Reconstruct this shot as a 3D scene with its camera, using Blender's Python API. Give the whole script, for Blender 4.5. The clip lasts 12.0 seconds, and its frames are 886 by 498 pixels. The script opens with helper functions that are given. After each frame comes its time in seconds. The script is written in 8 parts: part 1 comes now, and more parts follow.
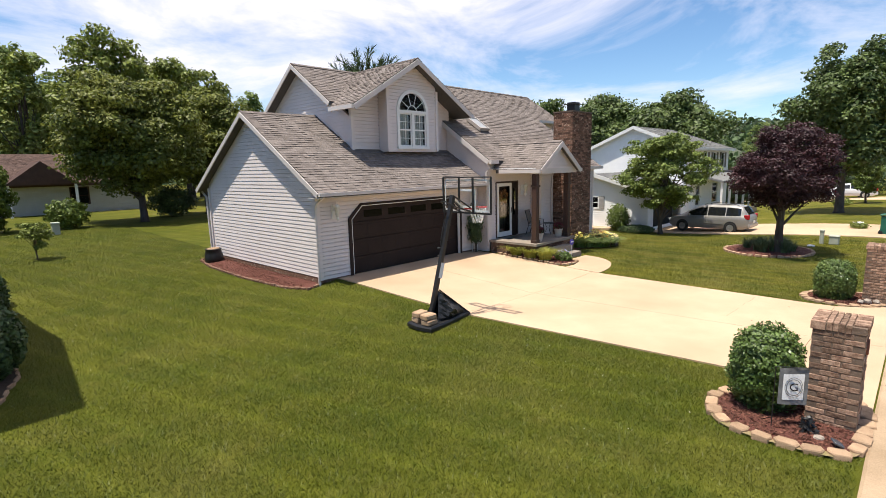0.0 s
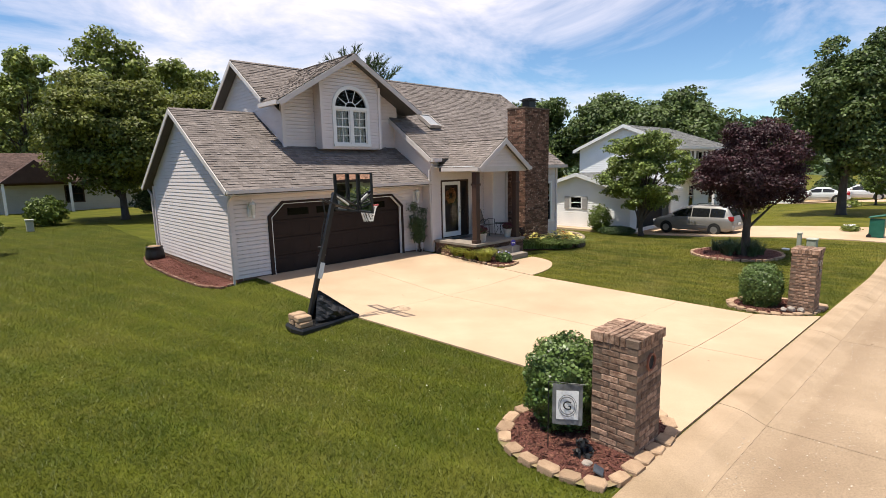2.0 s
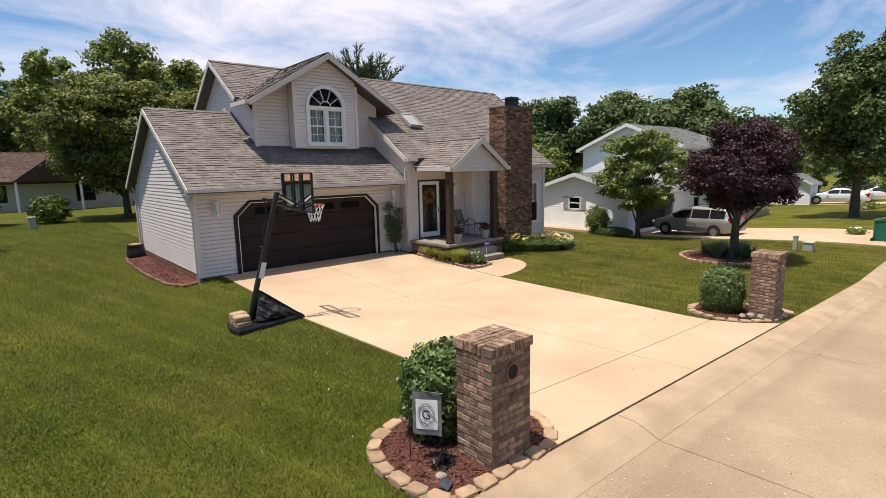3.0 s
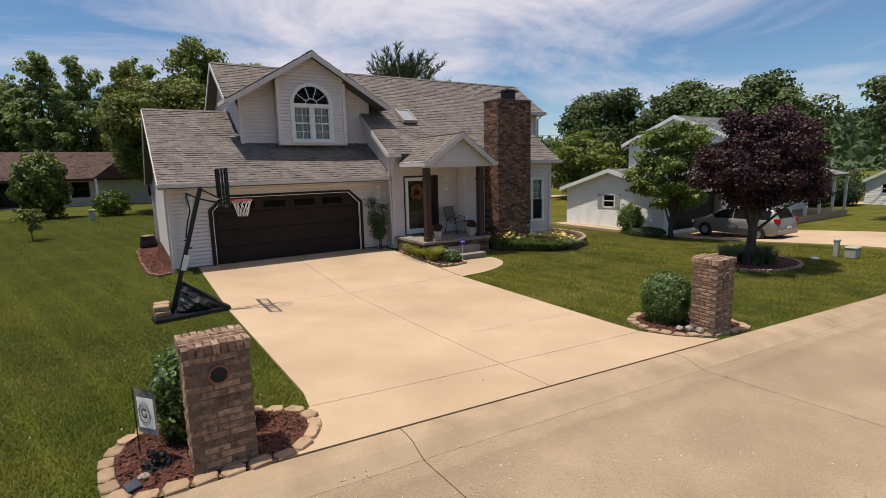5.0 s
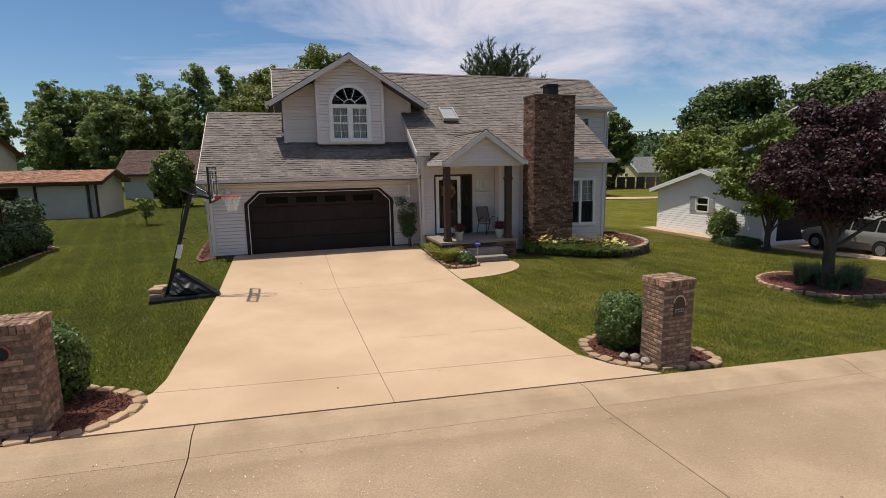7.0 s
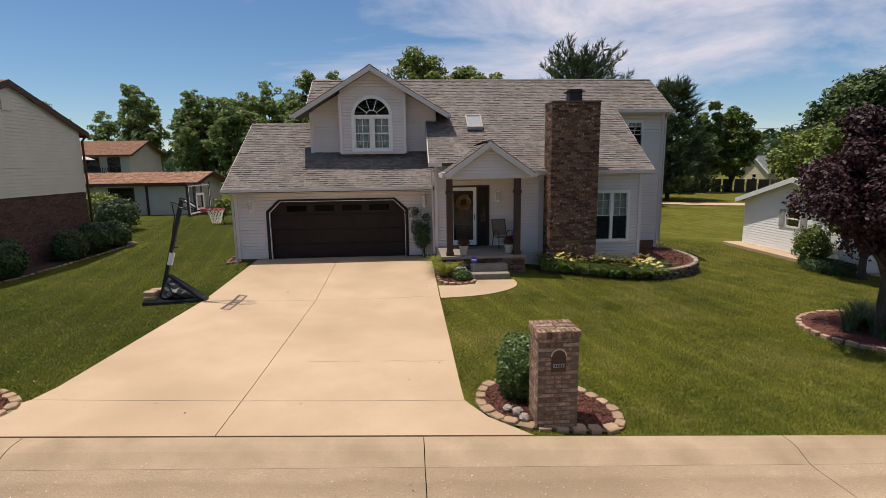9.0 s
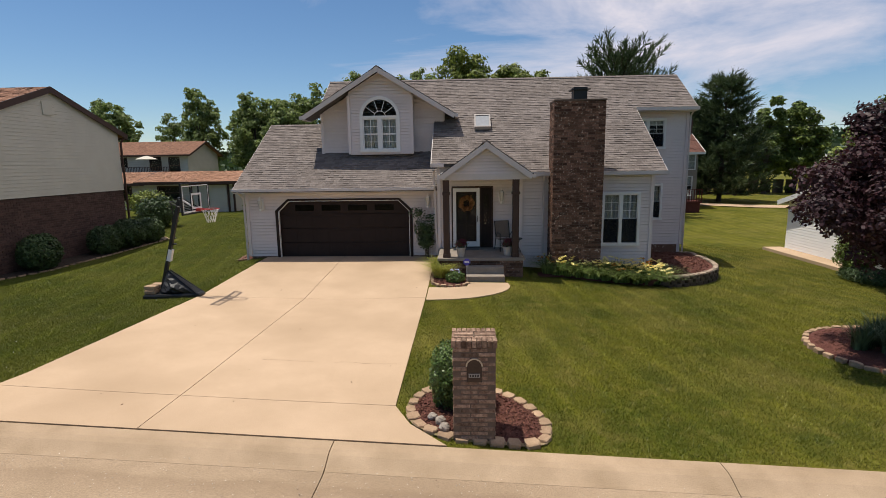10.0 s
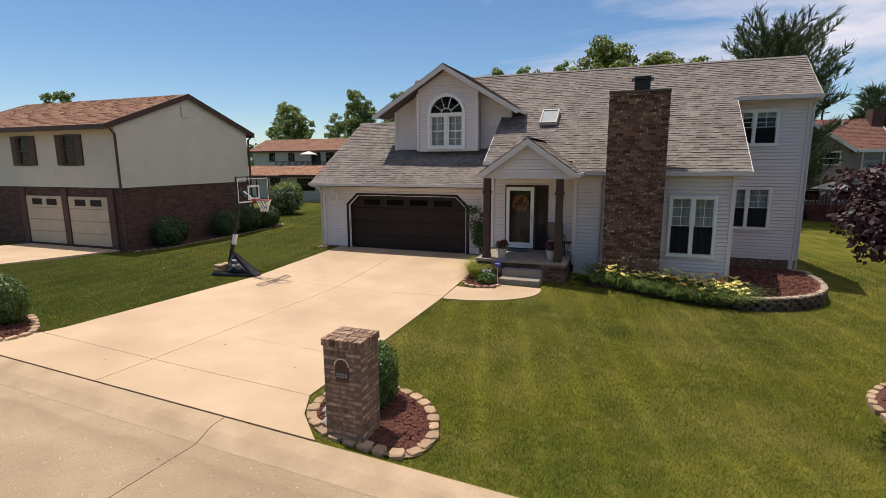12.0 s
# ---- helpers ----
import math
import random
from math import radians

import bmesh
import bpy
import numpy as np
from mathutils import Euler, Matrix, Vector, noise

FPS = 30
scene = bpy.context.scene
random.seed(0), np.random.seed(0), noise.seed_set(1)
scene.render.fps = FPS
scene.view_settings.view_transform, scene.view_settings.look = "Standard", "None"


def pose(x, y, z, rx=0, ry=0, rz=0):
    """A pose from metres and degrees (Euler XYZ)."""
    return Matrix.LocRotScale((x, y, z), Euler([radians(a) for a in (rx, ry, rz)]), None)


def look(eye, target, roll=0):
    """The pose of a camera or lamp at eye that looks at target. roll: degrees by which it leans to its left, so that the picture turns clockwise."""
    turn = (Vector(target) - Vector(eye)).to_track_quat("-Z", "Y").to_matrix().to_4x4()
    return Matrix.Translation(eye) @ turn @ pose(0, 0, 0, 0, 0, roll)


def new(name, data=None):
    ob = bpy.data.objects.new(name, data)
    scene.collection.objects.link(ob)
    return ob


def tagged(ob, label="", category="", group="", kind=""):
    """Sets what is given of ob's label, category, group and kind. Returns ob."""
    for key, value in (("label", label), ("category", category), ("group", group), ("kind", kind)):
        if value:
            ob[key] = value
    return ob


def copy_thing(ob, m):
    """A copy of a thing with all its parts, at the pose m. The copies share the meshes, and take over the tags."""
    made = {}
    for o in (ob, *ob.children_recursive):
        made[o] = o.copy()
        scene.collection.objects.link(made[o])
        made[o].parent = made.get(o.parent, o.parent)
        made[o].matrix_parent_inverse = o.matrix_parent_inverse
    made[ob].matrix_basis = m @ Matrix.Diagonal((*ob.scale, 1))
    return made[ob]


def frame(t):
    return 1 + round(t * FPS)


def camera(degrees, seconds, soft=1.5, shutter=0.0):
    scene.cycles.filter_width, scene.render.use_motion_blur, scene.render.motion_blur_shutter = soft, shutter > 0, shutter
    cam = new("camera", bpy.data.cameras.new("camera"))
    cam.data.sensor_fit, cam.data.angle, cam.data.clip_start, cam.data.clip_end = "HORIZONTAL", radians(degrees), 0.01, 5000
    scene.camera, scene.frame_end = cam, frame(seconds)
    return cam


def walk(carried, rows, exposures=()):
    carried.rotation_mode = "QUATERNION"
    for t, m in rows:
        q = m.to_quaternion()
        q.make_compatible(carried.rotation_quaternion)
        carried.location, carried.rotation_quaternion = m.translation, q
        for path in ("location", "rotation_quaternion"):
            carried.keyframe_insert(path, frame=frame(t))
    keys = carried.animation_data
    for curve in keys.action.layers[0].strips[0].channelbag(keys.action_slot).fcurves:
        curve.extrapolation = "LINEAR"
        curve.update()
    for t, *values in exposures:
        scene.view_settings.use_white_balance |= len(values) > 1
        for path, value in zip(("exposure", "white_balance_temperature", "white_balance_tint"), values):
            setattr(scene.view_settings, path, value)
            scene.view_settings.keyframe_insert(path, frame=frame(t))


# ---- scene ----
cam = camera(82.6, 12.0, soft=0.55)
PATH = [
    (0, (-8.9, -12.22, 3.18), (-7.471, -10.858, 2.859), -1.4),
    (0.5, (-8.317, -12.649, 3.139), (-6.893, -11.283, 2.818), -1.3),
    (1, (-7.718, -13.084, 3.061), (-6.309, -11.7, 2.743), -1.3),
    (1.5, (-7.098, -13.537, 3.023), (-5.709, -12.133, 2.705), -1.3),
    (2, (-6.472, -13.988, 3.021), (-5.109, -12.56, 2.704), -1.3),
    (2.5, (-5.817, -14.466, 3.012), (-4.484, -13.009, 2.696), -1.2),
    (3, (-5.158, -14.958, 2.989), (-3.856, -13.473, 2.672), -1.2),
    (5, (-2.218, -16.743, 2.877), (-1.168, -15.071, 2.555), -1.4),
    (5.5, (-1.365, -17.146, 2.873), (-0.417, -15.415, 2.552), -1.3),
    (6, (-0.506, -17.503, 2.879), (0.327, -15.713, 2.558), -1.2),
    (6.5, (0.365, -17.798, 2.877), (1.072, -15.955, 2.555), -1.2),
    (7, (1.243, -18.005, 2.88), (1.827, -16.12, 2.556), -1.0),
    (9, (4.977, -18.238, 3.329), (5.109, -16.27, 2.997), -0.8),
    (9.5, (5.915, -18.171, 3.34), (5.939, -16.199, 3.01), -0.8),
    (10, (6.84, -18.143, 3.368), (6.754, -16.173, 3.034), -0.8),
    (10.5, (7.737, -18.033, 3.353), (7.531, -16.072, 3.018), -0.7),
    (11, (8.673, -17.847, 3.388), (8.32, -15.908, 3.049), -0.6),
    (11.5, (9.562, -17.572, 3.406), (9.043, -15.672, 3.063), -0.5),
    (12, (10.381, -17.25, 3.379), (9.693, -15.403, 3.035), -0.3),
]
walk(cam, [(t, look(eye, target, roll)) for t, eye, target, roll in PATH],
     exposures=((0.0, 0.60), (1.5, 0.52), (3.0, 0.33), (5.0, -0.06), (7.0, -0.09), (9.5, -0.08), (12.0, 0.11)))

# ---- world, sun, exposure ----
SUN = Vector((-0.268, 0.075, 1.0)).normalized()
world = bpy.data.worlds.new("sky")
scene.world = world
world.use_nodes = True
wn, wl = world.node_tree.nodes, world.node_tree.links
sky = wn.new("ShaderNodeTexSky")
sky.sky_type = "NISHITA"
sky.sun_disc = False
sky.sun_elevation = math.asin(SUN.z)
sky.sun_rotation = math.atan2(SUN.x, SUN.y)
sky.air_density, sky.dust_density, sky.ozone_density = 1.0, 0.0, 5.0
wco = wn.new("ShaderNodeTexCoord")
wmap = wn.new("ShaderNodeMapping")
wmap.inputs["Scale"].default_value = (1.0, 1.4, 3.6)
wmap.inputs["Rotation"].default_value = (0.05, 0.12, 0.5)
wmap.inputs["Location"].default_value = (0.6, 0.0, 0.35)
wl.new(wco.outputs["Generated"], wmap.inputs["Vector"])
wno = wn.new("ShaderNodeTexNoise")
wno.inputs["Scale"].default_value = 1.7
wno.inputs["Detail"].default_value = 9
wno.inputs["Roughness"].default_value = 0.6
wno.inputs["Distortion"].default_value = 0.5
wl.new(wmap.outputs["Vector"], wno.inputs["Vector"])
wra = wn.new("ShaderNodeValToRGB")
wra.color_ramp.elements[0].position, wra.color_ramp.elements[1].position = 0.45, 0.68
wdot = wn.new("ShaderNodeVectorMath")
wdot.operation = "DOT_PRODUCT"
wdot.inputs[1].default_value = (0.72, 0.58, 1.6)
wl.new(wco.outputs["Generated"], wdot.inputs[0])
wadd = wn.new("ShaderNodeMath")
wadd.operation = "MULTIPLY_ADD"
wadd.inputs[1].default_value = 0.45
wl.new(wdot.outputs["Value"], wadd.inputs[0])
wsub = wn.new("ShaderNodeMath")
wsub.operation = "SUBTRACT"
wsub.inputs[1].default_value = 0.43
wl.new(wno.outputs["Fac"], wsub.inputs[0])
wl.new(wsub.outputs[0], wadd.inputs[2])
wl.new(wadd.outputs[0], wra.inputs["Fac"])
wmx = wn.new("ShaderNodeMix")
wmx.data_type = "RGBA"
wl.new(wra.outputs["Color"], wmx.inputs["Factor"])
whs = wn.new("ShaderNodeHueSaturation")
whs.inputs["Saturation"].default_value = 1.08
wl.new(sky.outputs["Color"], whs.inputs["Color"])
wl.new(whs.outputs["Color"], wmx.inputs["A"])
wmx.inputs["B"].default_value = (7.4, 7.1, 7.9, 1)
wl.new(wmx.outputs["Result"], wn["Background"].inputs["Color"])
wn["Background"].inputs["Strength"].default_value = 0.104
sun = new("sun", bpy.data.lights.new("sun", "SUN"))
sun.data.energy, sun.data.angle, sun.data.color = 5.0, radians(0.53), (1.0, 0.94, 0.83)
sun.rotation_euler = SUN.to_track_quat("Z", "Y").to_euler()


# ---- materials ----
def mat(name, a, b, scale=3.0, rough=0.8, bump=0.0, bscale=60.0, metal=0.0, island=0.0, objrand=0.0, fine=0.25, detail=5.0,
        stretch=(1, 1, 1), spec=0.3, coat=0.0, third=None, tscale=0.4, tmin=0.45, tmax=0.72):
    """Two base colours mixed by coarse and fine noise, varied piece by piece."""
    m = bpy.data.materials.new(name)
    m.use_nodes = True
    n, l = m.node_tree.nodes, m.node_tree.links
    bs = n["Principled BSDF"]
    co = n.new("ShaderNodeTexCoord")
    mp = n.new("ShaderNodeMapping")
    mp.inputs["Scale"].default_value = stretch
    geo = n.new("ShaderNodeNewGeometry")
    l.new(geo.outputs["Position"], mp.inputs["Vector"])
    n1 = n.new("ShaderNodeTexNoise")
    n1.inputs["Scale"].default_value, n1.inputs["Detail"].default_value = scale, detail
    n1.inputs["Roughness"].default_value = 0.65
    l.new(mp.outputs["Vector"], n1.inputs["Vector"])
    n2 = n.new("ShaderNodeTexNoise")
    n2.inputs["Scale"].default_value, n2.inputs["Detail"].default_value = bscale, 3
    l.new(mp.outputs["Vector"], n2.inputs["Vector"])
    ra = n.new("ShaderNodeMapRange")
    ra.inputs["From Min"].default_value, ra.inputs["From Max"].default_value = 0.3, 0.7
    l.new(n1.outputs["Fac"], ra.inputs["Value"])
    mx = n.new("ShaderNodeMix")
    mx.data_type = "RGBA"
    mx.inputs["A"].default_value, mx.inputs["B"].default_value = (*a, 1), (*b, 1)
    l.new(ra.outputs["Result"], mx.inputs["Factor"])
    colour = mx.outputs["Result"]
    if third:
        n3 = n.new("ShaderNodeTexNoise")
        n3.inputs["Scale"].default_value, n3.inputs["Detail"].default_value = tscale, 3
        l.new(geo.outputs["Position"], n3.inputs["Vector"])
        r3 = n.new("ShaderNodeMapRange")
        r3.inputs["From Min"].default_value, r3.inputs["From Max"].default_value = tmin, tmax
        l.new(n3.outputs["Fac"], r3.inputs["Value"])
        m3 = n.new("ShaderNodeMix")
        m3.data_type = "RGBA"
        m3.inputs["B"].default_value = (*third, 1)
        l.new(colour, m3.inputs["A"])
        l.new(r3.outputs["Result"], m3.inputs["Factor"])
        colour = m3.outputs["Result"]
    val = n.new("ShaderNodeHueSaturation")
    l.new(colour, val.inputs["Color"])
    f = n.new("ShaderNodeMath")
    f.operation = "MULTIPLY_ADD"
    f.inputs[1].default_value, f.inputs[2].default_value = fine * 2, 1 - fine
    l.new(n2.outputs["Fac"], f.inputs[0])
    value = f.outputs[0]
    for amount, node, out in ((island, geo, "Random Per Island"), (objrand, None, "Random")):
        if amount:
            node = node or n.new("ShaderNodeObjectInfo")
            g1 = n.new("ShaderNodeMath")
            g1.operation = "MULTIPLY_ADD"
            g1.inputs[1].default_value, g1.inputs[2].default_value = amount * 2, 1 - amount
            l.new(node.outputs[out], g1.inputs[0])
            g2 = n.new("ShaderNodeMath")
            g2.operation = "MULTIPLY"
            l.new(value, g2.inputs[0])
            l.new(g1.outputs[0], g2.inputs[1])
            value = g2.outputs[0]
    l.new(value, val.inputs["Value"])
    l.new(val.outputs["Color"], bs.inputs["Base Color"])
    bs.inputs["Roughness"].default_value = rough
    bs.inputs["Metallic"].default_value = metal
    bs.inputs["Specular IOR Level"].default_value = spec
    bs.inputs["Coat Weight"].default_value = coat
    if bump:
        bu = n.new("ShaderNodeBump")
        bu.inputs["Strength"].default_value, bu.inputs["Distance"].default_value = bump, 0.02
        l.new(n2.outputs["Fac"], bu.inputs["Height"])
        l.new(bu.outputs["Normal"], bs.inputs["Normal"])
    return m


def leaf_mat(name, a, b, island=0.45, rough=0.55, through_light=0.2):
    m = mat(name, a, b, scale=0.6, rough=rough, island=island, fine=0.1, spec=0.35)
    n, l = m.node_tree.nodes, m.node_tree.links
    bs = n["Principled BSDF"]
    tr = n.new("ShaderNodeBsdfTranslucent")
    mix = n.new("ShaderNodeMixShader")
    mix.inputs["Fac"].default_value = through_light
    l.new(bs.inputs["Base Color"].links[0].from_socket, tr.inputs["Color"])
    l.new(bs.outputs[0], mix.inputs[1])
    l.new(tr.outputs[0], mix.inputs[2])
    l.new(mix.outputs[0], n["Material Output"].inputs["Surface"])
    return m


def glass_mat(name, tint=(0.92, 0.94, 0.94), rough=0.02, share=0.0):
    m = bpy.data.materials.new(name)
    m.use_nodes = True
    n, l = m.node_tree.nodes, m.node_tree.links
    t = n.new("ShaderNodeBsdfTransparent")
    t.inputs["Color"].default_value = (*tint, 1)
    g = n.new("ShaderNodeBsdfGlossy")
    g.inputs["Roughness"].default_value = rough
    fr = n.new("ShaderNodeFresnel")
    fr.inputs["IOR"].default_value = 1.24
    ad = n.new("ShaderNodeMath")
    ad.inputs[1].default_value = share
    ad.use_clamp = True
    l.new(fr.outputs[0], ad.inputs[0])
    mix = n.new("ShaderNodeMixShader")
    l.new(ad.outputs[0], mix.inputs["Fac"])
    l.new(t.outputs[0], mix.inputs[1])
    l.new(g.outputs[0], mix.inputs[2])
    l.new(mix.outputs[0], n["Material Output"].inputs["Surface"])
    return m


M_SIDING = mat("siding_grey", (0.61, 0.545, 0.525), (0.67, 0.60, 0.58), scale=1.2, rough=0.55, bump=0.05, bscale=40, fine=0.06)
M_TRIM = mat("white_trim", (0.66, 0.65, 0.63), (0.74, 0.73, 0.71), scale=2, rough=0.45, fine=0.05)
M_FASCIA = mat("fascia_grey", (0.50, 0.455, 0.43), (0.56, 0.51, 0.485), scale=2, rough=0.5, fine=0.05)
M_SHINGLE = mat("shingle", (0.160, 0.134, 0.120), (0.212, 0.180, 0.163), scale=1.2, rough=0.95, bump=0.6, bscale=220, island=0.20, fine=0.3, spec=0.1)
M_DECK = mat("roof_deck", (0.08, 0.075, 0.07), (0.1, 0.09, 0.085), rough=0.95)
M_BRICK = mat("brown_brick", (0.10, 0.052, 0.035), (0.37, 0.25, 0.178), scale=15, rough=0.9, bump=0.5, bscale=150, island=0.3, objrand=0.42, fine=0.3, spec=0.15)
M_BRICK_C = mat("chimney_brick", (0.095, 0.048, 0.033), (0.20, 0.115, 0.08), scale=24, rough=0.9, bump=0.5, bscale=150, island=0.55, fine=0.3, spec=0.15, third=(0.40, 0.31, 0.24), tscale=16, tmin=0.60, tmax=0.68)
M_PIERMORTAR = mat("pier_mortar", (0.115, 0.08, 0.058), (0.175, 0.125, 0.092), scale=9, rough=0.95, bump=0.4, bscale=160)
M_MORTAR = mat("mortar", (0.10, 0.07, 0.052), (0.15, 0.108, 0.083), scale=8, rough=0.95, bump=0.4, bscale=200)
M_CONC = mat("drive_concrete", (0.425, 0.303, 0.198), (0.49, 0.352, 0.236), scale=0.9, rough=0.9, bump=0.15, bscale=60, fine=0.12, objrand=0.03, spec=0.2, third=(0.375, 0.265, 0.17), tscale=0.35)
M_ROAD = mat("road_concrete", (0.292, 0.212, 0.138), (0.36, 0.264, 0.175), scale=1.4, rough=0.9, bump=0.5, bscale=60, fine=0.46, objrand=0.05, spec=0.2, third=(0.255, 0.182, 0.118), tscale=0.5)
M_KERB = mat("kerb_concrete", (0.335, 0.242, 0.156), (0.405, 0.295, 0.195), scale=2.2, rough=0.9, bump=0.3, bscale=70, fine=0.25, objrand=0.04, spec=0.2, third=(0.28, 0.20, 0.125), tscale=1.2)
M_GRASS = mat("lawn", (0.077, 0.081, 0.006), (0.120, 0.114, 0.010), scale=1.6, rough=0.9, bump=0.9, bscale=70, fine=0.45, spec=0.1, third=(0.130, 0.123, 0.019), tscale=0.3)
M_BLADE = leaf_mat("grass_blade", (0.108, 0.125, 0.008), (0.226, 0.209, 0.021), island=0.6)


def stripe(m, amount=0.1):
    """Faint diagonal mowing bands over a lawn material."""
    n, l = m.node_tree.nodes, m.node_tree.links
    bs = n["Principled BSDF"]
    geo = n.new("ShaderNodeNewGeometry")
    mp = n.new("ShaderNodeMapping")
    mp.inputs["Rotation"].default_value = (0, 0, radians(-14))
    l.new(geo.outputs["Position"], mp.inputs["Vector"])
    wv = n.new("ShaderNodeTexWave")
    wv.inputs["Scale"].default_value, wv.inputs["Distortion"].default_value, wv.inputs["Detail"].default_value = 0.365, 0.8, 2
    l.new(mp.outputs["Vector"], wv.inputs["Vector"])
    f = n.new("ShaderNodeMath")
    f.operation = "MULTIPLY_ADD"
    f.inputs[1].default_value, f.inputs[2].default_value = amount * 2, 1 - amount
    pw = n.new("ShaderNodeMath")
    pw.operation = "POWER"
    pw.inputs[1].default_value = 6.0
    l.new(wv.outputs["Fac"], pw.inputs[0])
    l.new(pw.outputs[0], f.inputs[0])
    hs = n.new("ShaderNodeHueSaturation")
    old = bs.inputs["Base Color"].links[0].from_socket
    l.new(old, hs.inputs["Color"])
    l.new(f.outputs[0], hs.inputs["Value"])
    l.new(hs.outputs["Color"], bs.inputs["Base Color"])
    for node in n:
        if node.bl_idname == "ShaderNodeBsdfTranslucent":
            l.new(hs.outputs["Color"], node.inputs["Color"])


def patches(m, dark, dry):
    """Deep green and straw-coloured patches over a lawn material."""
    n, l = m.node_tree.nodes, m.node_tree.links
    bs = n["Principled BSDF"]
    geo = n.new("ShaderNodeNewGeometry")
    colour = bs.inputs["Base Color"].links[0].from_socket
    for scale, lo, hi, most, tone in ((0.5, 0.44, 0.64, 0.75, dark), (0.36, 0.50, 0.70, 0.55, dry), (1.9, 0.54, 0.70, 0.6, dry), (11.0, 0.5, 0.7, 0.35, dry)):
        no = n.new("ShaderNodeTexNoise")
        no.inputs["Scale"].default_value, no.inputs["Detail"].default_value = scale, 5
        no.inputs["Roughness"].default_value = 0.7
        mp = n.new("ShaderNodeMapping")
        mp.inputs["Location"].default_value = (scale * 31, scale * 17, 0)
        l.new(geo.outputs["Position"], mp.inputs["Vector"])
        l.new(mp.outputs["Vector"], no.inputs["Vector"])
        ra = n.new("ShaderNodeMapRange")
        ra.inputs["From Min"].default_value, ra.inputs["From Max"].default_value, ra.inputs["To Max"].default_value = lo, hi, most
        l.new(no.outputs["Fac"], ra.inputs["Value"])
        mx = n.new("ShaderNodeMix")
        mx.data_type = "RGBA"
        mx.inputs["B"].default_value = (*tone, 1)
        l.new(ra.outputs["Result"], mx.inputs["Factor"])
        l.new(colour, mx.inputs["A"])
        colour = mx.outputs["Result"]
    # the lawn takes more of the deep green towards the west
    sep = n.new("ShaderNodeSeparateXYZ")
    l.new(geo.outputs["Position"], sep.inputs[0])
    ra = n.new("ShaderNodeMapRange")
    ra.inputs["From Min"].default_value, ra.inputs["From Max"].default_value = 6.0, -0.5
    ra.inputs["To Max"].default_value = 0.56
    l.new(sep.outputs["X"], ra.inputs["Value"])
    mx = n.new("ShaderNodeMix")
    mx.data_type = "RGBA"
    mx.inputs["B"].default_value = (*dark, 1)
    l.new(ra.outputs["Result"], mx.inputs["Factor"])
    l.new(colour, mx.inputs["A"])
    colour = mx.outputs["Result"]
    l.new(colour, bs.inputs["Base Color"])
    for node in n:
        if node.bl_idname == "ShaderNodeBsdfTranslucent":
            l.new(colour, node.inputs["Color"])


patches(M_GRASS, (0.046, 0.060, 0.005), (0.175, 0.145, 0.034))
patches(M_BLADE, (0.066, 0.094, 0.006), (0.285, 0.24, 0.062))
stripe(M_GRASS, 0.09)
stripe(M_BLADE, 0.11)


def gutter_band(m):
    """A wavering darker band along the foot of the rolled kerb."""
    n, l = m.node_tree.nodes, m.node_tree.links
    bs = n["Principled BSDF"]
    geo = n.new("ShaderNodeNewGeometry")
    sep = n.new("ShaderNodeSeparateXYZ")
    l.new(geo.outputs["Position"], sep.inputs[0])
    no = n.new("ShaderNodeTexNoise")
    no.inputs["Scale"].default_value, no.inputs["Detail"].default_value = 1.1, 6
    l.new(geo.outputs["Position"], no.inputs["Vector"])
    off = n.new("ShaderNodeMath")
    off.operation = "MULTIPLY_ADD"
    off.inputs[1].default_value = 0.5
    l.new(no.outputs["Fac"], off.inputs[0])
    l.new(sep.outputs["Y"], off.inputs[2])
    ramp = n.new("ShaderNodeValToRGB")
    mr = n.new("ShaderNodeMapRange")
    mr.inputs["From Min"].default_value, mr.inputs["From Max"].default_value = -13.2, -12.2
    l.new(off.outputs[0], mr.inputs["Value"])
    l.new(mr.outputs["Result"], ramp.inputs["Fac"])
    for p, v in ((0.18, 0.0), (0.48, 0.28), (0.56, 0.36), (0.66, 0.0)):
        e = ramp.color_ramp.elements.new(p)
        e.color = (v, v, v, 1)
    ramp.color_ramp.elements[0].color = ramp.color_ramp.elements[-1].color = (0, 0, 0, 1)
    mx = n.new("ShaderNodeMix")
    mx.data_type = "RGBA"
    mx.inputs["B"].default_value = (0.20, 0.135, 0.085, 1)
    l.new(ramp.outputs["Color"], mx.inputs["Factor"])
    l.new(bs.inputs["Base Color"].links[0].from_socket, mx.inputs["A"])
    l.new(mx.outputs["Result"], bs.inputs["Base Color"])


gutter_band(M_ROAD)
M_JOINT = mat("joint_filler", (0.20, 0.135, 0.085), (0.30, 0.205, 0.13), scale=3, rough=0.95, fine=0.3)
M_SOIL = mat("bare_soil", (0.20, 0.145, 0.08), (0.29, 0.215, 0.125), scale=6, rough=0.95, bump=0.6, bscale=50, fine=0.3, third=(0.14, 0.14, 0.04), tscale=3)
M_MULCH = mat("red_mulch", (0.075, 0.025, 0.018), (0.16, 0.06, 0.045), scale=30, rough=0.95, bump=1.0, bscale=90, fine=0.5)
M_CHIP = mat("mulch_chip", (0.085, 0.032, 0.022), (0.165, 0.075, 0.05), scale=20, rough=0.95, island=0.6)
M_STONE = mat("edging_stone", (0.27, 0.175, 0.108), (0.40, 0.275, 0.175), scale=6, rough=0.95, bump=0.5, bscale=90, objrand=0.2, fine=0.2)
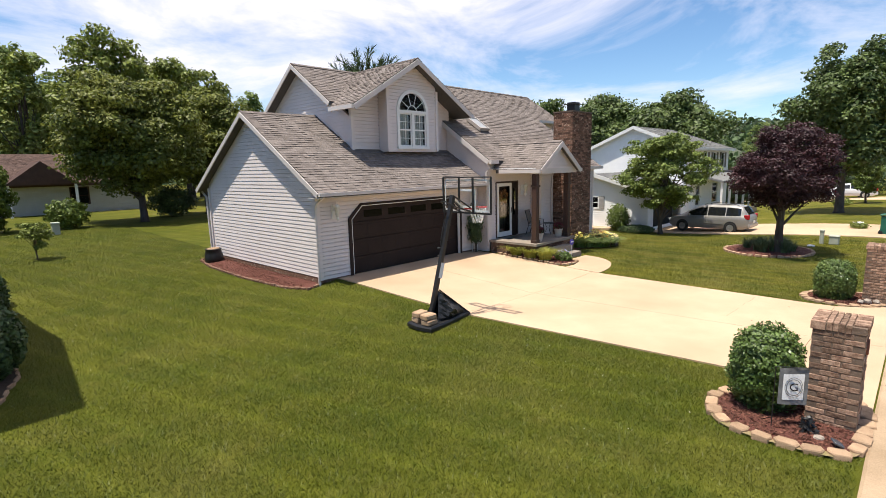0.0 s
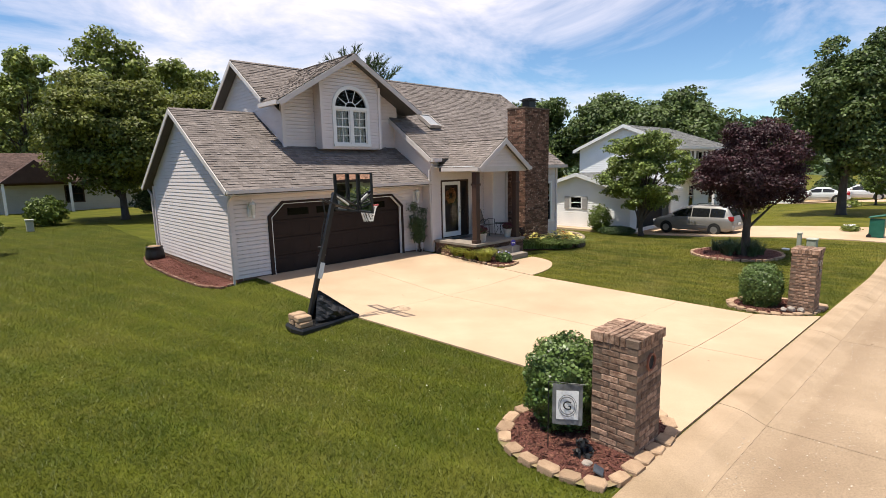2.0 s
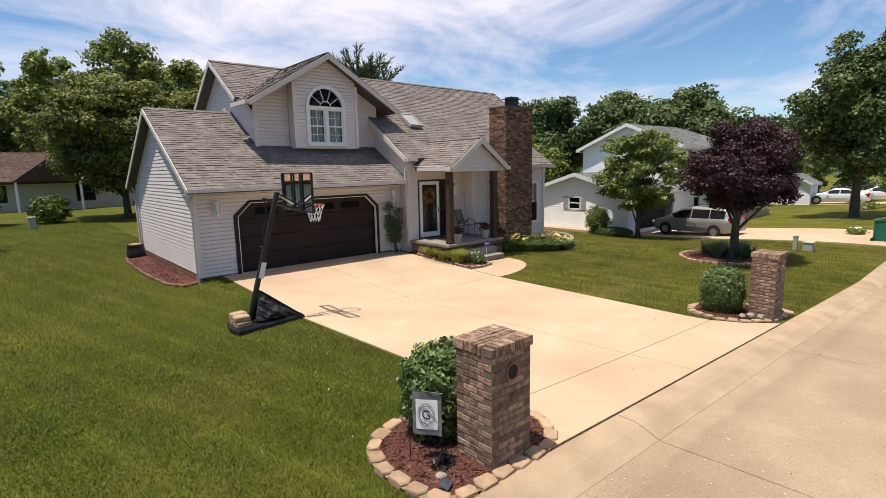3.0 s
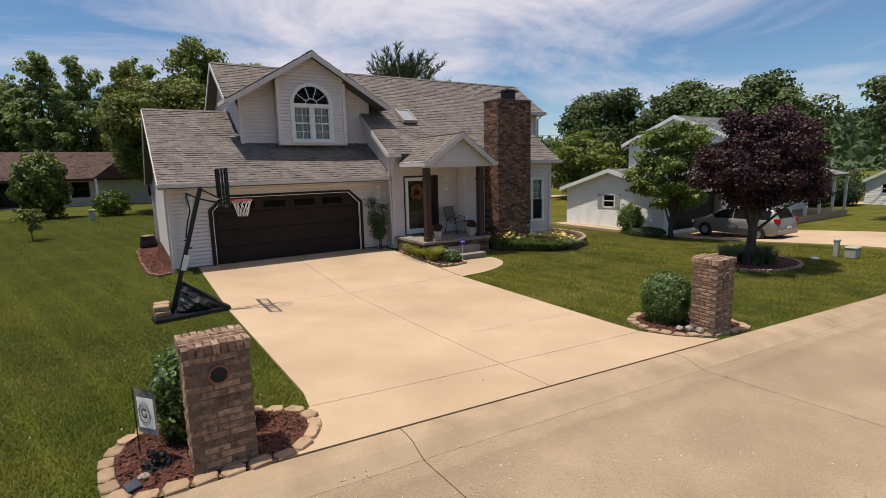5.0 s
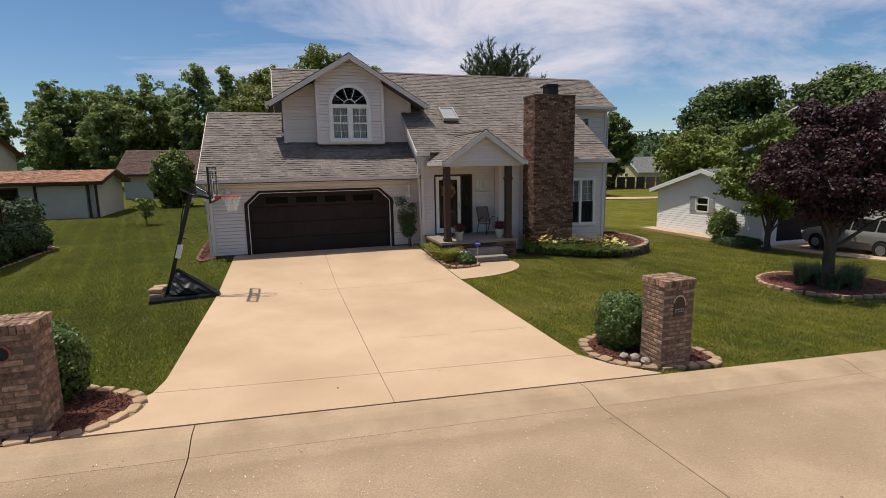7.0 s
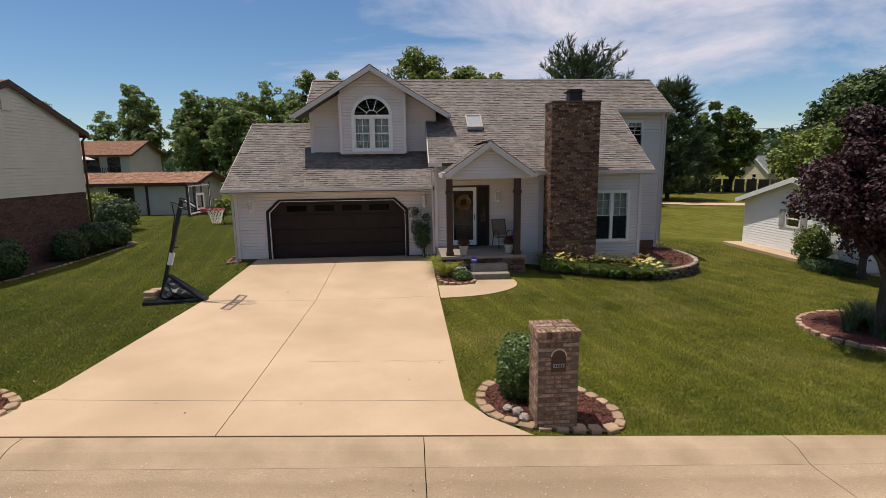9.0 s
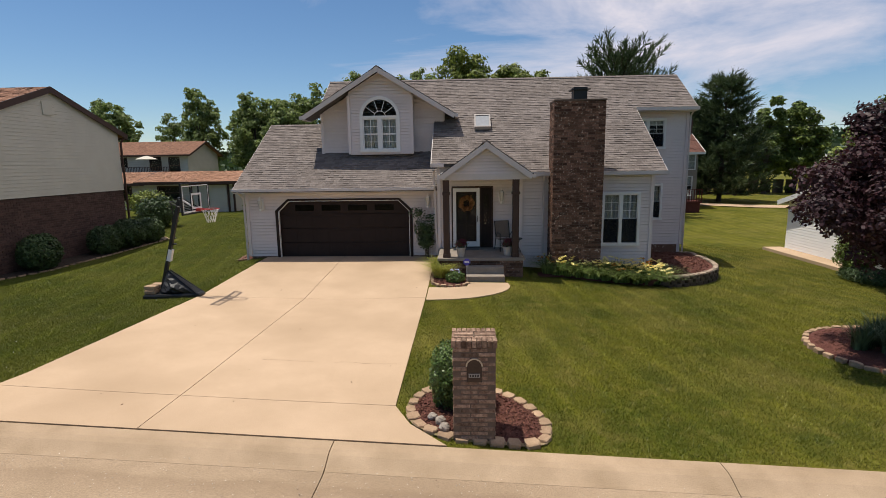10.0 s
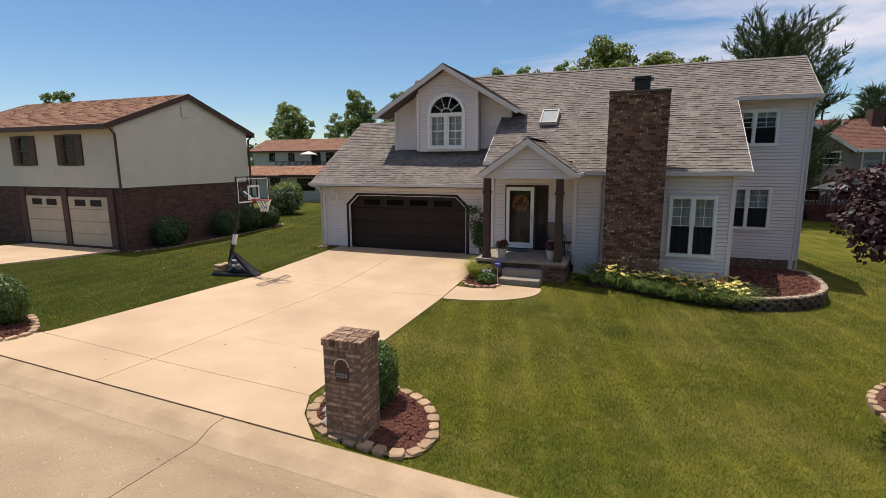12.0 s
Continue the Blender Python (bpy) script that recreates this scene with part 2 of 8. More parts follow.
M_DARKDOOR = mat("brown_door", (0.022, 0.014, 0.012), (0.030, 0.020, 0.017), scale=2, rough=0.6, spec=0.15, bump=0.05, bscale=60, fine=0.1)
M_BROWN = mat("dark_brown_wood", (0.04, 0.022, 0.016), (0.065, 0.036, 0.026), scale=5, rough=0.6, stretch=(6, 6, 0.6), bump=0.1)
M_BLACK = mat("black_metal", (0.012, 0.012, 0.013), (0.02, 0.02, 0.021), scale=5, rough=0.4, fine=0.1)
M_GLASS = glass_mat("window_glass")
# near-black stand-in for shade indoors and in the pier's pipe
M_DARK = mat("hollow_shade", (0.02, 0.02, 0.02), (0.035, 0.033, 0.03), rough=0.9)
M_SCREEN = mat("screen_mesh", (0.016, 0.016, 0.017), (0.022, 0.022, 0.023), rough=0.8, fine=0.05, spec=0.1)
sn_, sl_ = M_SCREEN.node_tree.nodes, M_SCREEN.node_tree.links
s_tr, s_mx = sn_.new("ShaderNodeBsdfTransparent"), sn_.new("ShaderNodeMixShader")
s_mx.inputs["Fac"].default_value = 0.6
sl_.new(s_tr.outputs[0], s_mx.inputs[1])
sl_.new(sn_["Principled BSDF"].outputs[0], s_mx.inputs[2])
sl_.new(s_mx.outputs[0], sn_["Material Output"].inputs["Surface"])
M_CURTAIN = mat("white_curtain", (0.34, 0.335, 0.32), (0.46, 0.455, 0.43), scale=4, rough=0.9)


# ---- helpers for building ----
class Build:
    """Collects vertices and faces of one mesh."""

    def __init__(self):
        self.v, self.f = [], []

    def face(self, *pts):
        k = len(self.v)
        self.v += [tuple(p) for p in pts]
        self.f.append(tuple(range(k, k + len(pts))))

    def box(self, x0, x1, y0, y1, z0, z1, m=None):
        k = len(self.v)
        for x, y, z in ((x0, y0, z0), (x1, y0, z0), (x1, y1, z0), (x0, y1, z0), (x0, y0, z1), (x1, y0, z1), (x1, y1, z1), (x0, y1, z1)):
            self.v.append(tuple(m @ Vector((x, y, z))) if m else (x, y, z))
        self.f += [tuple(k + i for i in q) for q in ((0, 3, 2, 1), (4, 5, 6, 7), (0, 1, 5, 4), (1, 2, 6, 5), (2, 3, 7, 6), (3, 0, 4, 7))]

    def soft_box(self, x0, x1, y0, y1, z0, z1, r=0.01, m=None):
        """A box with chamfered edges."""
        k = len(self.v)
        pts = []
        for z, i in ((z0, r), (z0 + r, 0), (z1 - r, 0), (z1, r)):
            a, b, c, d = x0 + i, x1 - i, y0 + i, y1 - i
            e = r if i == 0 else 0.0
            pts += [(a + e, c, z), (b - e, c, z), (b, c + e, z), (b, d - e, z), (b - e, d, z), (a + e, d, z), (a, d - e, z), (a, c + e, z)]
        self.v += [tuple(m @ Vector(p)) if m else p for p in pts]
        for q in range(3):
            for i in range(8):
                j = (i + 1) % 8
                self.f.append((k + q * 8 + i, k + q * 8 + j, k + q * 8 + 8 + j, k + q * 8 + 8 + i))
        self.f += [tuple(k + i for i in range(7, -1, -1)), tuple(k + 24 + i for i in range(8))]

    def prism(self, pts, d):
        """A polygon swept along the vector d."""
        k, n = len(self.v), len(pts)
        d = Vector(d)
        self.v += [tuple(p) for p in pts] + [tuple(Vector(p) + d) for p in pts]
        self.f.append(tuple(k + i for i in range(n)))
        self.f.append(tuple(k + n + i for i in range(n - 1, -1, -1)))
        for i in range(n):
            j = (i + 1) % n
            self.f.append((k + j, k + i, k + n + i, k + n + j))

    def tube(self, points, radii, sides=8, caps=True):
        """A round bar through the points."""
        k = len(self.v)
        pts = [Vector(p) for p in points]
        if not hasattr(radii, "__len__"):
            radii = [radii] * len(pts)
        side = None
        for i, p in enumerate(pts):
            d = (pts[min(i + 1, len(pts) - 1)] - pts[max(i - 1, 0)]).normalized()
            if side is None:
                side = d.orthogonal().normalized()
            side = (side - d * side.dot(d)).normalized()
            up = d.cross(side)
            for s in range(sides):
                a = 2 * math.pi * s / sides
                self.v.append(tuple(p + (side * math.cos(a) + up * math.sin(a)) * radii[i]))
        for i in range(len(pts) - 1):
            for s in range(sides):
                t = (s + 1) % sides
                self.f.append((k + i * sides + s, k + i * sides + t, k + (i + 1) * sides + t, k + (i + 1) * sides + s))
        if caps:
            self.f.append(tuple(k + s for s in range(sides - 1, -1, -1)))
            self.f.append(tuple(k + (len(pts) - 1) * sides + s for s in range(sides)))

    def lathe(self, profile, sides=16, at=(0, 0, 0)):
        """A profile of (radius, height) turned round z."""
        k = len(self.v)
        for r, z in profile:
            for s in range(sides):
                a = 2 * math.pi * s / sides
                self.v.append((at[0] + r * math.cos(a), at[1] + r * math.sin(a), at[2] + z))
        for i in range(len(profile) - 1):
            for s in range(sides):
                t = (s + 1) % sides
                self.f.append((k + i * sides + s, k + i * sides + t, k + (i + 1) * sides + t, k + (i + 1) * sides + s))
        self.f.append(tuple(k + s for s in range(sides - 1, -1, -1)))
        self.f.append(tuple(k + (len(profile) - 1) * sides + s for s in range(sides)))

    def beam(self, p, q, w, h, up=(0, 0, 1)):
        """A rectangular bar from p to q, w wide and h high, its top along the line."""
        p, q = Vector(p), Vector(q)
        d = (q - p).normalized()
        side = d.cross(Vector(up)).normalized() * (w / 2)
        low = -side.cross(d).normalized() * h
        if low.dot(Vector(up)) > 0:
            low = -low
        self.prism([p - side, p + side, p + side + low, p - side + low], q - p)

    def weld(self):
        """Joins corners that lie in one place."""
        seen, new_v, to = {}, [], []
        for p in self.v:
            k = (round(p[0], 4), round(p[1], 4), round(p[2], 4))
            if k not in seen:
                seen[k] = len(new_v)
                new_v.append(p)
            to.append(seen[k])
        faces = [tuple(to[i] for i in f) for f in self.f]
        self.v, self.f = new_v, [f for f in faces if len(set(f)) == len(f)]
        return self

    def mesh(self, name, smooth=False):
        me = bpy.data.meshes.new(name)
        me.from_pydata(self.v, [], self.f)
        if smooth:
            me.polygons.foreach_set("use_smooth", [True] * len(me.polygons))
        me.update()
        return me


def part(name, build, material, parent=None, label="", smooth=False, at=None):
    me = build.mesh(name, smooth) if isinstance(build, Build) else build
    if not me.materials:
        me.materials.append(material)
    ob = new(name, me)
    if parent:
        ob.parent = parent
    if at:
        ob.matrix_basis = at
    if label:
        ob["label"] = label
    return ob


def thing(name, label, category, at=(0, 0, 0), turn=0.0, group="", kind=""):
    ob = new(name)
    ob.empty_display_size = 0.2
    ob.matrix_basis = pose(*at, 0, 0, turn)
    return tagged(ob, label, category, group, kind)


def quads_mesh(name, verts, per=4):
    """A mesh of loose faces with per corners each, from an array."""
    n = len(verts)
    me = bpy.data.meshes.new(name)
    me.vertices.add(n)
    me.vertices.foreach_set("co", np.asarray(verts, dtype=np.float32).ravel())
    me.loops.add(n)
    me.loops.foreach_set("vertex_index", np.arange(n, dtype=np.int32))
    me.polygons.add(n // per)
    me.polygons.foreach_set("loop_start", np.arange(0, n, per, dtype=np.int32))
    me.update(calc_edges=True)
    return me


def smooth_step(a, b, x):
    t = np.clip((np.asarray(x, dtype=float) - a) / (b - a), 0, 1)
    return t * t * (3 - 2 * t)


def ground_z(x, y):
    x, y = np.asarray(x, dtype=float), np.asarray(y, dtype=float)
    yy = np.maximum(y, -12.1)
    near = np.clip((yy + 10.5) / 9.5, 0, 1)
    dip = 0.24 * np.minimum(np.clip(-yy / 4.8, 0, 1), np.clip((12.1 + yy) / 7.3, 0, 1)) * (0.75 + 0.25 * smooth_step(-1, 1.5, x))
    terrace = -0.1 * smooth_step(4.5, 7.5, x) - 0.55 * smooth_step(7.5, 14, x)
    z = -0.05 * np.clip(x, -1.5, 14) * (1 - near) + terrace * near - dip * (1 - 0.8 * smooth_step(3, 8, x)) * (1 - smooth_step(14, 20, x))
    z = z - 0.22 * smooth_step(-0.4, -2.5, x) * np.exp(-((yy - 1) / 5.5) ** 2)
    z = z + 0.25 * smooth_step(6, 25, yy) * (1 - smooth_step(8, 16, x))
    z = z - 0.55 * smooth_step(13, 24, x) * smooth_step(-11, 0, yy) + 0.45 * smooth_step(12, 22, yy) * smooth_step(14, 19, x)
    return z + 0.006 * np.maximum(yy - 25, 0)


def gz(x, y):
    return float(ground_z(x, y))


# ---- ground, drive and road ----
def axis(a, b, step, far):
    near = np.arange(a, b + 1e-6, step)
    grow, d, out_l, out_r = 1.35, step, [], []
    p, q = near[0], near[-1]
    while d < far:
        d *= grow
        p, q = p - d, q + d
        out_l.append(p)
        out_r.append(q)
    return np.concatenate((out_l[::-1], near, out_r))


gx, gy = axis(-16, 32, 0.5, 500), axis(-12.1, 34, 0.5, 500)
GX, GY = np.meshgrid(gx, gy)
GZ = ground_z(GX, GY) - 0.14 * (GY < -12.3)
gv = np.stack((GX, GY, GZ), -1).reshape(-1, 3)
nx = len(gx)
gf = [(j * nx + i, j * nx + i + 1, (j + 1) * nx + i + 1, (j + 1) * nx + i) for j in range(len(gy) - 1) for i in range(nx - 1)]
me = bpy.data.meshes.new("ground")
me.from_pydata(gv.tolist(), [], gf)
me.polygons.foreach_set("use_smooth", [True] * len(me.polygons))
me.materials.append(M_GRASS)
tagged(new("ground", me), "mown green lawn with faint diagonal mowing stripes", "lawn", kind="structure")


def sheet(poly_x, y0, y1, lift, thick, step=0.45):
    """A slab between two edges given as functions of y, lying on the ground."""
    b = Build()
    rows = max(2, int(abs(y1 - y0) / step) + 1)
    cols = 10
    ys = np.linspace(y0, y1, rows)
    grid = []
    for y in ys:
        xa, xb = poly_x(y)
        grid.append([(x, y, gz(x, y) + lift) for x in np.linspace(xa, xb, cols)])
    b.v = [p for r in grid for p in r]
    b.f = [(j * cols + i, j * cols + i + 1, (j + 1) * cols + i + 1, (j + 1) * cols + i) for j in range(rows - 1) for i in range(cols - 1)]
    rim = grid[0] + [r[-1] for r in grid[1:]] + grid[-1][-2::-1] + [r[0] for r in grid[-2:0:-1]]
    for p, q in zip(rim, rim[1:] + rim[:1]):
        b.face(p, q, (q[0], q[1], q[2] - thick), (p[0], p[1], p[2] - thick))
    return b


driveway = thing("driveway", "tan concrete driveway of large jointed slabs", "driveway", kind="structure")


def left_edge(y):
    return -0.5 - (max(0.0, -10.7 - y) / 1.35) ** 1.6 * 0.95


def right_edge(y):
    return 5.76 + (max(0.0, -10.9 - y) / 1.1) ** 1.7 * 0.8


for y0, y1 in ((-12.02, -10.970), (-10.960, -4.805), (-4.795, 0.1)):
    part("slab", sheet(lambda y: (left_edge(y), 2.404), y0, y1, 0.03, 0.12), M_CONC, driveway)
    part("slab", sheet(lambda y: (2.416, right_edge(y)), y0, y1, 0.03, 0.12), M_CONC, driveway)
part("joint_filler", sheet(lambda y: (left_edge(y) + 0.02, right_edge(y) - 0.02), -12.0, 0.08, 0.018, 0.06), M_JOINT, driveway)

road = thing("road", "pale concrete street with rolled kerb and cracked joints", "road", kind="structure")


KERB = [(-12.04, 0.015), (-12.07, 0.035), (-12.26, 0.032), (-12.36, 0.012), (-12.52, -0.055), (-12.585, -0.075)]
STREET = [(-12.5865, -0.077), (-12.70, -0.081), (-13.2, -0.065), (-15.5, -0.01), (-17.0, 0.0), (-19, -0.03), (-21.4, -0.075), (-21.6, -0.05), (-21.8, 0.02), (-22.1, 0.03)]


def road_slab(prof, x0, x1, far=False):
    b = Build()
    xs = np.linspace(x0, x1, 2 if far else 7)
    n = len(prof)
    b.v = [(x, y, gz(x, -12.1) + z) for x in xs for y, z in prof]
    b.f = [(i * n + j + 1, i * n + j, (i + 1) * n + j, (i + 1) * n + j + 1) for i in range(len(xs) - 1) for j in range(n - 1)]
    for i in (0, len(xs) - 1):
        for j in range(n - 1):
            p, q = b.v[i * n + j], b.v[i * n + j + 1]
            b.face(p, q, (q[0], q[1], q[2] - 0.12), (p[0], p[1], p[2] - 0.12))
    for j in (0, n - 1):
        for i in range(len(xs) - 1):
            p, q = b.v[i * n + j], b.v[(i + 1) * n + j]
            b.face(p, q, (q[0], q[1], q[2] - 0.12), (p[0], p[1], p[2] - 0.12))
    return b


for k in range(-14, 20):
    x = 0.10 + 5.0 * k
    part("kerb", road_slab(KERB, x + 0.006, x + 4.994), M_KERB, road, "rolled concrete kerb")
    part("road_slab", road_slab(STREET, x + 0.006, x + 4.994), M_ROAD, road)
for x0, x1 in ((100.1, 700), (-700, -69.9)):
    part("kerb", road_slab(KERB, x0, x1, True), M_KERB, road, "rolled concrete kerb")
    part("road_slab", road_slab(STREET, x0, x1, True), M_ROAD, road)
# a hairline crack across one slab of the drive
b = Build()
xs = np.linspace(2.5, 5.6, 40)
ys = [-9.36 + 0.05 * noise.noise(Vector((x * 2.1, 3.3, 0))) + 0.02 * noise.noise(Vector((x * 9, 1.3, 0))) for x in xs]
for i in range(39):
    if noise.noise(Vector((xs[i] * 1.3, 8.1, 0))) > -0.15:
        b.face(*[(x, y + o, gz(x, y) + 0.0325) for x, y, o in ((xs[i], ys[i], -0.004), (xs[i + 1], ys[i + 1], -0.004), (xs[i + 1], ys[i + 1], 0.004), (xs[i], ys[i], 0.004))])
part("crack", b, M_JOINT, driveway)


# ---- the house ----
house = thing("house", "grey vinyl-sided two-storey house with brown-grey shingle roof", "house")


LAP = 0.011


def siding(b, at, u, n, z0, z1, spans, step=0.115, back=0.12, plain=False):
    """Lapped boards on a wall from z0 to z1: at, the wall's origin; u, along it; n, outwards; spans(z), its pieces at that height."""
    at, u, n = Vector(at), Vector(u), Vector(n)
    lap = LAP * 1.15 if abs(n.x) > 0.5 else LAP * 1.9
    gap = 0.003 if abs(n.x) > 0.5 else 0.014
    if plain:
        lap, gap = LAP * 0.9, 0.0015
    count = max(1, round((z1 - z0) / step))
    h = (z1 - z0) / count
    last = None
    for i in range(count):
        za, zb = z0 + i * h, z0 + (i + 1) * h
        sa, sb = spans(za + 0.002), spans(zb - 0.002)
        if len(sa) != len(sb):
            sa = sb = spans((za + zb) / 2)
        if last and len(last) == len(sa) and all(abs(p - q) < 0.02 for s, t in zip(last, sa) for p, q in zip(s, t)):
            sa = last
        last = sb
        for (a0, a1), (b0, b1) in zip(sa, sb):
            a0, a1, b0, b1 = a0 + 0.012, a1 - 0.012, b0 + 0.012, b1 - 0.012
            def p(uu, z, o):
                return at + u * uu + n * o + Vector((0, 0, z - at.z))
            prof = ((0.0, -gap), (0.0, lap), (0.5, lap * 0.55), (0.94, lap * 0.1), (0.97, -gap), (1.0, -gap), (1.0, -back), (0.0, -back)) if abs(n.x) > 0.5 else ((0.0, -gap), (0.0, lap), (0.5, lap * 0.8), (0.84, lap * 0.5), (0.87, -gap), (1.0, -gap), (1.0, -back), (0.0, -back))
            left = [p(a0 + (b0 - a0) * f, za + (zb - za) * f, o) for f, o in prof]
            right = [p(a1 + (b1 - a1) * f, za + (zb - za) * f, o) for f, o in prof]
            for j in (0, 1, 2, 3, 4, 6):
                b.face(left[j], right[j], right[j + 1], left[j + 1])
            b.face(*left[::-1])
            b.face(*right)
    b.weld()


def holed(x0, x1, *holes):
    """Pieces of a straight wall with rectangular holes (u0, u1, z0, z1)."""
    def spans(z):
        out, a = [], x0
        for h0, h1, ha, hb in sorted(holes):
            if ha < z < hb:
                if h0 > a:
                    out.append((a, h0))
                a = h1
        if a < x1:
            out.append((a, x1))
        return out
    return spans


def shingles(b, eave, u, s, length, spans, expose=0.135, seed=1):
    """Courses of shingle tabs from an eave point; u, along the eave; s, up the slope; spans(d), the pieces at slope distance d."""
    rnd = random.Random(seed)
    eave, u, s = Vector(eave), Vector(u).normalized(), Vector(s).normalized()
    n = u.cross(s)
    if n.z < 0:
        n = -n
    d, row = 0.0, 0
    while d < length - 0.01:
        top = min(d + expose, length)
        for a, e in spans((d + top) / 2):
            x = a
            while x < e - 0.005:
                w = rnd.choice((0.10, 0.14, 0.19, 0.25)) + rnd.uniform(-0.02, 0.02)
                y = min(x + w, e)
                lift = rnd.choice((0.010, 0.014, 0.024))
                p0, p1 = eave + u * x + s * d, eave + u * y + s * d
                q0, q1 = eave + u * x + s * top, eave + u * y + s * top
                b.face(p0 + n * lift, p1 + n * lift, q1 + n * 0.004, q0 + n * 0.004)
                b.v += [tuple(p0), tuple(p1)]
                k = len(b.v)
                b.f.append((k - 2, k - 1, k - 5, k - 6))
                x = y
        d, row = top, row + 1


SM, EY, EZ, RY = 0.68, -1.2, 3.05, 4.5      # main roof: slope, eave, ridge


def main_z(y):
    return EZ + SM * (y - EY)


RZ = main_z(RY)
GS, GEY, GEZ, GRY = 0.602, -0.5, 2.565, 3.65  # garage roof
GRZ = GEZ + GS * (GRY - GEY)
CX, CZ, CS, CH = 3.70, 6.87, 0.60, 2.85     # cross gable: ridge, slope, half width
PX, PZ, PS, PH = 7.52, 4.02, 0.70, 1.43     # porch gable

roof = part("roof", Build(), M_DECK, house)
deck = Build()


def plane(pts):
    deck.prism([Vector(p) - Vector((0, 0, 0.012)) for p in pts], (0, 0, -0.11))


def slope_len(dy, k):
    return abs(dy) * math.hypot(1, k)


sh = Build()
# garage, front and back
plane([(-1.37, GEY, GEZ), (5.95, GEY, GEZ), (5.95, 1.75, GEZ + GS * (1.75 - GEY)), (1.45, 1.75, GEZ + GS * (1.75 - GEY)), (1.45, GRY, GRZ), (-1.37, GRY, GRZ)])
shingles(sh, (0, GEY, GEZ), (1, 0, 0), (0, 1, GS), slope_len(GRY - GEY, GS), lambda d: [(-1.37, 5.95 if d < slope_len(1.75 - GEY, GS) else 1.45)], seed=1)
plane([(-1.37, 2 * GRY - GEY, GEZ), (-1.37, GRY, GRZ), (1.45, GRY, GRZ), (1.45, 2 * GRY - GEY, GEZ)])
shingles(sh, (0, 2 * GRY - GEY, GEZ), (-1, 0, 0), (0, -1, GS), slope_len(GRY - GEY, GS), lambda d: [(-1.45, 1.37)], seed=2)
# main front slope
Y1, Y2 = -0.72, 2.25
plane([(8.6, EY, EZ), (13.47, EY, EZ), (13.47, Y2, main_z(Y2)), (5.72, Y2, main_z(Y2)), (5.72, Y1, main_z(Y1)), (8.6, Y1, main_z(Y1))])
plane([(1.04, Y2, main_z(Y2)), (15.84, Y2, main_z(Y2)), (15.84, RY, RZ), (1.04, RY, RZ)])
sl1, sl2 = slope_len(Y1 - EY, SM), slope_len(Y2 - EY, SM)
shingles(sh, (0, EY, EZ), (1, 0, 0), (0, 1, SM), slope_len(RY - EY, SM), lambda d: [(8.6, 13.47)] if d < sl1 else [(5.72, 13.47)] if d < sl2 else [(1.04, 15.84)], seed=3)
plane([(1.04, RY, RZ), (15.84, RY, RZ), (15.84, 8.6, RZ - SM * (8.6 - RY)), (1.04, 8.6, RZ - SM * (8.6 - RY))])
shingles(sh, (0, 8.6, RZ - SM * (8.6 - RY)), (-1, 0, 0), (0, -1, SM), slope_len(8.6 - RY, SM), lambda d: [(-15.84, -1.04)], seed=4)
# cross gable over the garage
for sg in (-1, 1):
    ez, ex = CZ - CS * CH, CX + sg * CH
    end = (CZ - EZ) / SM + EY
    end_e = (ez - EZ) / SM + EY
    plane([(CX, 0.75, CZ), (ex, 0.75, ez), (ex, end_e, ez), (CX, end, CZ)][::sg])
    full = slope_len(CH, CS)
    shingles(sh, (ex, 0, ez), (0, 1, 0), (-sg, 0, CS), full, lambda d: [(0.75, end_e + (end - end_e) * d / full + 0.08)], seed=5 + sg)
# porch gable
for sg in (-1, 1):
    ez, ex = PZ - PS * PH, PX + sg * PH
    end = (PZ - EZ) / SM + EY
    end_e = max((ez - EZ) / SM + EY, Y1 if sg < 0 else EY)
    plane([(PX, -2.62, PZ), (ex, -2.62, ez), (ex, end_e, ez), (PX, end, PZ)][::sg])
    full = slope_len(PH, PS)
    shingles(sh, (ex, 0, ez), (0, 1, 0), (-sg, 0, PS), full, lambda d: [(-2.62, end_e + (end - end_e) * d / full + 0.08)], seed=8 + sg)
roof.data = deck.mesh("roof")
roof.data.materials.append(M_DECK)
tagged(part("shingles", sh, M_SHINGLE, house, "weathered brown-grey asphalt shingles"), kind="stuff")
# ridge caps
for name, p, q in (("ridge_cap", (-1.37, GRY, GRZ + 0.02), (1.42, GRY, GRZ + 0.02)), ("ridge_cap", (1.04, RY, RZ + 0.02), (15.84, RY, RZ + 0.02)), ("ridge_cap", (CX, 0.75, CZ + 0.02), (CX, 4.4, CZ + 0.02)), ("ridge_cap", (PX, -2.62, PZ + 0.02), (PX, 0.2, PZ + 0.02))):
    b = Build()
    p, q = Vector(p), Vector(q)
    n = round((q - p).length / 0.15)
    d = (q - p) / n
    w = Vector((0, 0, 1)).cross(d).normalized() * 0.13
    for i in range(n):
        a, c = p + d * i, p + d * (i + 1.02)
        up, dn = Vector((0, 0, 0.012)), Vector((0, 0, -0.075))
        b.face(a + up, c, c + w + dn, a + w + dn + up)
        b.face(a + up, a - w + dn + up, c - w + dn, c)
        if i == 0:
            b.face(a + up, a + w + dn + up, a + dn, a - w + dn + up)
    part(name, b, M_SHINGLE, house)

# walls
XL, XR = -1.1, 5.95
wall = Build()


def gable_spans(mid, half, z_eave, slope, *holes):
    def spans(z):
        h = half if z < z_eave else max(0.0, half - (z - z_eave) / slope)
        return holed(mid - h, mid + h, *holes)(z)
    return spans


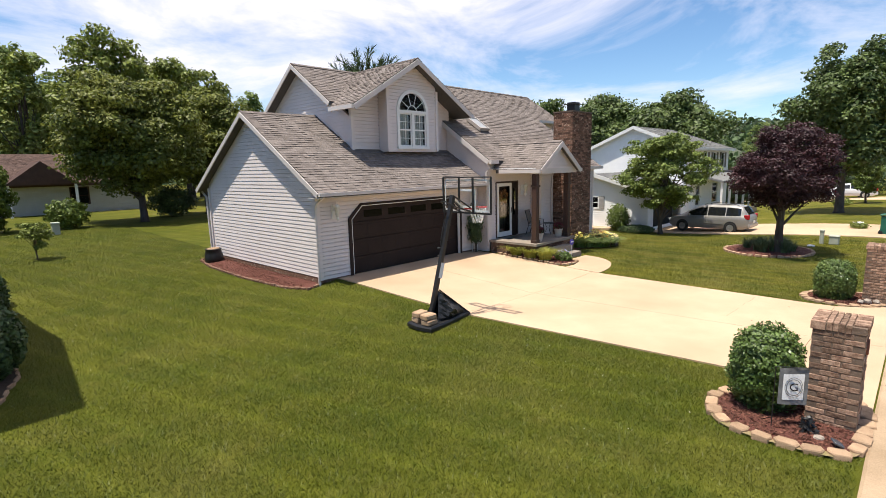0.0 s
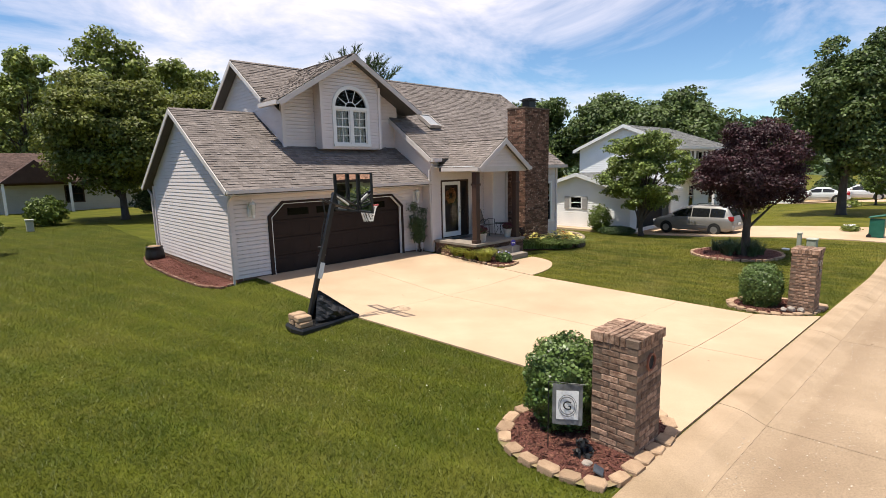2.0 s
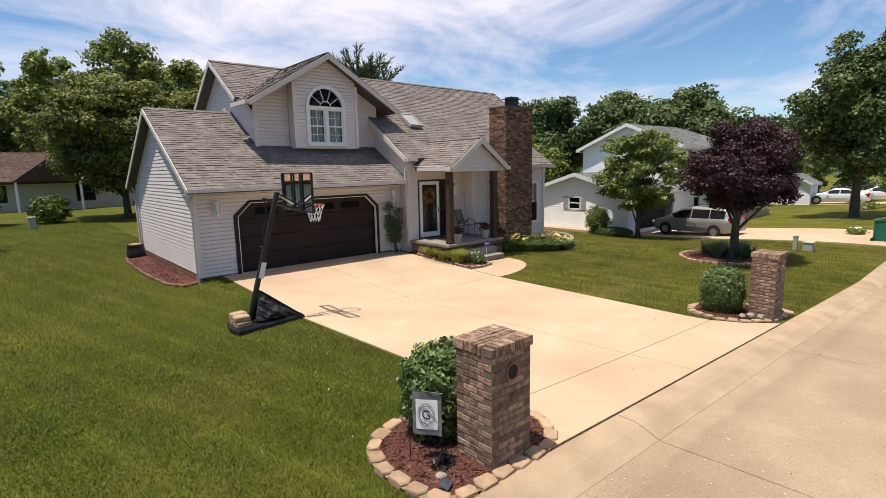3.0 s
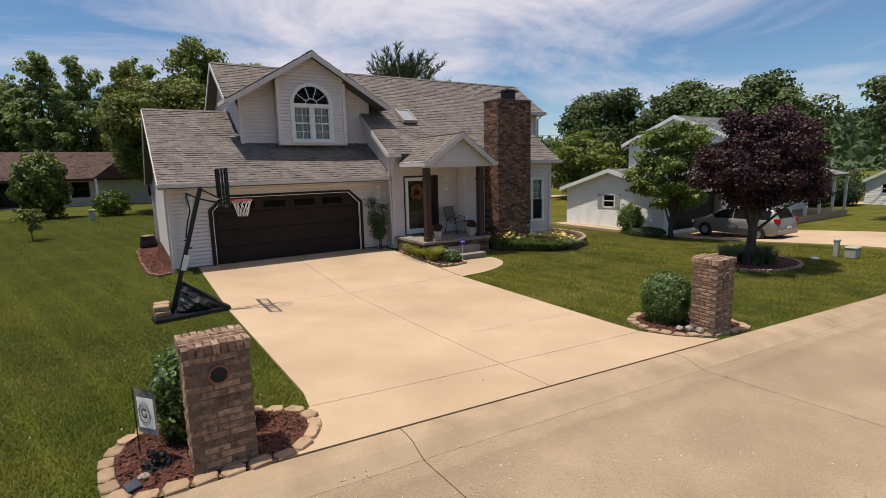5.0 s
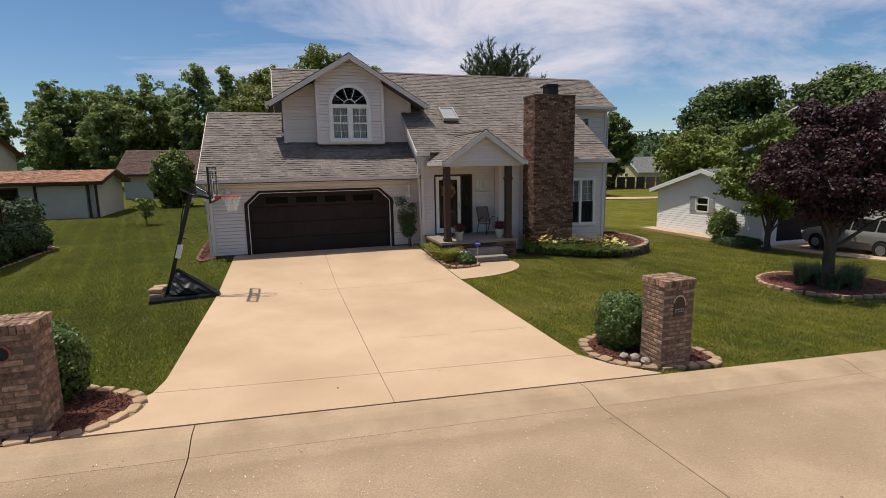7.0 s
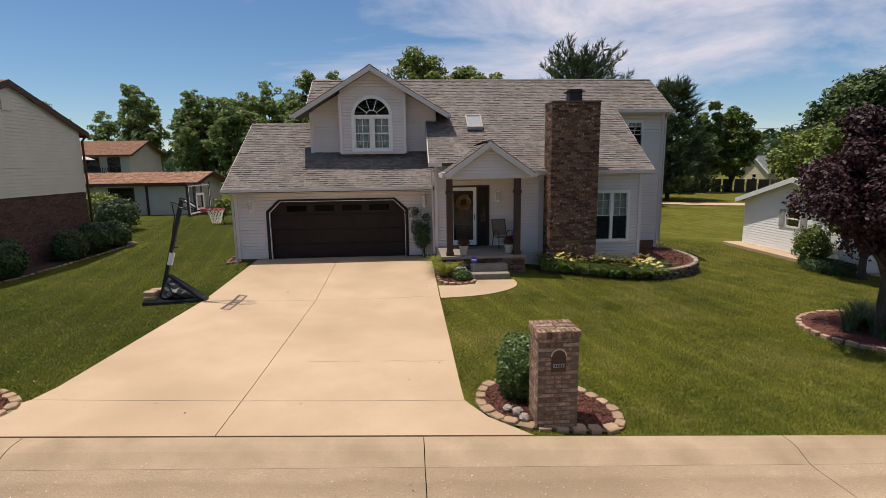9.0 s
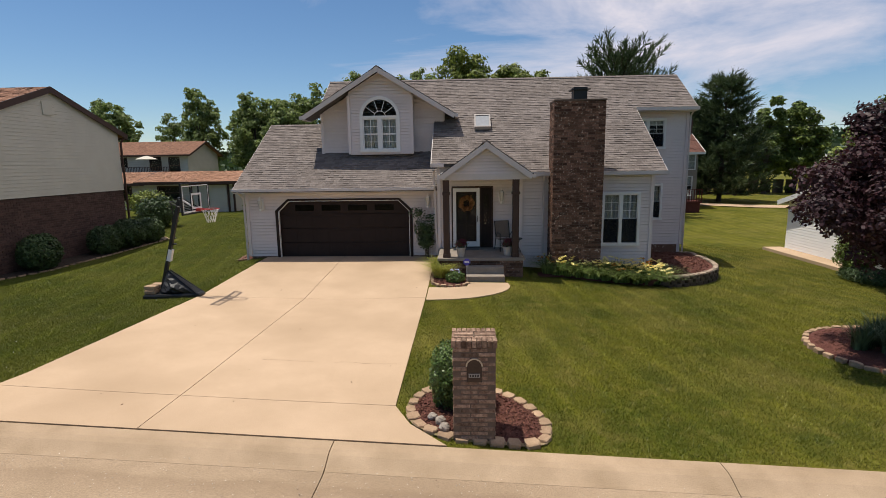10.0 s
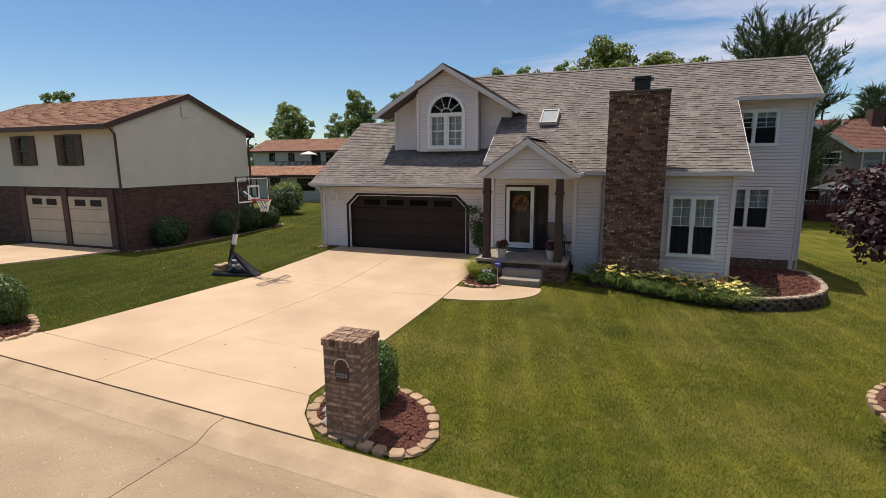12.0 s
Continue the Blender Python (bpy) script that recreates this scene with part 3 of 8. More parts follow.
def door_hole(z):
    """The garage opening, with its upper corners cut."""
    c = max(0.0, z - 1.72) * 0.95
    return [(XL, 0.0 + c), (4.88 - c, XR)] if 0 < z < 2.13 else [(XL, XR)]


siding(wall, (0, 0.05, 0), (1, 0, 0), (0, -1, 0), 0.06, 2.62, door_hole)
part("front_wall", wall, M_SIDING, house)
wall = Build()
gy0, gy1 = 0.05, 2 * GRY - 0.05
siding(wall, (XL, 0, 0), (0, -1, 0), (-1, 0, 0), 0.13, GRZ - 0.12, lambda z: [(-a[1], -a[0]) for a in gable_spans(GRY, (gy1 - gy0) / 2, 2.76, GS)(z)])
part("side_wall", wall, M_SIDING, house)
wall = Build()
siding(wall, (0, gy1, 0), (-1, 0, 0), (0, 1, 0), -0.05, 2.6, holed(-1.4, 1.1))
part("back_wall", wall, M_SIDING, house)
# upper left gable end
wall = Build()
siding(wall, (1.40, 0, 0), (0, -1, 0), (-1, 0, 0), 2.6, RZ - 0.12, lambda z: [(-a1, -a0) for a0, a1 in [(max(1.6, RY - (RZ - 0.12 - z) / SM), min(8.3, RY + (RZ - 0.12 - z) / SM))]])
part("side_wall", wall, M_SIDING, house)
# cross gable front
wall = Build()
siding(wall, (0, 1.6, 0), (1, 0, 0), (0, -1, 0), 3.6, CZ - 0.12, gable_spans(3.75, 2.35, CZ - 0.12 - CS * 2.35, CS, (2.55, 4.9, 3.78, 6.6)))
part("dormer_wall", wall, M_SIDING, house)
WX, WW, WZ0, WZS = 3.70, 0.70, 3.88, 5.11   # arched window: middle, half width, sill, spring line


def bump_spans(z):
    top = CZ - 0.13 - CS * 0  # under the roof
    h = min(1.175, max(0.0, (top - z) / CS))
    a, c = 3.725 - h, 3.725 + h
    if WZ0 < z < WZS:
        return [(a, WX - WW), (WX + WW, c)]
    if WZS <= z < WZS + WW:
        r = math.sqrt(max(0.0, WW ** 2 - (z - WZS) ** 2))
        return [(a, WX - r), (WX + r, c)]
    return [(a, c)]


wall = Build()
siding(wall, (0, 1.13, 0), (1, 0, 0), (0, -1, 0), 3.78, CZ - 0.13, bump_spans, back=0.1)
for x, n in ((2.55, -1), (4.90, 1)):
    siding(wall, (x, 0, 0), (0, -n, 0), (n, 0, 0), 3.78, 6.05, lambda z: [(1.13, 1.6)] if n < 0 else [(-1.6, -1.13)]) if n > 0 else siding(wall, (x, 0, 0), (0, -1, 0), (-1, 0, 0), 3.78, 6.05, lambda z: [(-1.6, -1.13)])
wall.box(2.55, 4.90, 1.13, 1.6, 3.74, 3.78)
part("dormer_bay", wall, M_SIDING, house)
# wall between garage roof and the wing's roof, and the dormer's right side
wall = Build()
siding(wall, (XR, 0, 0), (0, -1, 0), (-1, 0, 0), -0.02, main_z(2.2) - 0.12, lambda z: [(-2.3, -max(-0.45, (z + 0.12 - EZ) / SM + EY))])
part("side_wall", wall, M_SIDING, house)
wall = Build()
siding(wall, (6.10, 0, 0), (0, 1, 0), (1, 0, 0), 4.2, 5.45, lambda z: [(1.6, 3.0)])
part("side_wall", wall, M_SIDING, house)
# entry wall, wing front, sides and rear
DX0, DX1 = 6.40, 7.82
wall = Build()
siding(wall, (0, -0.45, 0), (1, 0, 0), (0, -1, 0), 0.42, 3.35, holed(XR, 8.75, (DX0, DX1, 0.0, 2.56)))
part("entry_wall", wall, M_SIDING, house)
wall = Build()
siding(wall, (8.75, 0, 0), (0, -1, 0), (-1, 0, 0), 0.42, 3.3, lambda z: [(0.45, 0.95)])
part("side_wall", wall, M_SIDING, house)
wall = Build()
siding(wall, (0, -0.95, 0), (1, 0, 0), (0, -1, 0), -0.35, 3.1, holed(8.75, 13.1, (11.48, 12.70, 0.58, 2.32), (9.7, 11.2, -1, 4)))
part("front_wall", wall, M_SIDING, house)
wall = Build()
siding(wall, (13.1, 0, 0), (0, 1, 0), (1, 0, 0), -0.45, main_z(2.75), lambda z: [(max(-0.95, (z + 0.12 - EZ) / SM + EY), 2.75)])
part("side_wall", wall, M_SIDING, house)
wall = Build()
siding(wall, (0, 2.75, 0), (1, 0, 0), (0, -1, 0), -0.03, 5.55, holed(13.1, 15.68, (13.45, 14.82, 1.02, 2.43), (13.45, 14.82, 3.86, 4.99)))
part("front_wall", wall, M_SIDING, house)
wall = Build()
siding(wall, (15.68, 0, 0), (0, 1, 0), (1, 0, 0), -0.5, RZ - 0.12, lambda z: [(max(2.75, RY - (RZ - 0.12 - z) / SM), min(8.3, RY + (RZ - 0.12 - z) / SM))])
part("side_wall", wall, M_SIDING, house)
wall = Build()
siding(wall, (0, 8.3, 0), (-1, 0, 0), (0, 1, 0), -0.5, 4.3, holed(-15.68, -1.4))
part("back_wall", wall, M_SIDING, house)
# near-black boxes stand in for indoor shade behind the openings
shade_boxes = Build()
shade_boxes.box(-0.9, 5.7, 0.9, 5, 0.0, 2.5)
shade_boxes.box(2.0, 5.6, 2.4, 4, 3.5, 5.3)
shade_boxes.box(6.0, 12.95, 0.9, 3, -0.2, 3.0)
shade_boxes.box(13.2, 15.5, 4.0, 7, -0.3, 5.3)
part("inner_wall", shade_boxes, M_DARK, house)
# foundation
for q in ((XL + 0.02, -0.02, 0.07, 0.2, -0.6, 0.06), (4.9, XR, 0.07, 0.2, -0.6, 0.06), (XL - 0.002, XL + 0.2, 0.2, gy1, -0.6, 0.125), (8.75, 13.08, -0.93, -0.7, -0.9, -0.35),
          (12.9, 13.08, -0.7, 2.77, -1.0, -0.45), (13.0, 15.66, 2.77, 3.0, -1.1, -0.03), (15.43, 15.66, 3.0, 8.3, -1.3, -0.5)):
    b = Build()
    b.box(*q)
    part("foundation", b, M_BRICK_C, house, "low brick foundation")


def trim(name, boards, material=M_TRIM, label="", parent=None):
    for p, q, w, h in boards:
        b = Build()
        if name == "rake_board":
            p, q = Vector(p) - Vector((0, 0, 0.02)), Vector(q) - Vector((0, 0, 0.02))
        b.beam(p, q, w, h)
        part(name, b, material, parent or house, label)


# rake boards and fascia
F = 0.13
gb = 2 * GRY - GEY
trim("rake_board", [((-1.385, GEY, GEZ), (-1.385, GRY, GRZ), 0.03, F), ((-1.388, gb, GEZ), (-1.388, GRY, GRZ), 0.03, F),
                    ((1.025, Y2, main_z(Y2)), (1.025, RY, RZ), 0.03, F), ((1.022, 8.6, RZ - SM * (8.6 - RY)), (1.022, RY, RZ), 0.03, F),
                    ((5.705, Y1, main_z(Y1)), (5.705, 2.0, main_z(2.0)), 0.03, F + 0.03),
                    ((13.485, EY, EZ), (13.485, Y2, main_z(Y2)), 0.03, F), ((15.855, Y2, main_z(Y2)), (15.855, RY, RZ), 0.03, F),
                    ((15.858, 8.6, RZ - SM * (8.6 - RY)), (15.858, RY, RZ), 0.03, F)], M_FASCIA)
for sg in (-1, 1):
    trim("rake_board", [((CX + sg * CH, 0.735 + sg * 0.002, CZ - CS * CH), (CX, 0.735 + sg * 0.002, CZ), 0.03, F + 0.03), ((PX + sg * PH, -2.635 + sg * 0.002, PZ - PS * PH), (PX, -2.635 + sg * 0.002, PZ), 0.03, F + 0.03)], M_FASCIA)
trim("gutter", [((-1.39, GEY - 0.05, GEZ), (5.8, GEY - 0.05, GEZ), 0.11, 0.095), ((8.6, EY - 0.05, EZ), (13.5, EY - 0.05, EZ), 0.11, 0.12),
                ((13.47, Y2 - 0.05, main_z(Y2)), (15.87, Y2 - 0.05, main_z(Y2)), 0.11, 0.12), ((5.69, Y1 - 0.05, main_z(Y1)), (6.15, Y1 - 0.05, main_z(Y1)), 0.11, 0.13)], M_FASCIA, "grey aluminium gutter")
for sg in (-1, 1):
    ex, ez = CX + sg * (CH + 0.02), CZ - CS * CH
    trim("gutter", [((ex, 0.72, ez), (ex, 2.0, ez), 0.1, 0.12)], M_FASCIA)
    ex, ez = PX + sg * (PH + 0.02), PZ - PS * PH
    trim("gutter", [((ex, -2.64, ez), (ex, -0.9, ez), 0.1, 0.12)], M_FASCIA)
# soffits
for q in ((-1.37, XR, GEY, 0.06, GEZ - 0.15, GEZ - 0.13), (8.7, 13.47, EY, -0.94, EZ - 0.15, EZ - 0.13), (13.1, 15.84, Y2, 2.76, main_z(Y2) - 0.15, main_z(Y2) - 0.13)):
    b = Build()
    b.box(*q)
    part("soffit", b, M_FASCIA, house)
# corner boards
for x, y, z0, z1 in ((XL, 0.05, 0.06, 2.6), (XL, gy1, 0.06, 2.6), (1.40, 1.6, 3.5, 5.3), (2.55, 1.13, 3.76, 5.9), (4.90, 1.13, 3.76, 5.9), (5.95, -0.45, 0.42, 3.3), (8.75, -0.95, 0.1, 3.0), (13.1, -0.95, -0.45, 3.0), (15.68, 2.75, -0.03, 5.5)):
    b = Build()
    b.box(x - 0.055, x + 0.055, y - 0.055, y + 0.055, z0, z1)
    part("corner_board", b, M_SIDING, house)


# ---- chimney ----
def brick_courses(x0, x1, y0, y1, z0, z1, seed, bl=0.2, bh=0.068, joint=0.011, rows=None):
    """Bricks round a square shaft, as (pose box) tuples: x0, x1, y0, y1, z0, z1 of each."""
    rnd = random.Random(seed)
    out = []
    n = rows or round((z1 - z0) / (bh + joint))
    h = (z1 - z0) / n
    for r in range(n):
        za, zb = z0 + r * h, z0 + (r + 1) * h - joint
        for side in range(4):
            long = (x1 - x0) if side in (0, 2) else (y1 - y0)
            a, first = 0.0, True
            lo, hi = (0.0, long - 0.1) if r % 2 else (0.1, long)
            count = max(1, round((hi - lo) / (bl + joint)))
            w = (hi - lo) / count
            for i in range(count):
                p, q = lo + i * w + joint / 2, lo + (i + 1) * w - joint / 2
                o = rnd.uniform(-0.002, 0.004)
                if side == 0:
                    out.append((x0 + p, x0 + q, y0 - o, y0 + 0.09, za, zb))
                elif side == 1:
                    out.append((x1 - 0.09, x1 + o, y0 + p, y0 + q, za, zb))
                elif side == 2:
                    out.append((x1 - q, x1 - p, y1 - 0.09, y1 + o, za, zb))
                else:
                    out.append((x0 - o, x0 + 0.09, y1 - q, y1 - p, za, zb))
    return out


chimney = thing("chimney", "tall brown brick chimney with a metal flue cap", "chimney")
CHX0, CHX1, CHY0, CHY1, CHT = 9.66, 11.25, -1.83, -0.96, 5.23
b = Build()
b.box(CHX0 + 0.012, CHX1 - 0.012, CHY0 + 0.012, CHY1 - 0.002, -0.9, CHT - 0.02)
part("core", b, M_MORTAR, chimney)
b = Build()
for q in brick_courses(CHX0, CHX1, CHY0, CHY1, -0.9, CHT, 4):
    b.box(*q)
tagged(part("bricks", b, M_BRICK_C, chimney), kind="stuff")
b = Build()
b.box(CHX0 - 0.015, CHX1 + 0.015, CHY0 - 0.015, CHY1 + 0.015, CHT, CHT + 0.05)
part("crown", b, M_MORTAR, chimney)
b = Build()
b.box(10.3, 10.72, -1.55, -1.2, CHT + 0.05, CHT + 0.36)
b.box(10.22, 10.80, -1.63, -1.12, CHT + 0.36, CHT + 0.39)
b.box(10.3, 10.72, -1.55, -1.2, CHT + 0.39, CHT + 0.45)
part("flue_cap", b, M_BLACK, chimney, "dark metal flue cap")


# ---- windows and doors ----
def pane_part(b, parent, name="pane"):
    ob = part(name, b, M_GLASS, parent)
    ob.visible_shadow = False
    return ob


def bars(b, boxes):
    for i, q in enumerate(boxes):
        b.box(q[0], q[1], q[2] + i * 0.0015, q[3] + i * 0.0015, q[4], q[5])


def double_window(name, x0, x1, z0, z1, y, label, drawn=False):
    """Two double-hung sashes side by side, with thin glazing bars in the upper halves."""
    w = thing(name, label, "window", kind="structure")
    mid, f, zm = (x0 + x1) / 2, 0.05, (z0 + z1) / 2
    fr = Build()
    bars(fr, [(x0 - 0.03, x0 + f, y - 0.04, y + 0.06, z0, z1), (x1 - f, x1 + 0.03, y - 0.04, y + 0.06, z0, z1), (mid - 0.05, mid + 0.05, y - 0.035, y + 0.06, z0, z1),
              (x0 - 0.03, x1 + 0.03, y - 0.045, y + 0.06, z1 - f, z1 + 0.03)])
    part("window_frame", fr, M_TRIM, w)
    fr = Build()
    bars(fr, [(x0 - 0.05, x1 + 0.05, y - 0.07, y + 0.06, z0 - 0.04, z0 + 0.05)])
    part("window_sill", fr, M_TRIM, w)
    for a, c in ((x0 + f, mid - 0.05), (mid + 0.05, x1 - f)):
        for za, zb, o, grid in ((z0 + 0.05, zm, 0.02, False), (zm, z1 - f, 0.0, True)):
            s = Build()
            bars(s, [(a, a + 0.026, y + o, y + o + 0.03, za, zb), (c - 0.026, c, y + o, y + o + 0.03, za, zb), (a, c, y + o, y + o + 0.03, za, za + 0.026), (a, c, y + o, y + o + 0.03, zb - 0.026, zb)])
            part("sash", s, M_TRIM, w)
            g = Build()
            g.box(a + 0.03, c - 0.03, y + o + 0.012, y + o + 0.018, za + 0.03, zb - 0.03)
            pane_part(g, w)
            if grid:
                s = Build()
                m = (a + c) / 2
                bars(s, [(m - 0.008, m + 0.008, y + o + 0.004, y + o + 0.011, za, zb)] + [(a, c, y + o + 0.004, y + o + 0.011, za + (zb - za) * k - 0.008, za + (zb - za) * k + 0.008) for k in (0.34, 0.67)])
                part("glazing_bars", s, M_TRIM, w)
    s = Build()
    n = 40
    zc = z0 if drawn else z1 - 0.25
    for i in range(n):
        xa, xb = x0 + (x1 - x0) * i / n, x0 + (x1 - x0) * (i + 1) / n
        ya, yb = y + 0.16 + 0.02 * math.sin(i * 1.3), y + 0.16 + 0.02 * math.sin((i + 1) * 1.3)
        s.face((xa, ya, zc), (xb, yb, zc), (xb, yb, z1), (xa, ya, z1))
    part("curtain", s, M_CURTAIN, w)
    for a, c in ((x0 + f, mid - 0.05), (mid + 0.05, x1 - f)):
        s = Build()
        s.box(a + 0.012, c - 0.012, y - 0.004, y + 0.0, z0 + 0.062, zm + 0.008)
        part("insect_screen", s, M_SCREEN, w, "fine dark mesh")
    return w


double_window("window_1", 11.48, 12.70, 0.58, 2.32, -0.97, "white double-hung pair with pale drawn curtains", True)
double_window("window_2", 13.45, 14.82, 1.02, 2.43, 2.73, "white double-hung pair of ground floor windows", True)
double_window("window_3", 13.45, 14.82, 3.86, 4.99, 2.73, "white double-hung pair of upper windows")

w = thing("window_4", "arched white window with fanlight over paired casements", "window", kind="structure")
y = 1.12
b = Build()
bars(b, [(WX - WW - 0.055, WX - WW + 0.06, y - 0.045, y + 0.05, WZ0, WZS), (WX + WW - 0.06, WX + WW + 0.055, y - 0.045, y + 0.05, WZ0, WZS), (WX - 0.06, WX + 0.06, y - 0.04, y + 0.05, WZ0, WZS),
         (WX - WW, WX + WW, y - 0.045, y + 0.05, WZS - 0.05, WZS + 0.05)])
n = 24
for i in range(n):
    a0, a1 = math.pi * i / n, math.pi * (i + 1) / n
    ring = [(WX + r * math.cos(a), y - 0.045, WZS + r * math.sin(a)) for a, r in ((a0, WW - 0.06), (a0, WW + 0.055), (a1, WW + 0.055), (a1, WW - 0.06))]
    b.prism(ring, (0, 0.095, 0))
part("window_frame", b, M_TRIM, w)
b = Build()
b.box(WX - WW - 0.06, WX + WW + 0.06, y - 0.08, y + 0.05, WZ0 - 0.05, WZ0 + 0.04)
part("window_sill", b, M_TRIM, w)
b = Build()
for k in range(1, 5):
    a = math.pi * k / 5
    b.beam((WX + 0.22 * math.cos(a), y, WZS + 0.22 * math.sin(a)), (WX + (WW - 0.05) * math.cos(a), y, WZS + (WW - 0.05) * math.sin(a)), 0.02, 0.02, (0, 1, 0))
for i in range(12):
    a0, a1 = math.pi * i / 12, math.pi * (i + 1) / 12
    b.prism([(WX + r * math.cos(a), y, WZS + r * math.sin(a)) for a, r in ((a0, 0.21), (a0, 0.235), (a1, 0.235), (a1, 0.21))], (0, 0.02, 0))
part("fanlight_bars", b, M_TRIM, w)
b = Build()
b.face(*[(WX + (WW - 0.04) * math.cos(math.pi * i / n), y + 0.03, WZS + (WW - 0.04) * math.sin(math.pi * i / n)) for i in range(n + 1)])
pane_part(b, w, "fanlight")
for a, c in ((WX - WW + 0.06, WX - 0.06), (WX + 0.06, WX + WW - 0.06)):
    s, m, zm = Build(), (a + c) / 2, (WZ0 + WZS) / 2
    bars(s, [(a, a + 0.04, y, y + 0.03, WZ0 + 0.04, WZS - 0.05), (c - 0.04, c, y, y + 0.03, WZ0 + 0.04, WZS - 0.05), (a, c, y, y + 0.03, WZ0 + 0.04, WZ0 + 0.09), (a, c, y, y + 0.03, zm - 0.025, zm + 0.025), (a, c, y, y + 0.03, WZS - 0.09, WZS - 0.05)])
    part("sash", s, M_TRIM, w)
    s = Build()
    bars(s, [(m - 0.01, m + 0.01, y + 0.004, y + 0.014, WZ0 + 0.05, WZS - 0.05)] + [(a, c, y + 0.004, y + 0.014, z - 0.01, z + 0.01) for z in (WZ0 + 0.33, WZS - 0.34)])
    part("glazing_bars", s, M_TRIM, w)
    s = Build()
    s.box(a, c, y + 0.016, y + 0.022, WZ0 + 0.05, WZS - 0.06)
    pane_part(s, w)
    s = Build()
    for i in range(20):
        xa, xb = a + (c - a) * i / 20, a + (c - a) * (i + 1) / 20
        ya, yb = y + 0.14 + 0.02 * math.sin(i * 1.7), y + 0.14 + 0.02 * math.sin(i * 1.7 + 1.7)
        s.face((xa, ya, WZ0), (xb, yb, WZ0), (xb, yb, WZS), (xa, ya, WZS))
    part("curtain", s, M_CURTAIN, w)

# garage door: brown sectional leaf in an opening with cut corners
gd = thing("garage_door", "dark brown sectional garage door with cut corners", "garage door")


for i in range(4):
    b = Build()
    za, zb = 0.02 + i * 0.53, 0.02 + i * 0.53 + 0.515
    b.box(0.03, 4.85, 0.17, 0.21, za, zb)
    for j in range(8):
        xa = 0.14 + j * 0.585
        if i < 3:
            b.soft_box(xa, xa + 0.5, 0.164, 0.172, za + 0.08, zb - 0.08, 0.004)
    part("panel", b, M_DARKDOOR, gd)
for j in range(4):
    xa = 0.62 + j * 0.98
    b = Build()
    b.box(xa, xa + 0.70, 0.160, 0.168, 1.72, 1.93)
    part("pane", b, glass_mat("door_glass", (0.03, 0.03, 0.03), 0.2, 0.0) if j == 0 else bpy.data.materials["door_glass"], gd)
outer = [(-0.08, 0.0, -0.02), (-0.08, 0.0, 1.75), (0.39, 0.0, 2.17), (4.49, 0.0, 2.17), (4.96, 0.0, 1.75), (4.96, 0.0, -0.02)]
inner = [(0.03, 0.0, -0.02), (0.03, 0.0, 1.71), (0.43, 0.0, 2.10), (4.45, 0.0, 2.10), (4.85, 0.0, 1.71), (4.85, 0.0, -0.02)]
b = Build()
for i in range(5):
    b.prism([outer[i], outer[i + 1], inner[i + 1], inner[i]], (0, 0.17, 0))
part("door_frame", b, M_DARKDOOR, gd, "dark brown door surround")
b = Build()
for i in range(5):
    p, q = Vector(inner[i]), Vector(inner[i + 1])
    mid = Vector((2.44, 0.0, 1.0))
    p2, q2 = p + (mid - p).normalized() * 0.022, q + (mid - q).normalized() * 0.022
    b.prism([p, q, q2, p2], (0, 0.10, 0)) if i in (0, 1, 3, 4) else b.prism([p, q, q + Vector((0, 0, -0.02)), p + Vector((0, 0, -0.02))], (0, 0.1, 0))
part("weather_strip", b, M_TRIM, gd, "white weather strip")

# front door behind a white storm door, with a sidelight
fd = thing("front_door", "dark brown front door behind a white full-glass storm door", "door")
y, zf = -0.47, 0.44
b = Build()
bars(b, [(6.40, 6.43, y - 0.02, y + 0.1, zf, 2.58), (7.79, 7.84, y - 0.02, y + 0.1, zf, 2.58), (6.40, 7.84, y - 0.02, y + 0.1, 2.52, 2.58), (7.37, 7.43, y - 0.02, y + 0.1, zf, 2.52)])
part("door_frame", b, M_BROWN, fd)
b = Build()
bars(b, [(6.44, 6.55, y - 0.04, y, zf + 0.02, 2.51), (7.26, 7.37, y - 0.04, y, zf + 0.02, 2.51), (6.55, 7.26, y - 0.04, y, 2.39, 2.51), (6.55, 7.26, y - 0.04, y, zf + 0.02, zf + 0.2)])
part("storm_door", b, M_TRIM, fd, "white aluminium storm door frame")
b = Build()
b.box(6.55, 7.26, y - 0.024, y - 0.018, zf + 0.2, 2.39)
pane_part(b, fd)
b = Build()
b.box(6.43, 7.37, y + 0.07, y + 0.11, zf, 2.52)
for xa, za, xb, zb in ((6.62, 0.6, 6.92, 1.2), (6.98, 0.6, 7.28, 1.2), (6.62, 1.3, 6.92, 2.0), (6.98, 1.3, 7.28, 2.0)):
    b.soft_box(xa, xb, y + 0.055, y + 0.075, za, zb, 0.012)
part("door_leaf", b, M_BROWN, fd)
b = Build()
b.box(7.43, 7.79, y + 0.03, y + 0.07, zf, 2.52)
part("sidelight", b, M_DARKDOOR, fd)
for za, zb in ((1.25, 1.7), (1.75, 2.3)):
    b = Build()
    b.box(7.53, 7.69, y + 0.018, y + 0.028, za, zb)
    pane_part(b, fd)
M_WREATH = leaf_mat("wreath", (0.42, 0.17, 0.07), (0.55, 0.27, 0.12), island=0.5)
rnd = np.random.default_rng(5)
n = 700
a = rnd.uniform(0, 2 * math.pi, n)
r = 0.2 + rnd.normal(0, 0.035, n)
c = np.stack((6.91 + r * np.cos(a), -0.455 + rnd.normal(0, 0.012, n), 1.98 + r * np.sin(a)), -1)
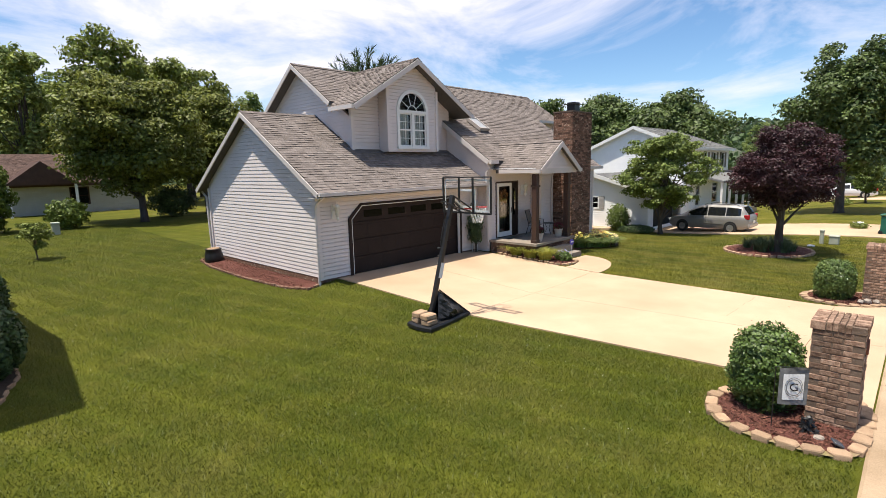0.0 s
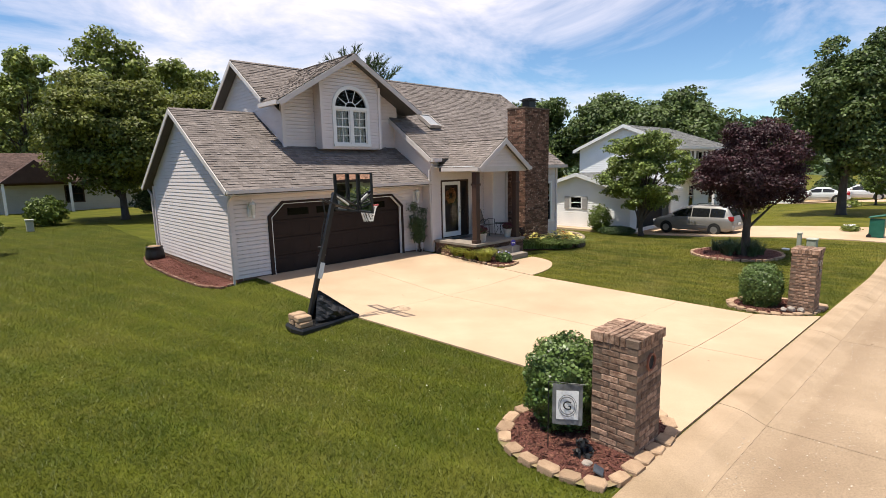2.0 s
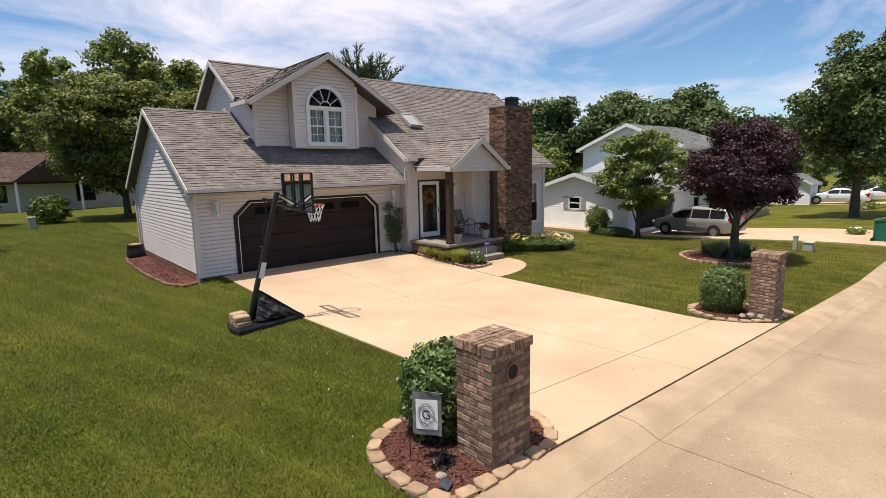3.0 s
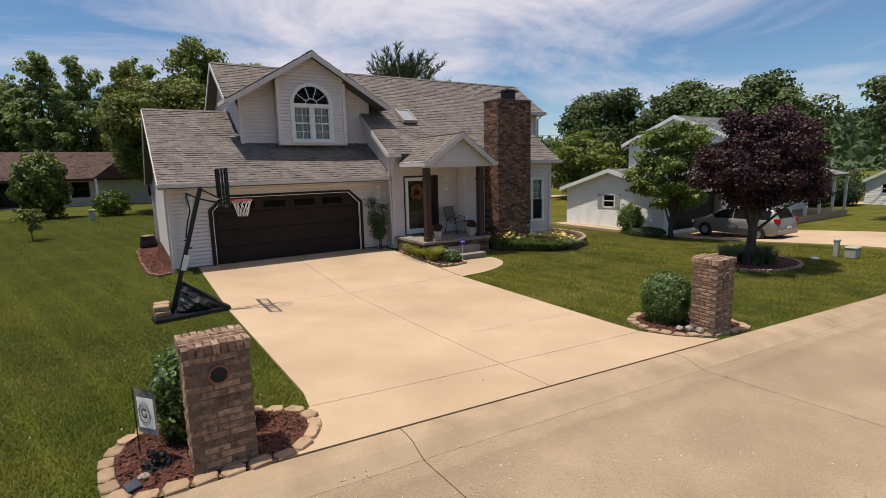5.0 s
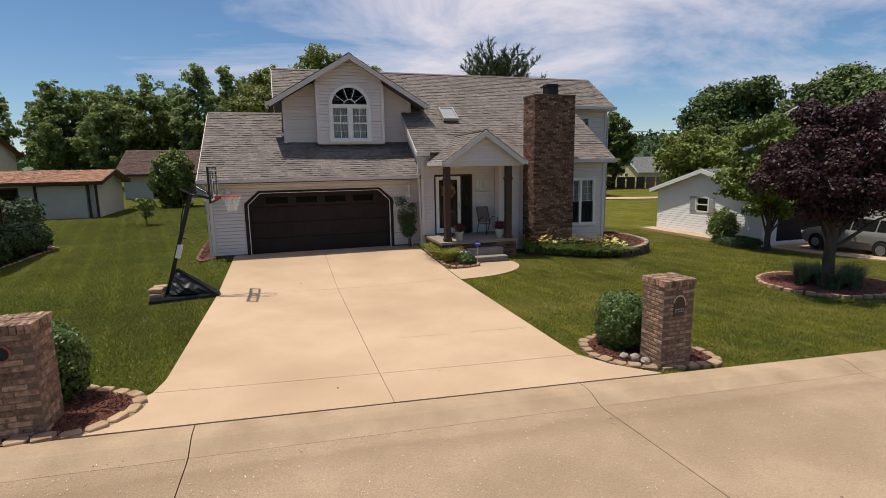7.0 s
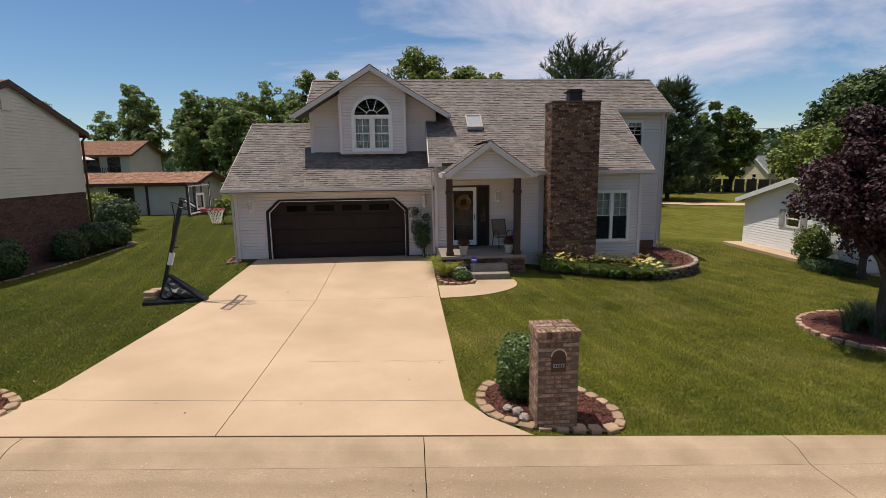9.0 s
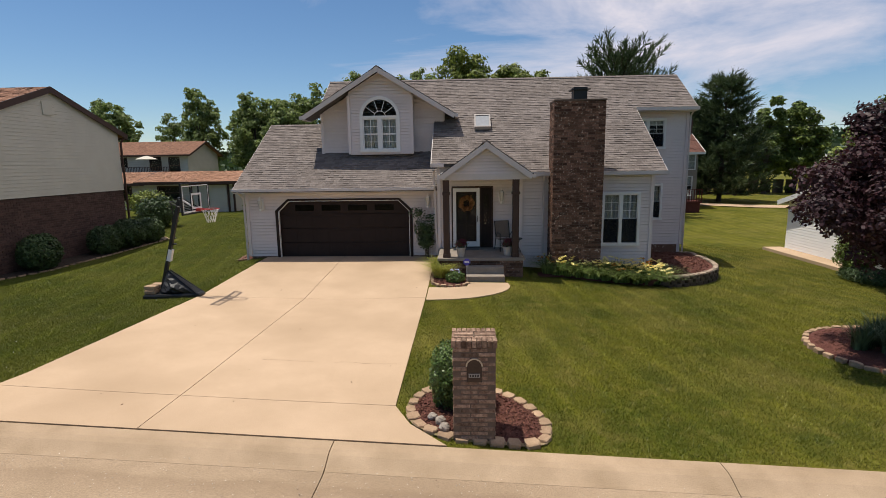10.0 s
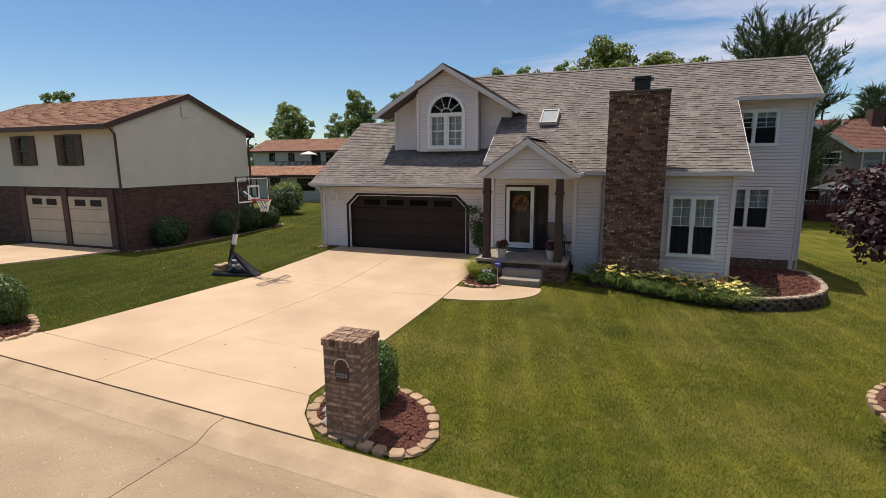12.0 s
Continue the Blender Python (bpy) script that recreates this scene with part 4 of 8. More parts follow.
d1, d2 = rnd.normal(size=(n, 3)) * 0.025, rnd.normal(size=(n, 3)) * 0.02
tagged(part("wreath", quads_mesh("wreath", np.stack((c - d1, c + d2, c + d1, c - d2), 1).reshape(-1, 3)), M_WREATH), "round orange-brown dried wreath hung on the door", "wreath")
b = Build()
b.tube([(7.30, y - 0.045, 1.35), (7.30, y - 0.075, 1.35), (7.30, y - 0.075, 1.55), (7.30, y - 0.045, 1.55)], 0.01, 6)
part("handle", b, M_BLACK, fd)

# skylight
sk = thing("skylight", "small skylight with pale frame in the roof", "skylight")
m = Matrix.Translation((7.53, 1.34, main_z(1.34) + 0.06)) @ Matrix.Rotation(math.atan(SM), 4, "X")
b = Build()
for q in ((-0.3, -0.25, -0.45, 0.45), (0.25, 0.3, -0.45, 0.45), (-0.25, 0.25, -0.45, -0.39), (-0.25, 0.25, 0.39, 0.45)):
    b.box(*q, 0.0, 0.13, m)
part("frame", b, mat("skylight_frame", (0.30, 0.265, 0.24), (0.36, 0.32, 0.29), rough=0.5), sk)
b = Build()
b.box(-0.25, 0.25, -0.39, 0.39, 0.02, 0.1, m)
part("pane", b, mat("skylight_pane", (0.24, 0.25, 0.26), (0.3, 0.31, 0.32), rough=0.2, spec=0.6), sk)

# downspouts
for pts in (((-1.2, -0.5, 2.48), (-1.2, -0.12, 2.28), (-1.2, -0.03, 2.12), (-1.2, -0.02, -0.15), (-1.25, -0.2, -0.22)),
            ((-1.19, 7.75, 2.48), (-1.19, 7.36, 2.28), (-1.19, 7.3, 0.0), (-1.35, 7.3, -0.15)),
            ((9.5, -1.2, 2.95), (9.5, -1.02, 2.75), (9.5, -1.02, 0.3)),
            ((5.8, -0.68, 3.15), (5.8, -0.5, 2.95), (5.86, -0.5, 0.2)),
            ((15.72, 2.25, 5.3), (15.76, 2.65, 5.1), (15.76, 2.68, -0.5))):
    b = Build()
    b.tube(pts, 0.04, 4)
    part("downspout", b, M_FASCIA, house, "grey downspout")

# ---- porch ----
M_STEP = mat("grey_concrete", (0.21, 0.172, 0.138), (0.28, 0.235, 0.19), scale=3, rough=0.9, bump=0.2, bscale=120)
porch = thing("porch", "raised concrete porch with brick skirt and steps", "porch", kind="structure")
b = Build()
b.box(5.98, 8.72, -2.55, -0.46, 0.34, 0.42)
part("floor", b, M_STEP, porch)
b = Build()
b.box(6.04, 8.66, -2.49, -0.5, -0.7, 0.34)
part("skirt_core", b, M_MORTAR, porch)
b = Build()
for q in brick_courses(6.03, 8.67, -2.50, -0.5, -0.65, 0.335, 9):
    b.box(*q)
tagged(part("bricks", b, M_BRICK_C, porch), kind="stuff")
for y0, y1, z in ((-3.18, -2.8, -0.02), (-2.82, -2.5, 0.19)):
    b = Build()
    b.soft_box(6.88, 8.05, y0, y1, -0.6, z, 0.012)
    part("step", b, M_STEP, porch)
for x in (6.27, 8.44):
    post = thing("porch_post", "dark brown square wooden porch post", "post", (x, -2.32, 0.42), group="porch posts")
    b = Build()
    b.soft_box(-0.1, 0.1, -0.1, 0.1, 0.0, 2.48, 0.01)
    part("shaft", b, M_BROWN, post)
    b = Build()
    b.soft_box(-0.125, 0.125, -0.125, 0.125, 1.98, 2.06, 0.01)
    part("collar", b, M_BROWN, post)
    b = Build()
    b.soft_box(-0.12, 0.12, -0.12, 0.12, 0.0, 0.12, 0.01)
    part("foot", b, M_BROWN, post)
b = Build()
b.box(6.15, 8.9, -2.45, -2.22, 2.86, 3.04)
b.box(6.12, 6.32, -2.24, -0.72, 2.88, 3.04)
b.box(8.68, 8.88, -2.24, -0.95, 2.88, 3.04)
part("porch_beam", b, M_FASCIA, house)
b = Build()
b.box(6.1, 8.9, -2.4, -0.45, 3.04, 3.07)
part("porch_ceiling", b, M_TRIM, house)
b = Build()
siding(b, (0, -2.42, 0), (1, 0, 0), (0, -1, 0), 3.04, PZ - 0.12, gable_spans(PX, 1.3, 3.04, PS), step=0.1, back=0.05)
part("porch_gable", b, M_SIDING, house)


def lantern(x, y, z):
    la = thing("wall_lantern", "white and brass coach lantern on the siding", "lantern", (x, y, z), group="coach lanterns")
    la.scale = (1.45, 1.45, 1.45)
    b = Build()
    b.soft_box(-0.06, 0.06, -0.02, 0.0, -0.14, 0.14, 0.006)
    part("back_plate", b, M_TRIM, la)
    b = Build()
    b.tube([(0, -0.02, 0.02), (0, -0.08, 0.07), (0, -0.12, 0.12)], 0.012, 6)
    part("arm", b, M_TRIM, la)
    b = Build()
    b.lathe([(0.035, -0.1), (0.06, 0.1)], 6, (0, -0.12, 0))
    part("glass", b, mat("lantern_glass", (0.5, 0.48, 0.42), (0.6, 0.58, 0.52), rough=0.15), la)
    b = Build()
    b.lathe([(0.075, 0.1), (0.05, 0.14), (0.015, 0.17), (0.01, 0.21)], 6, (0, -0.12, 0))
    part("cap", b, M_TRIM, la)
    b = Build()
    b.lathe([(0.01, -0.16), (0.03, -0.14), (0.04, -0.1)], 6, (0, -0.12, 0))
    part("finial", b, M_TRIM, la)


lantern(-0.56, 0.03, 1.98)
lantern(5.53, 0.03, 2.03)
lantern(8.12, -0.47, 2.2)

# ---- porch furniture ----
M_TAN = mat("tan_sling", (0.17, 0.13, 0.10), (0.22, 0.17, 0.13), scale=30, rough=0.8)
chair = thing("patio_chair", "dark metal patio chair with tan sling seat", "chair", (8.2, -1.05, 0.42), 15)
for x in (-0.25, 0.25):
    b = Build()
    b.tube([(x, -0.28, 0), (x, -0.26, 0.6), (x, 0.0, 0.62), (x, 0.2, 0.45)], 0.014, 6)
    part("arm", b, M_BLACK, chair)
    b = Build()
    b.tube([(x, 0.3, 0), (x, 0.18, 0.42), (x, 0.34, 0.98)], 0.014, 6)
    part("leg", b, M_BLACK, chair)
b = Build()
b.prism([(-0.24, -0.25, 0.42), (0.24, -0.25, 0.42), (0.24, 0.2, 0.38), (-0.24, 0.2, 0.38)], (0, 0, -0.02))
part("seat", b, M_TAN, chair)
b = Build()
b.prism([(-0.24, 0.18, 0.42), (0.24, 0.18, 0.42), (0.24, 0.34, 0.98), (-0.24, 0.34, 0.98)], (0, 0.02, 0))
part("backrest", b, M_TAN, chair)
table = thing("side_table", "small round dark metal side table", "table", (8.55, -1.45, 0.42))
b = Build()
b.lathe([(0.2, 0.44), (0.21, 0.45), (0.21, 0.46), (0.2, 0.47)], 20)
part("tabletop", b, M_BLACK, table)
for k in range(3):
    a = k * 2.1
    b = Build()
    b.tube([(0.17 * math.cos(a), 0.17 * math.sin(a), 0), (0.05 * math.cos(a), 0.05 * math.sin(a), 0.25), (0.15 * math.cos(a), 0.15 * math.sin(a), 0.45)], 0.01, 5)
    part("leg", b, M_BLACK, table)
mat_ = Build()
mat_.soft_box(6.62, 7.34, -1.02, -0.62, 0.42, 0.435, 0.004)
tagged(part("door_mat", mat_, M_BLACK), "dark rectangular doormat on the porch floor", "doormat")


# ---- plants ----
def leaves(seed, centers, radii, n, size, squash=0.75, up=0.4, ratio=0.68):
    """Corners of n loose leaves gathered in clumps."""
    g = np.random.default_rng(seed)
    centers, radii = np.asarray(centers, float), np.asarray(radii, float)
    pick = g.choice(len(centers), n, p=radii ** 2 / np.sum(radii ** 2))
    way = g.normal(size=(n, 3))
    way[:, 2] += 0.35
    way /= np.linalg.norm(way, axis=1)[:, None]
    shell = np.where(g.random(n) < 0.8, g.uniform(0.72, 1.06, n), g.uniform(0.2, 0.8, n))
    knob = 1 + 0.22 * np.sin(way[:, 0] * 5 + pick * 1.7) * np.sin(way[:, 1] * 5 + pick * 2.3) + 0.14 * np.sin(way[:, 2] * 9 + pick)
    off = way * (radii[pick] * shell * knob)[:, None]
    off[:, 2] *= squash
    c = centers[pick] + off
    nor = g.normal(size=(n, 3)) * 0.55 + way * 0.9
    nor[:, 2] += up
    nor /= np.linalg.norm(nor, axis=1)[:, None]
    a = np.cross(nor, g.normal(size=(n, 3)))
    a /= np.linalg.norm(a, axis=1)[:, None]
    b2 = np.cross(nor, a)
    s = size * g.uniform(0.6, 1.35, n)[:, None]
    a, b2 = a * s * 0.5, b2 * s * 0.5 * ratio
    return np.stack((c - a, c - b2 + a * 0.1, c + a, c + b2 + a * 0.1), 1).reshape(-1, 3)


M_BARK = mat("bark", (0.055, 0.04, 0.03), (0.10, 0.08, 0.062), scale=8, rough=0.95, bump=1.0, bscale=25, stretch=(1, 1, 0.3))
M_LEAF = leaf_mat("leaf_green", (0.078, 0.115, 0.022), (0.16, 0.205, 0.038))
M_LEAF_Y = leaf_mat("leaf_light", (0.12, 0.155, 0.028), (0.22, 0.25, 0.05))
M_LEAF_D = leaf_mat("leaf_dark", (0.036, 0.062, 0.024), (0.078, 0.115, 0.038))
M_LEAF_O2 = leaf_mat("leaf_olive", (0.085, 0.108, 0.018), (0.205, 0.215, 0.042), through_light=0.3)
M_LEAF_W = leaf_mat("leaf_wood", (0.13, 0.175, 0.055), (0.26, 0.32, 0.105), through_light=0.5)
M_LEAF_M = leaf_mat("leaf_deep", (0.052, 0.083, 0.022), (0.112, 0.152, 0.038))
M_LEAF_O = leaf_mat("leaf_mid", (0.098, 0.138, 0.026), (0.19, 0.235, 0.046))
M_MAROON = leaf_mat("leaf_maroon", (0.026, 0.010, 0.013), (0.068, 0.024, 0.028), through_light=0.22)
M_SHRUB = leaf_mat("shrub_leaf", (0.055, 0.10, 0.022), (0.135, 0.19, 0.05), rough=0.4)


def crown_points(seed, radius, height, n, flat=0.0):
    """Clump middles in an uneven crown that stands on z = 0."""
    g = random.Random(seed)
    pts, rad = [], []
    noise_at = Vector((seed * 3.7, seed * 1.3, 0))
    while len(pts) < n:
        v = Vector((g.gauss(0, 1), g.gauss(0, 1), g.gauss(0, 1))).normalized()
        out = 0.78 + 0.42 * noise.noise(v * 1.8 + noise_at) + 0.2 * noise.noise(v * 4.5 + noise_at)
        s = g.random() ** 0.33 * min(out, 0.97)
        if s < 0.35:
            continue
        z = v.z * s
        wide = 1.0 - 0.25 * max(z, 0) - flat * max(-z, 0)
        pts.append((v.x * s * radius * wide, v.y * s * radius * wide, height * 0.5 + z * height * 0.52))
        rad.append(radius * g.uniform(0.13, 0.26))
    return pts, rad


def tree(name, label, x, y, height, radius, material, seed, stem=1.6, trunk=0.2, n=16000, size=0.2, clumps=70, z=None, group="", squash=0.75, lean=(0, 0), bark=None, tight=1.0):
    base = gz(x, y) if z is None else z
    t = thing(name, label, "tree" if "bush" not in name else "bush", (x, y, base), group=group)
    pts, rad = crown_points(seed, radius, height - stem, clumps)
    pts, rad = [(p[0] + lean[0], p[1] + lean[1], p[2] + stem) for p in pts], [r * tight for r in rad]
    g = random.Random(seed)
    b = Build()
    b.tube([(0, 0, -0.1), (0.02, 0, 0.15), (0.0, 0.03, stem * 0.6), (lean[0] * 0.3, lean[1] * 0.3, stem + (height - stem) * 0.25), (lean[0], lean[1], stem + (height - stem) * 0.75)], [trunk * 1.5, trunk, trunk * 0.85, trunk * 0.55, trunk * 0.12], 9)
    part("trunk", b, bark or M_BARK, t, smooth=True)
    b = Build()
    for p in g.sample(pts, min(len(pts), 26)):
        h = min(stem * 0.75 + g.random() * (height - stem) * 0.3, p[2] - 0.1)
        a = Vector((0, 0, h))
        q = Vector(p)
        mid = a.lerp(q, 0.5) + Vector((0, 0, (q - a).length * 0.08))
        b.tube([a, mid, q], [trunk * 0.35, trunk * 0.2, trunk * 0.05], 5, False)
    part("branchwork", b, bark or M_BARK, t, smooth=True)
    part("crown", quads_mesh("crown", leaves(seed, pts, rad, n, size, squash)), material, t)
    return t


def shrub(name, label, x, y, rx, ry, h, material, seed, n=5000, size=0.05, z=None, box=2.0, group="", loose=0.0):
    """A clipped or loose bush: leaves over a rounded body."""
    base = gz(x, y) if z is None else z
    t = thing(name, label, "bush", (x, y, base), group=group)
    g = np.random.default_rng(seed)
    v = g.normal(size=(n, 3))
    p = np.abs(v) ** box
    v = v / (p.sum(1) ** (1 / box))[:, None]
    r = g.uniform(0.8, 1.02, n) + 0.06 * np.sin(v[:, 0] * 7 + seed) * np.cos(v[:, 1] * 6 + v[:, 2] * 5)
    if loose:
        r = g.uniform(0.6, 1.02, n) + loose * (np.sin(v[:, 0] * 6 + seed) * np.cos(v[:, 1] * 5 + v[:, 2] * 7 + seed) + 0.6 * np.sin(v[:, 2] * 13 + v[:, 0] * 9))
    c = v * r[:, None] * np.array([rx, ry, h * 0.52]) + np.array([0, 0, h * 0.5])
    c[:, 2] = np.maximum(c[:, 2], 0.02)
    nor = v + g.normal(size=(n, 3)) * 0.6
    nor /= np.linalg.norm(nor, axis=1)[:, None]
    a = np.cross(nor, g.normal(size=(n, 3)))
    a /= np.linalg.norm(a, axis=1)[:, None]
    b2 = np.cross(nor, a)
    s = (size * g.uniform(0.6, 1.4, n))[:, None]
    part("foliage", quads_mesh("leaves", np.stack((c - a * s * 0.5, c - b2 * s * 0.3, c + a * s * 0.5, c + b2 * s * 0.3), 1).reshape(-1, 3)), material, t)
    b = Build()
    for k in range(7):
        ang = k * 0.9 + seed
        b.tube([(0.05 * math.cos(ang), 0.05 * math.sin(ang), -0.05), (0.3 * rx * math.cos(ang), 0.3 * ry * math.sin(ang), h * 0.4), (0.62 * rx * math.cos(ang), 0.62 * ry * math.sin(ang), h * 0.7)], [0.02, 0.015, 0.006], 5)
    part("branchwork", b, M_BARK, t)
    return t


def blades(seed, n, spread, length, width, lean=0.5, droop=0.35):
    """Arching strap leaves from one crown, three segments each."""
    g = np.random.default_rng(seed)
    out = []
    for _ in range(n):
        a = g.uniform(0, 2 * math.pi)
        r = spread * math.sqrt(g.random())
        p = np.array([r * math.cos(a), r * math.sin(a), 0.0])
        d = np.array([math.cos(a), math.sin(a), 0]) + g.normal(0, 0.4, 3) * np.array([1, 1, 0])
        ln, le = length * g.uniform(0.6, 1.15), lean * g.uniform(0.3, 1.2)
        side = np.array([-d[1], d[0], 0])
        side = side / (np.linalg.norm(side) + 1e-6) * width * 0.5
        prev, pw = p, 1.0
        for k in range(1, 4):
            f = k / 3
            q = p + d * le * ln * f * f + np.array([0, 0, ln * (f - droop * f * f)])
            w = 1.0 - f * 0.85
            out += [prev - side * pw, prev + side * pw, q + side * w, q - side * w]
            prev, pw = q, w
    return quads_mesh("blades", np.array(out))


def flower_heads(seed, centers, size, petals=6):
    g = np.random.default_rng(seed)
    out = []
    for c in centers:
        for k in range(petals):
            a = k * 2 * math.pi / petals + g.uniform(0, 0.4)
            d = np.array([math.cos(a), math.sin(a), g.uniform(0.2, 0.9)]) * size
            s = np.array([-math.sin(a), math.cos(a), 0]) * size * 0.35
            c = np.asarray(c)
            out += [c, c + d * 0.6 - s, c + d, c + d * 0.6 + s]
    return quads_mesh("petals", np.array(out))


# ---- beds, edging and mailbox piers ----
def bed(name, outline, lift, label, material=M_MULCH, chips=0, seed=0):
    """A low mound of mulch inside an outline on the ground."""
    ob = thing(name, label, "flower bed", kind="structure")
    cx, cy = np.mean([p[0] for p in outline]), np.mean([p[1] for p in outline])
    b = Build()
    rings = [1.0, 0.96, 0.7, 0.35]
    hs = [0.0, 0.7, 0.95, 1.0]
    n = len(outline)
    for k, h in zip(rings, hs):
        for x, y in outline:
            px, py = cx + (x - cx) * k, cy + (y - cy) * k
            b.v.append((px, py, gz(px, py) + lift * h + 0.012))
    b.v.append((cx, cy, gz(cx, cy) + lift + 0.012))
    for r in range(3):
        for i in range(n):
            j = (i + 1) % n
            b.f.append((r * n + i, r * n + j, (r + 1) * n + j, (r + 1) * n + i))
    for i in range(n):
        b.f.append((3 * n + i, 3 * n + (i + 1) % n, 4 * n))
    part("mulch", b, material, ob, smooth=True)
    if chips:
        chips = int(chips * 2)
        g = np.random.default_rng(seed)
        t = g.random(chips) ** 0.5
        i = g.integers(0, n, chips)
        f = g.random(chips)[:, None]
        o = np.array(outline)
        e = o[i] * (1 - f) + o[(i + 1) % n] * f
        p = np.array([cx, cy]) + (e - np.array([cx, cy])) * (t * 0.97)[:, None]
        z = ground_z(p[:, 0], p[:, 1]) + lift * np.interp(1 - t, (0, 0.05, 0.3, 1), (0, 0.7, 0.95, 1)) + 0.022
        c = np.stack((p[:, 0], p[:, 1], z), -1)
        d1, d2 = g.normal(size=(chips, 3)) * 0.015, g.normal(size=(chips, 3)) * 0.006
        d1[:, 2] *= 0.4
        tagged(part("mulch_chips", quads_mesh("chips", np.stack((c - d1, c + d2, c + d1, c - d2), 1).reshape(-1, 3)), M_CHIP, ob), kind="stuff")
    return ob


def stone_mesh(w, d, h, seed):
    """A trapezoid edging block with worn edges."""
    g = random.Random(seed)
    b = Build()
    base = [(-w / 2, d * 0.02), (-w * 0.36, -d / 2), (w * 0.36, -d / 2), (w / 2, d * 0.02), (w * 0.38, d / 2), (-w * 0.38, d / 2)]
    r = 0.012
    for z, k in ((0, 1.0), (h - r, 1.0), (h, 0.9)):
        for x, y in base:
            b.v.append((x * k + g.uniform(-0.005, 0.005), y * k + g.uniform(-0.005, 0.005), z + g.uniform(-0.003, 0.003)))
    for q in range(2):
        for i in range(6):
            j = (i + 1) % 6
            b.f.append((q * 6 + i, q * 6 + j, q * 6 + 6 + j, q * 6 + 6 + i))
    b.f.append(tuple(range(12, 18)))
    return b.mesh("stone")


def edging(parent, outline, w=0.2, d=0.15, h=0.09, seed=0, gap=0.015, material=None, closed=True, lift=0.0, rows=1, zfun=None):
    """Edging stones laid one by one along an outline."""
    g = random.Random(seed)
    kinds = [stone_mesh(w, d, h, seed * 10 + k) for k in range(4)]
    pts = [Vector((x, y, 0)) for x, y in outline]
    if closed:
        pts.append(pts[0])
    ln = [0.0]
    for p, q in zip(pts, pts[1:]):
        ln.append(ln[-1] + (q - p).length)
    n = max(2, int(ln[-1] / (w + gap)))
    for row in range(rows):
        for k in range(n):
            s = ln[-1] * (k + 0.5 * (1 + row % 2)) / n
            if s > ln[-1]:
                continue
            i = max(j for j in range(len(ln) - 1) if ln[j] <= s)
            p, q = pts[i], pts[i + 1]
            c = p.lerp(q, (s - ln[i]) / (ln[i + 1] - ln[i]))
            d_ = q - p
            z = (zfun(c.x, c.y) if zfun else gz(c.x, c.y)) + lift + row * h
            ob = part("stone", g.choice(kinds), material or M_STONE, parent)
            ob.matrix_basis = pose(c.x + g.uniform(-0.008, 0.008), c.y + g.uniform(-0.008, 0.008), z, g.uniform(-2, 2), g.uniform(-3, 3), math.degrees(math.atan2(d_.y, d_.x)) + g.uniform(-8, 8)) @ Matrix.Diagonal((g.uniform(0.84, 1.04), g.uniform(0.8, 1.1), g.uniform(0.85, 1.15) if rows == 1 else 1.0, 1))


def margin(parent, outline, wide=1.075):
    """A worn strip of bare soil outside the edging."""
    cx, cy = np.mean([p[0] for p in outline]), np.mean([p[1] for p in outline])
    b = Build()
    n = len(outline)
    for k in (0.97, wide):
        for i, (x, y) in enumerate(outline):
            f = k + (0.03 * noise.noise(Vector((x * 5, y * 5, 0))) if k > 1 else 0)
            px, py = cx + (x - cx) * f, max(cy + (y - cy) * f, -12.03)
            b.v.append((px, py, gz(px, py) + 0.034))
    for i in range(n):
        j = (i + 1) % n
        b.f.append((i, j, n + j, n + i))
    part("soil_strip", b, M_SOIL, parent)


def loop(points, n=40):
    """A smooth closed outline through a few points."""
    out, m = [], len(points)
    for k in range(n):
        t = k * m / n
        i, f = int(t), t - int(t)
        p0, p1, p2, p3 = (Vector(points[(i + j - 1) % m]) for j in range(4))
        out.append(tuple(0.5 * ((2 * p1) + (p2 - p0) * f + (2 * p0 - 5 * p1 + 4 * p2 - p3) * f * f + (3 * p1 - p0 - 3 * p2 + p3) * f ** 3)))
    return out


